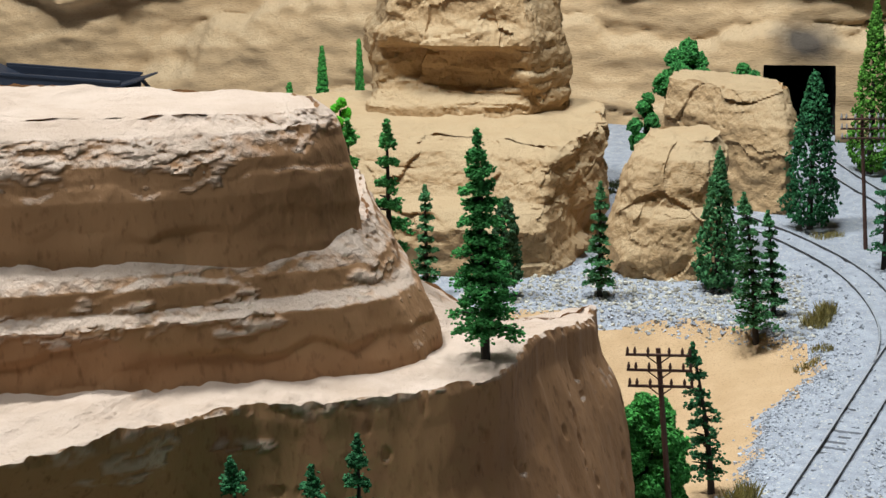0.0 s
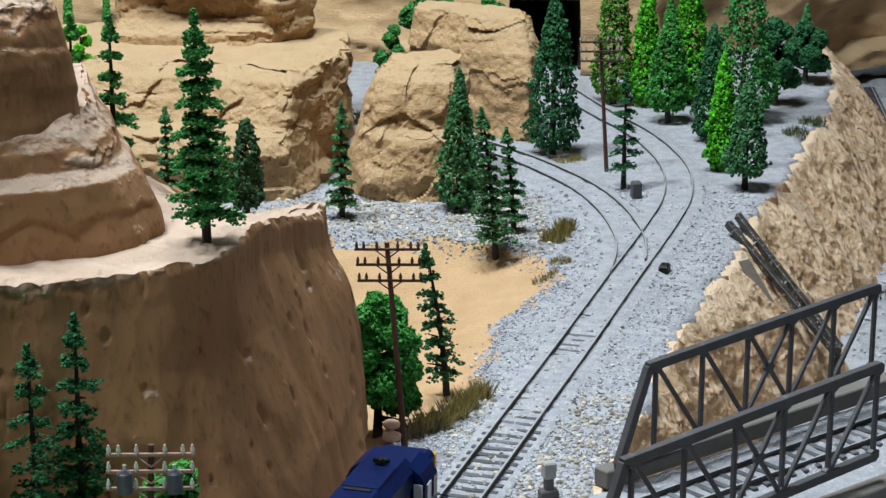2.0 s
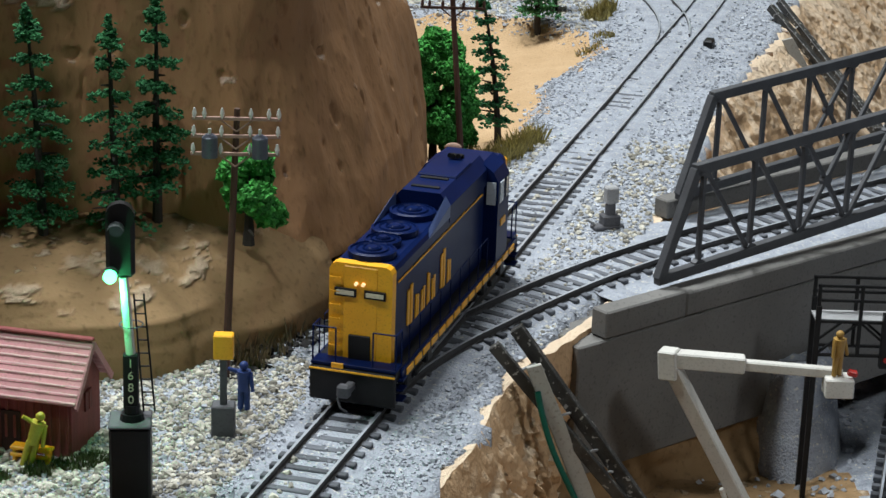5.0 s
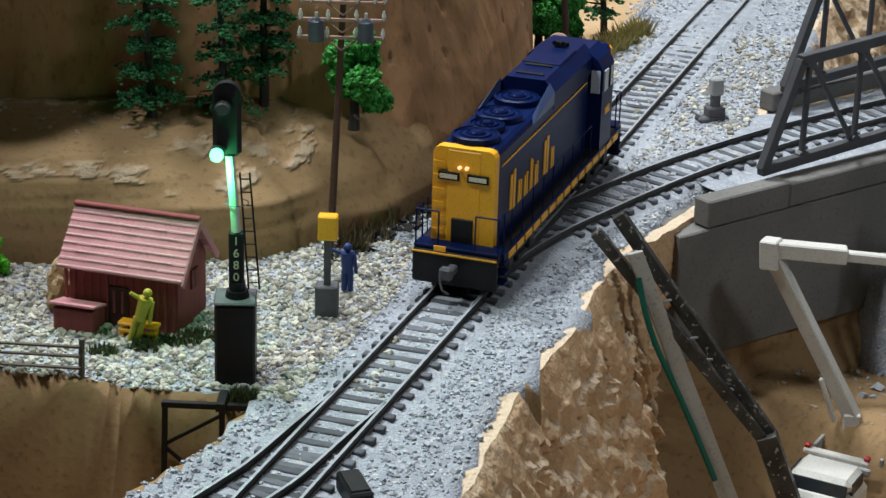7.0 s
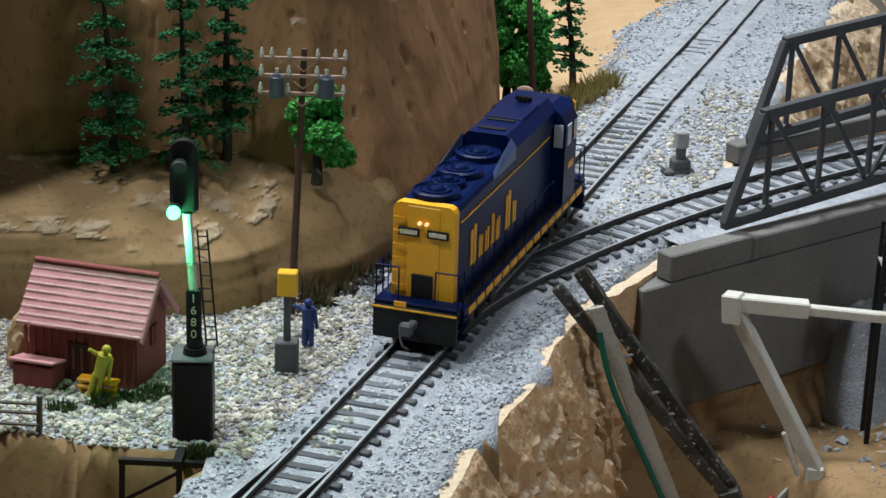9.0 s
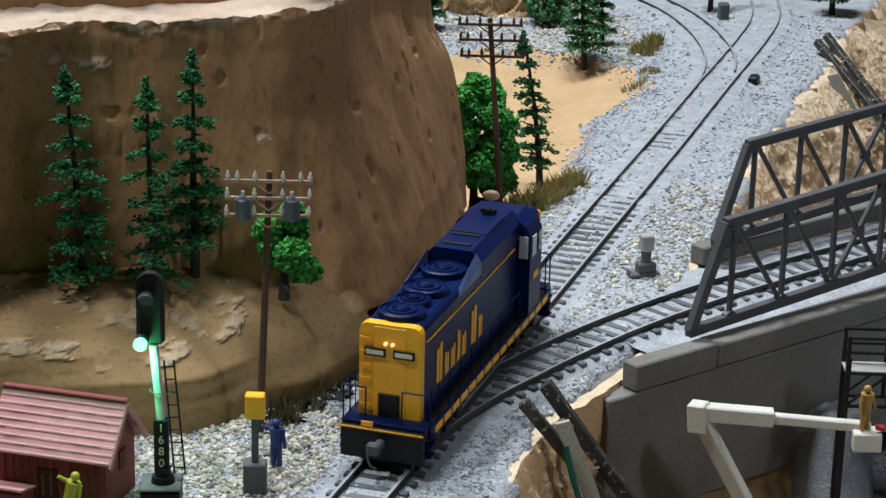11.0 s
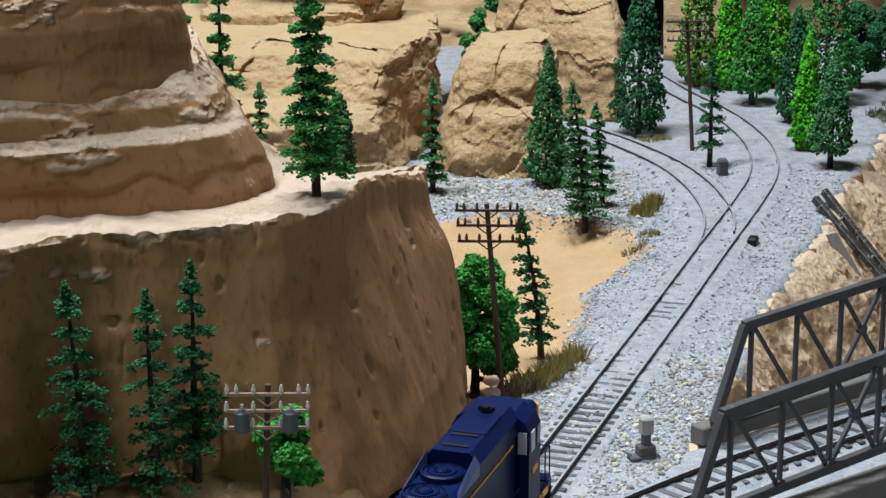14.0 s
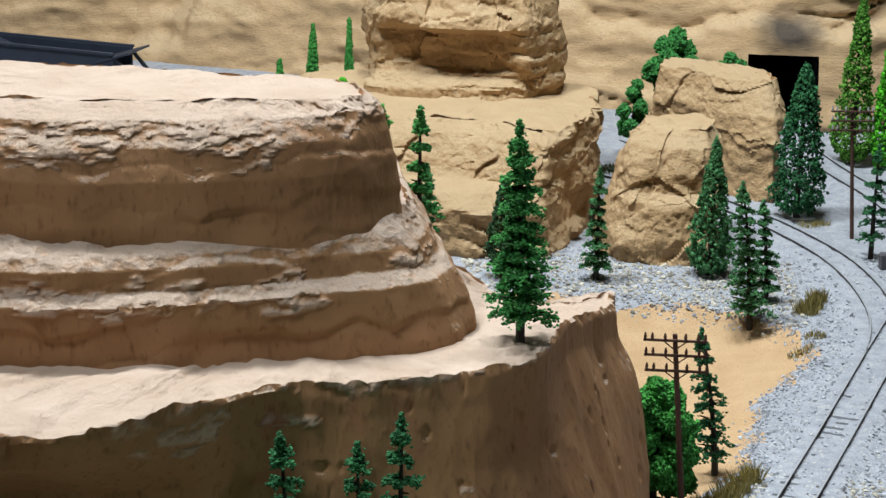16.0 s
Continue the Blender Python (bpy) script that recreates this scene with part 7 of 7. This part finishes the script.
for sy in (-1, 1):
    for sx in (-1, 1):
        bm = bmesh.new()
        bar_bm(bm, (sx * 0.0600, sy * 0.0150, 0.0320), (sx * 0.0790, sy * 0.0150, 0.0120), 0.0024, 0.0024)
        part("slanted_strut", bm, WAGON, wagon)
        for q in (-1, 1):
            bm = bmesh.new()
            cyl_bm(bm, 0.0058, 0.0058, 0.0024, Matrix.Translation((sx * 0.042 + q * 0.0105, sy * 0.0083, 0.0058)) @ Matrix.Rotation(math.pi / 2, 4, "X"), 16)
            part("wheel", bm, BLACK, wagon)

# ---------------------------------------------------------------- dry grass, twigs, gravel (nobody could count these)


def tufts(name, spots, mat, label, seed, height=0.007, blades=60, thick=0.00035):
    rng = np.random.default_rng(seed)
    spot = np.repeat(np.array(spots, float), blades, 0)
    n = len(spot)
    a, d = rng.uniform(0, 6.283, n), spot[:, 2] * np.sqrt(rng.uniform(0, 1, n))
    x, y = spot[:, 0] + d * np.cos(a), spot[:, 1] + 0.7 * d * np.sin(a)
    z = ground_height(x, y)
    b, l = rng.uniform(0, 6.283, n), height * rng.uniform(0.5, 1.1, n)
    tx, ty = x + 0.6 * l * rng.uniform(0.2, 1, n) * np.cos(b), y + 0.6 * l * rng.uniform(0.2, 1, n) * np.sin(b)
    w = thick * rng.uniform(0.7, 1.4, n)
    c, s = np.cos(b + 1.57) * w, np.sin(b + 1.57) * w
    v = np.stack([np.stack([x - c, y - s, z - 0.0008], 1), np.stack([x + c, y + s, z - 0.0008], 1), np.stack([(x + tx) / 2, (y + ty) / 2 - w, z + 0.62 * l], 1), np.stack([tx, ty, z + l], 1)], 1)
    f = np.array([(0, 1, 2), (1, 3, 2), (0, 2, 3)])[None] + 4 * np.arange(n)[:, None, None]
    return tagged(link_mesh(name, v.reshape(-1, 3), f.reshape(-1, 3), mat, smooth_shade=False), label, "grass", kind="stuff")


tufts("dry_grass", [(0.024, 0.968, 0.006), (0.030, 0.980, 0.006), (0.036, 0.992, 0.005), (0.017, 0.956, 0.007), (0.010, 0.950, 0.006)], STRAW, "tuft of dry straw-coloured grass beside the track", 41, 0.010, 130)
tufts("dry_grass", [(0.082, 1.245, 0.007), (0.086, 1.255, 0.006), (0.090, 1.268, 0.006)], STRAW, "yellowish grass clump beside the curved track", 42, 0.008, 150)
tufts("dry_grass", [(0.075, 1.190, 0.008), (0.084, 1.205, 0.006), (0.098, 1.425, 0.008), (0.106, 1.43, 0.006)], STRAW, "low yellow grass on the ballast", 43, 0.004, 100)
tufts("dry_grass", [(-0.045, 1.52, 0.010), (-0.03, 1.535, 0.010), (0.26, 1.50, 0.012), (0.275, 1.53, 0.012), (0.285, 1.36, 0.015)], TURF, "olive grass patches among the rocks", 44, 0.006, 200)
tufts("twig_scrub", [(-0.068, 0.722, 0.008), (-0.062, 0.735, 0.008), (-0.072, 0.712, 0.006)], TWIG, "dry brown twigs heaped at the mesa foot", 45, 0.009, 60, 0.0005)
tufts("twig_scrub", [(0.004, 0.942, 0.007), (0.012, 0.950, 0.006)], TWIG, "dark brown scrub beside the leaning pole", 46, 0.008, 110, 0.0005)
tufts("moss", [(-0.118, 0.628, 0.007), (-0.112, 0.632, 0.006), (-0.128, 0.6225, 0.005), (-0.140, 0.618, 0.005), (-0.094, 0.592, 0.004)], TURF, "dull green moss round the red hut", 47, 0.0026, 260, 0.0005)


def gravel(name, count, region, sizes, mat, label, seed, flat=0.8, keep=None):
    rng = np.random.default_rng(seed)
    x0, x1, y0, y1 = region
    x, y = rng.uniform(x0, x1, count), rng.uniform(y0, y1, count)
    ok = np.ones(count, bool) if keep is None else keep(x, y, rng)
    x, y = x[ok], y[ok]
    s = rng.uniform(*sizes, len(x)) * rng.choice([0.6, 0.8, 1.0, 1.35], len(x), p=[0.3, 0.35, 0.25, 0.1])
    z = ground_height(x, y) + 0.25 * s
    v, f = lumps(rng, np.stack([x, y, z], 1), s, flat, (ICO_V, ICO_F) if mat is STONE_PALE else (CUBE_V, CUBE_F), 0.22)
    return tagged(link_mesh(name, v, f, mat, smooth_shade=False), label, "gravel", kind="stuff")


def line_distance(x, y, lines):
    near = np.full(len(x), 1e9)
    for line in lines:
        for (ax, ay), (bx, by) in zip(line, line[1:]):
            dx, dy = bx - ax, by - ay
            t = np.clip(((x - ax) * dx + (y - ay) * dy) / (dx * dx + dy * dy), 0, 1)
            near = np.minimum(near, np.hypot(x - ax - t * dx, y - ay - t * dy))
    return near


def off_track(x, y, rng, gap=0.0150):
    near = line_distance(x, y, (MAIN, EAST, WEST, BRANCH, SIDING))
    free = (poly_distance(x, y, RAVINE) < -0.001) & (poly_distance(x, y, PIT) < -0.001) & (poly_distance(x, y, DELL) < 0.004 + 0.006 * rng.normal(size=len(x)))
    return free & ((near > gap) | ((near < 0.0068) & (rng.uniform(size=len(x)) < 0.16)))


gravel("gravel", 40000, (-0.15, 0.10, 0.46, 0.95), (0.0004, 0.0009), STONE, "loose grey ballast stones beside the front tracks", 51, keep=off_track)
gravel("gravel", 20000, (-0.10, 0.26, 0.90, 1.36), (0.0005, 0.0010), STONE, "loose grey ballast stones along the far tracks", 52, keep=off_track)
gravel("gravel", 12000, (-0.24, -0.052, 0.590, 0.72), (0.0006, 0.0013), STONE_PALE, "pale broken gravel round the red hut", 53,
       keep=lambda x, y, rng: off_track(x, y, rng, 0.020) & (poly_distance(x, y, [(-0.163, 0.642), (-0.121, 0.632), (-0.112, 0.664), (-0.153, 0.676)]) < 0))
gravel("gravel", 3200, (0.02, 0.12, 0.72, 1.0), (0.0006, 0.0014), STONE_PALE, "pale broken stones between bridge and main line", 54, keep=lambda x, y, rng: off_track(x, y, rng, 0.017))
gravel("gravel", 2600, (-0.12, 0.08, 1.22, 1.34), (0.0007, 0.0015), STONE_PALE, "pale stones along the back edge of the dell", 55, keep=lambda x, y, rng: off_track(x, y, rng, 0.017))
gravel("gravel", 9000, (0.08, 0.40, 0.74, 1.75), (0.0008, 0.0018), STONE, "grey stones on the ravine floor", 56, keep=lambda x, y, rng: (poly_distance(x, y, HOLLOW) < -0.02) & (poly_distance(x, y, RAVINE) > 0.035) & (line_distance(x, y, (LOWER,)) > 0.016))
gravel("gravel", 30000, (-0.06, 0.10, 0.86, 1.27), (0.0004, 0.0010), STONE, "grey stones scattered over the edge of the sand", 58, keep=lambda x, y, rng: (np.abs(poly_distance(x, y, DELL) - 0.003) < np.abs(rng.normal(0, 0.006, len(x)))) & (poly_distance(x, y, DELL) < 0.014) & (line_distance(x, y, (MAIN, WEST)) > 0.016) & (rng.uniform(size=len(x)) < 0.75))
# Stones coloured near black to hold the shade below the mesa overhang.
SHADE_STONE = island_variation(material("shade_tinted_scree", (0.055, 0.052, 0.05), (0.03, 0.028, 0.028), 0.9, scale=300, fine=1500, bump=0.3), 0.5)
gravel("scree", 5200, (-0.095, -0.005, 0.69, 0.90), (0.0008, 0.0019), SHADE_STONE, "scree along the mesa foot, coloured dark for the shade there", 57,
       keep=lambda x, y, rng: (poly_distance(x, y, [(-0.078, 0.698), (-0.054, 0.733), (-0.036, 0.778), (-0.010, 0.842), (-0.010, 0.895), (-0.03, 0.90), (-0.06, 0.83), (-0.09, 0.78)]) > -0.002) & (line_distance(x, y, (MAIN,)) > 0.017))

# ---------------------------------------------------------------- the room that closes the place
PAINT = material("room_wall_paint", (0.07, 0.069, 0.066), (0.055, 0.054, 0.052), 0.9, scale=2, fine=60, bump=0.1)
for name, sx, sy, sz, at in (("wall_north", 7.0, 0.1, 3.0, (0, 4.05, 0.6)), ("wall_south", 7.0, 0.1, 3.0, (0, -3.05, 0.6)), ("wall_east", 0.1, 7.0, 3.0, (3.55, 0.5, 0.6)), ("wall_west", 0.1, 7.0, 3.0, (-3.55, 0.5, 0.6)), ("ceiling", 7.0, 7.2, 0.1, (0, 0.5, 2.15)), ("floor", 7.0, 7.2, 0.1, (0, 0.5, -0.95))):
    bm = bmesh.new()
    box_bm(bm, sx, sy, sz, pose(*at))
    tagged(part(name, bm, PAINT), "plain painted surface of the layout room", name.split("_")[0], kind="structure")
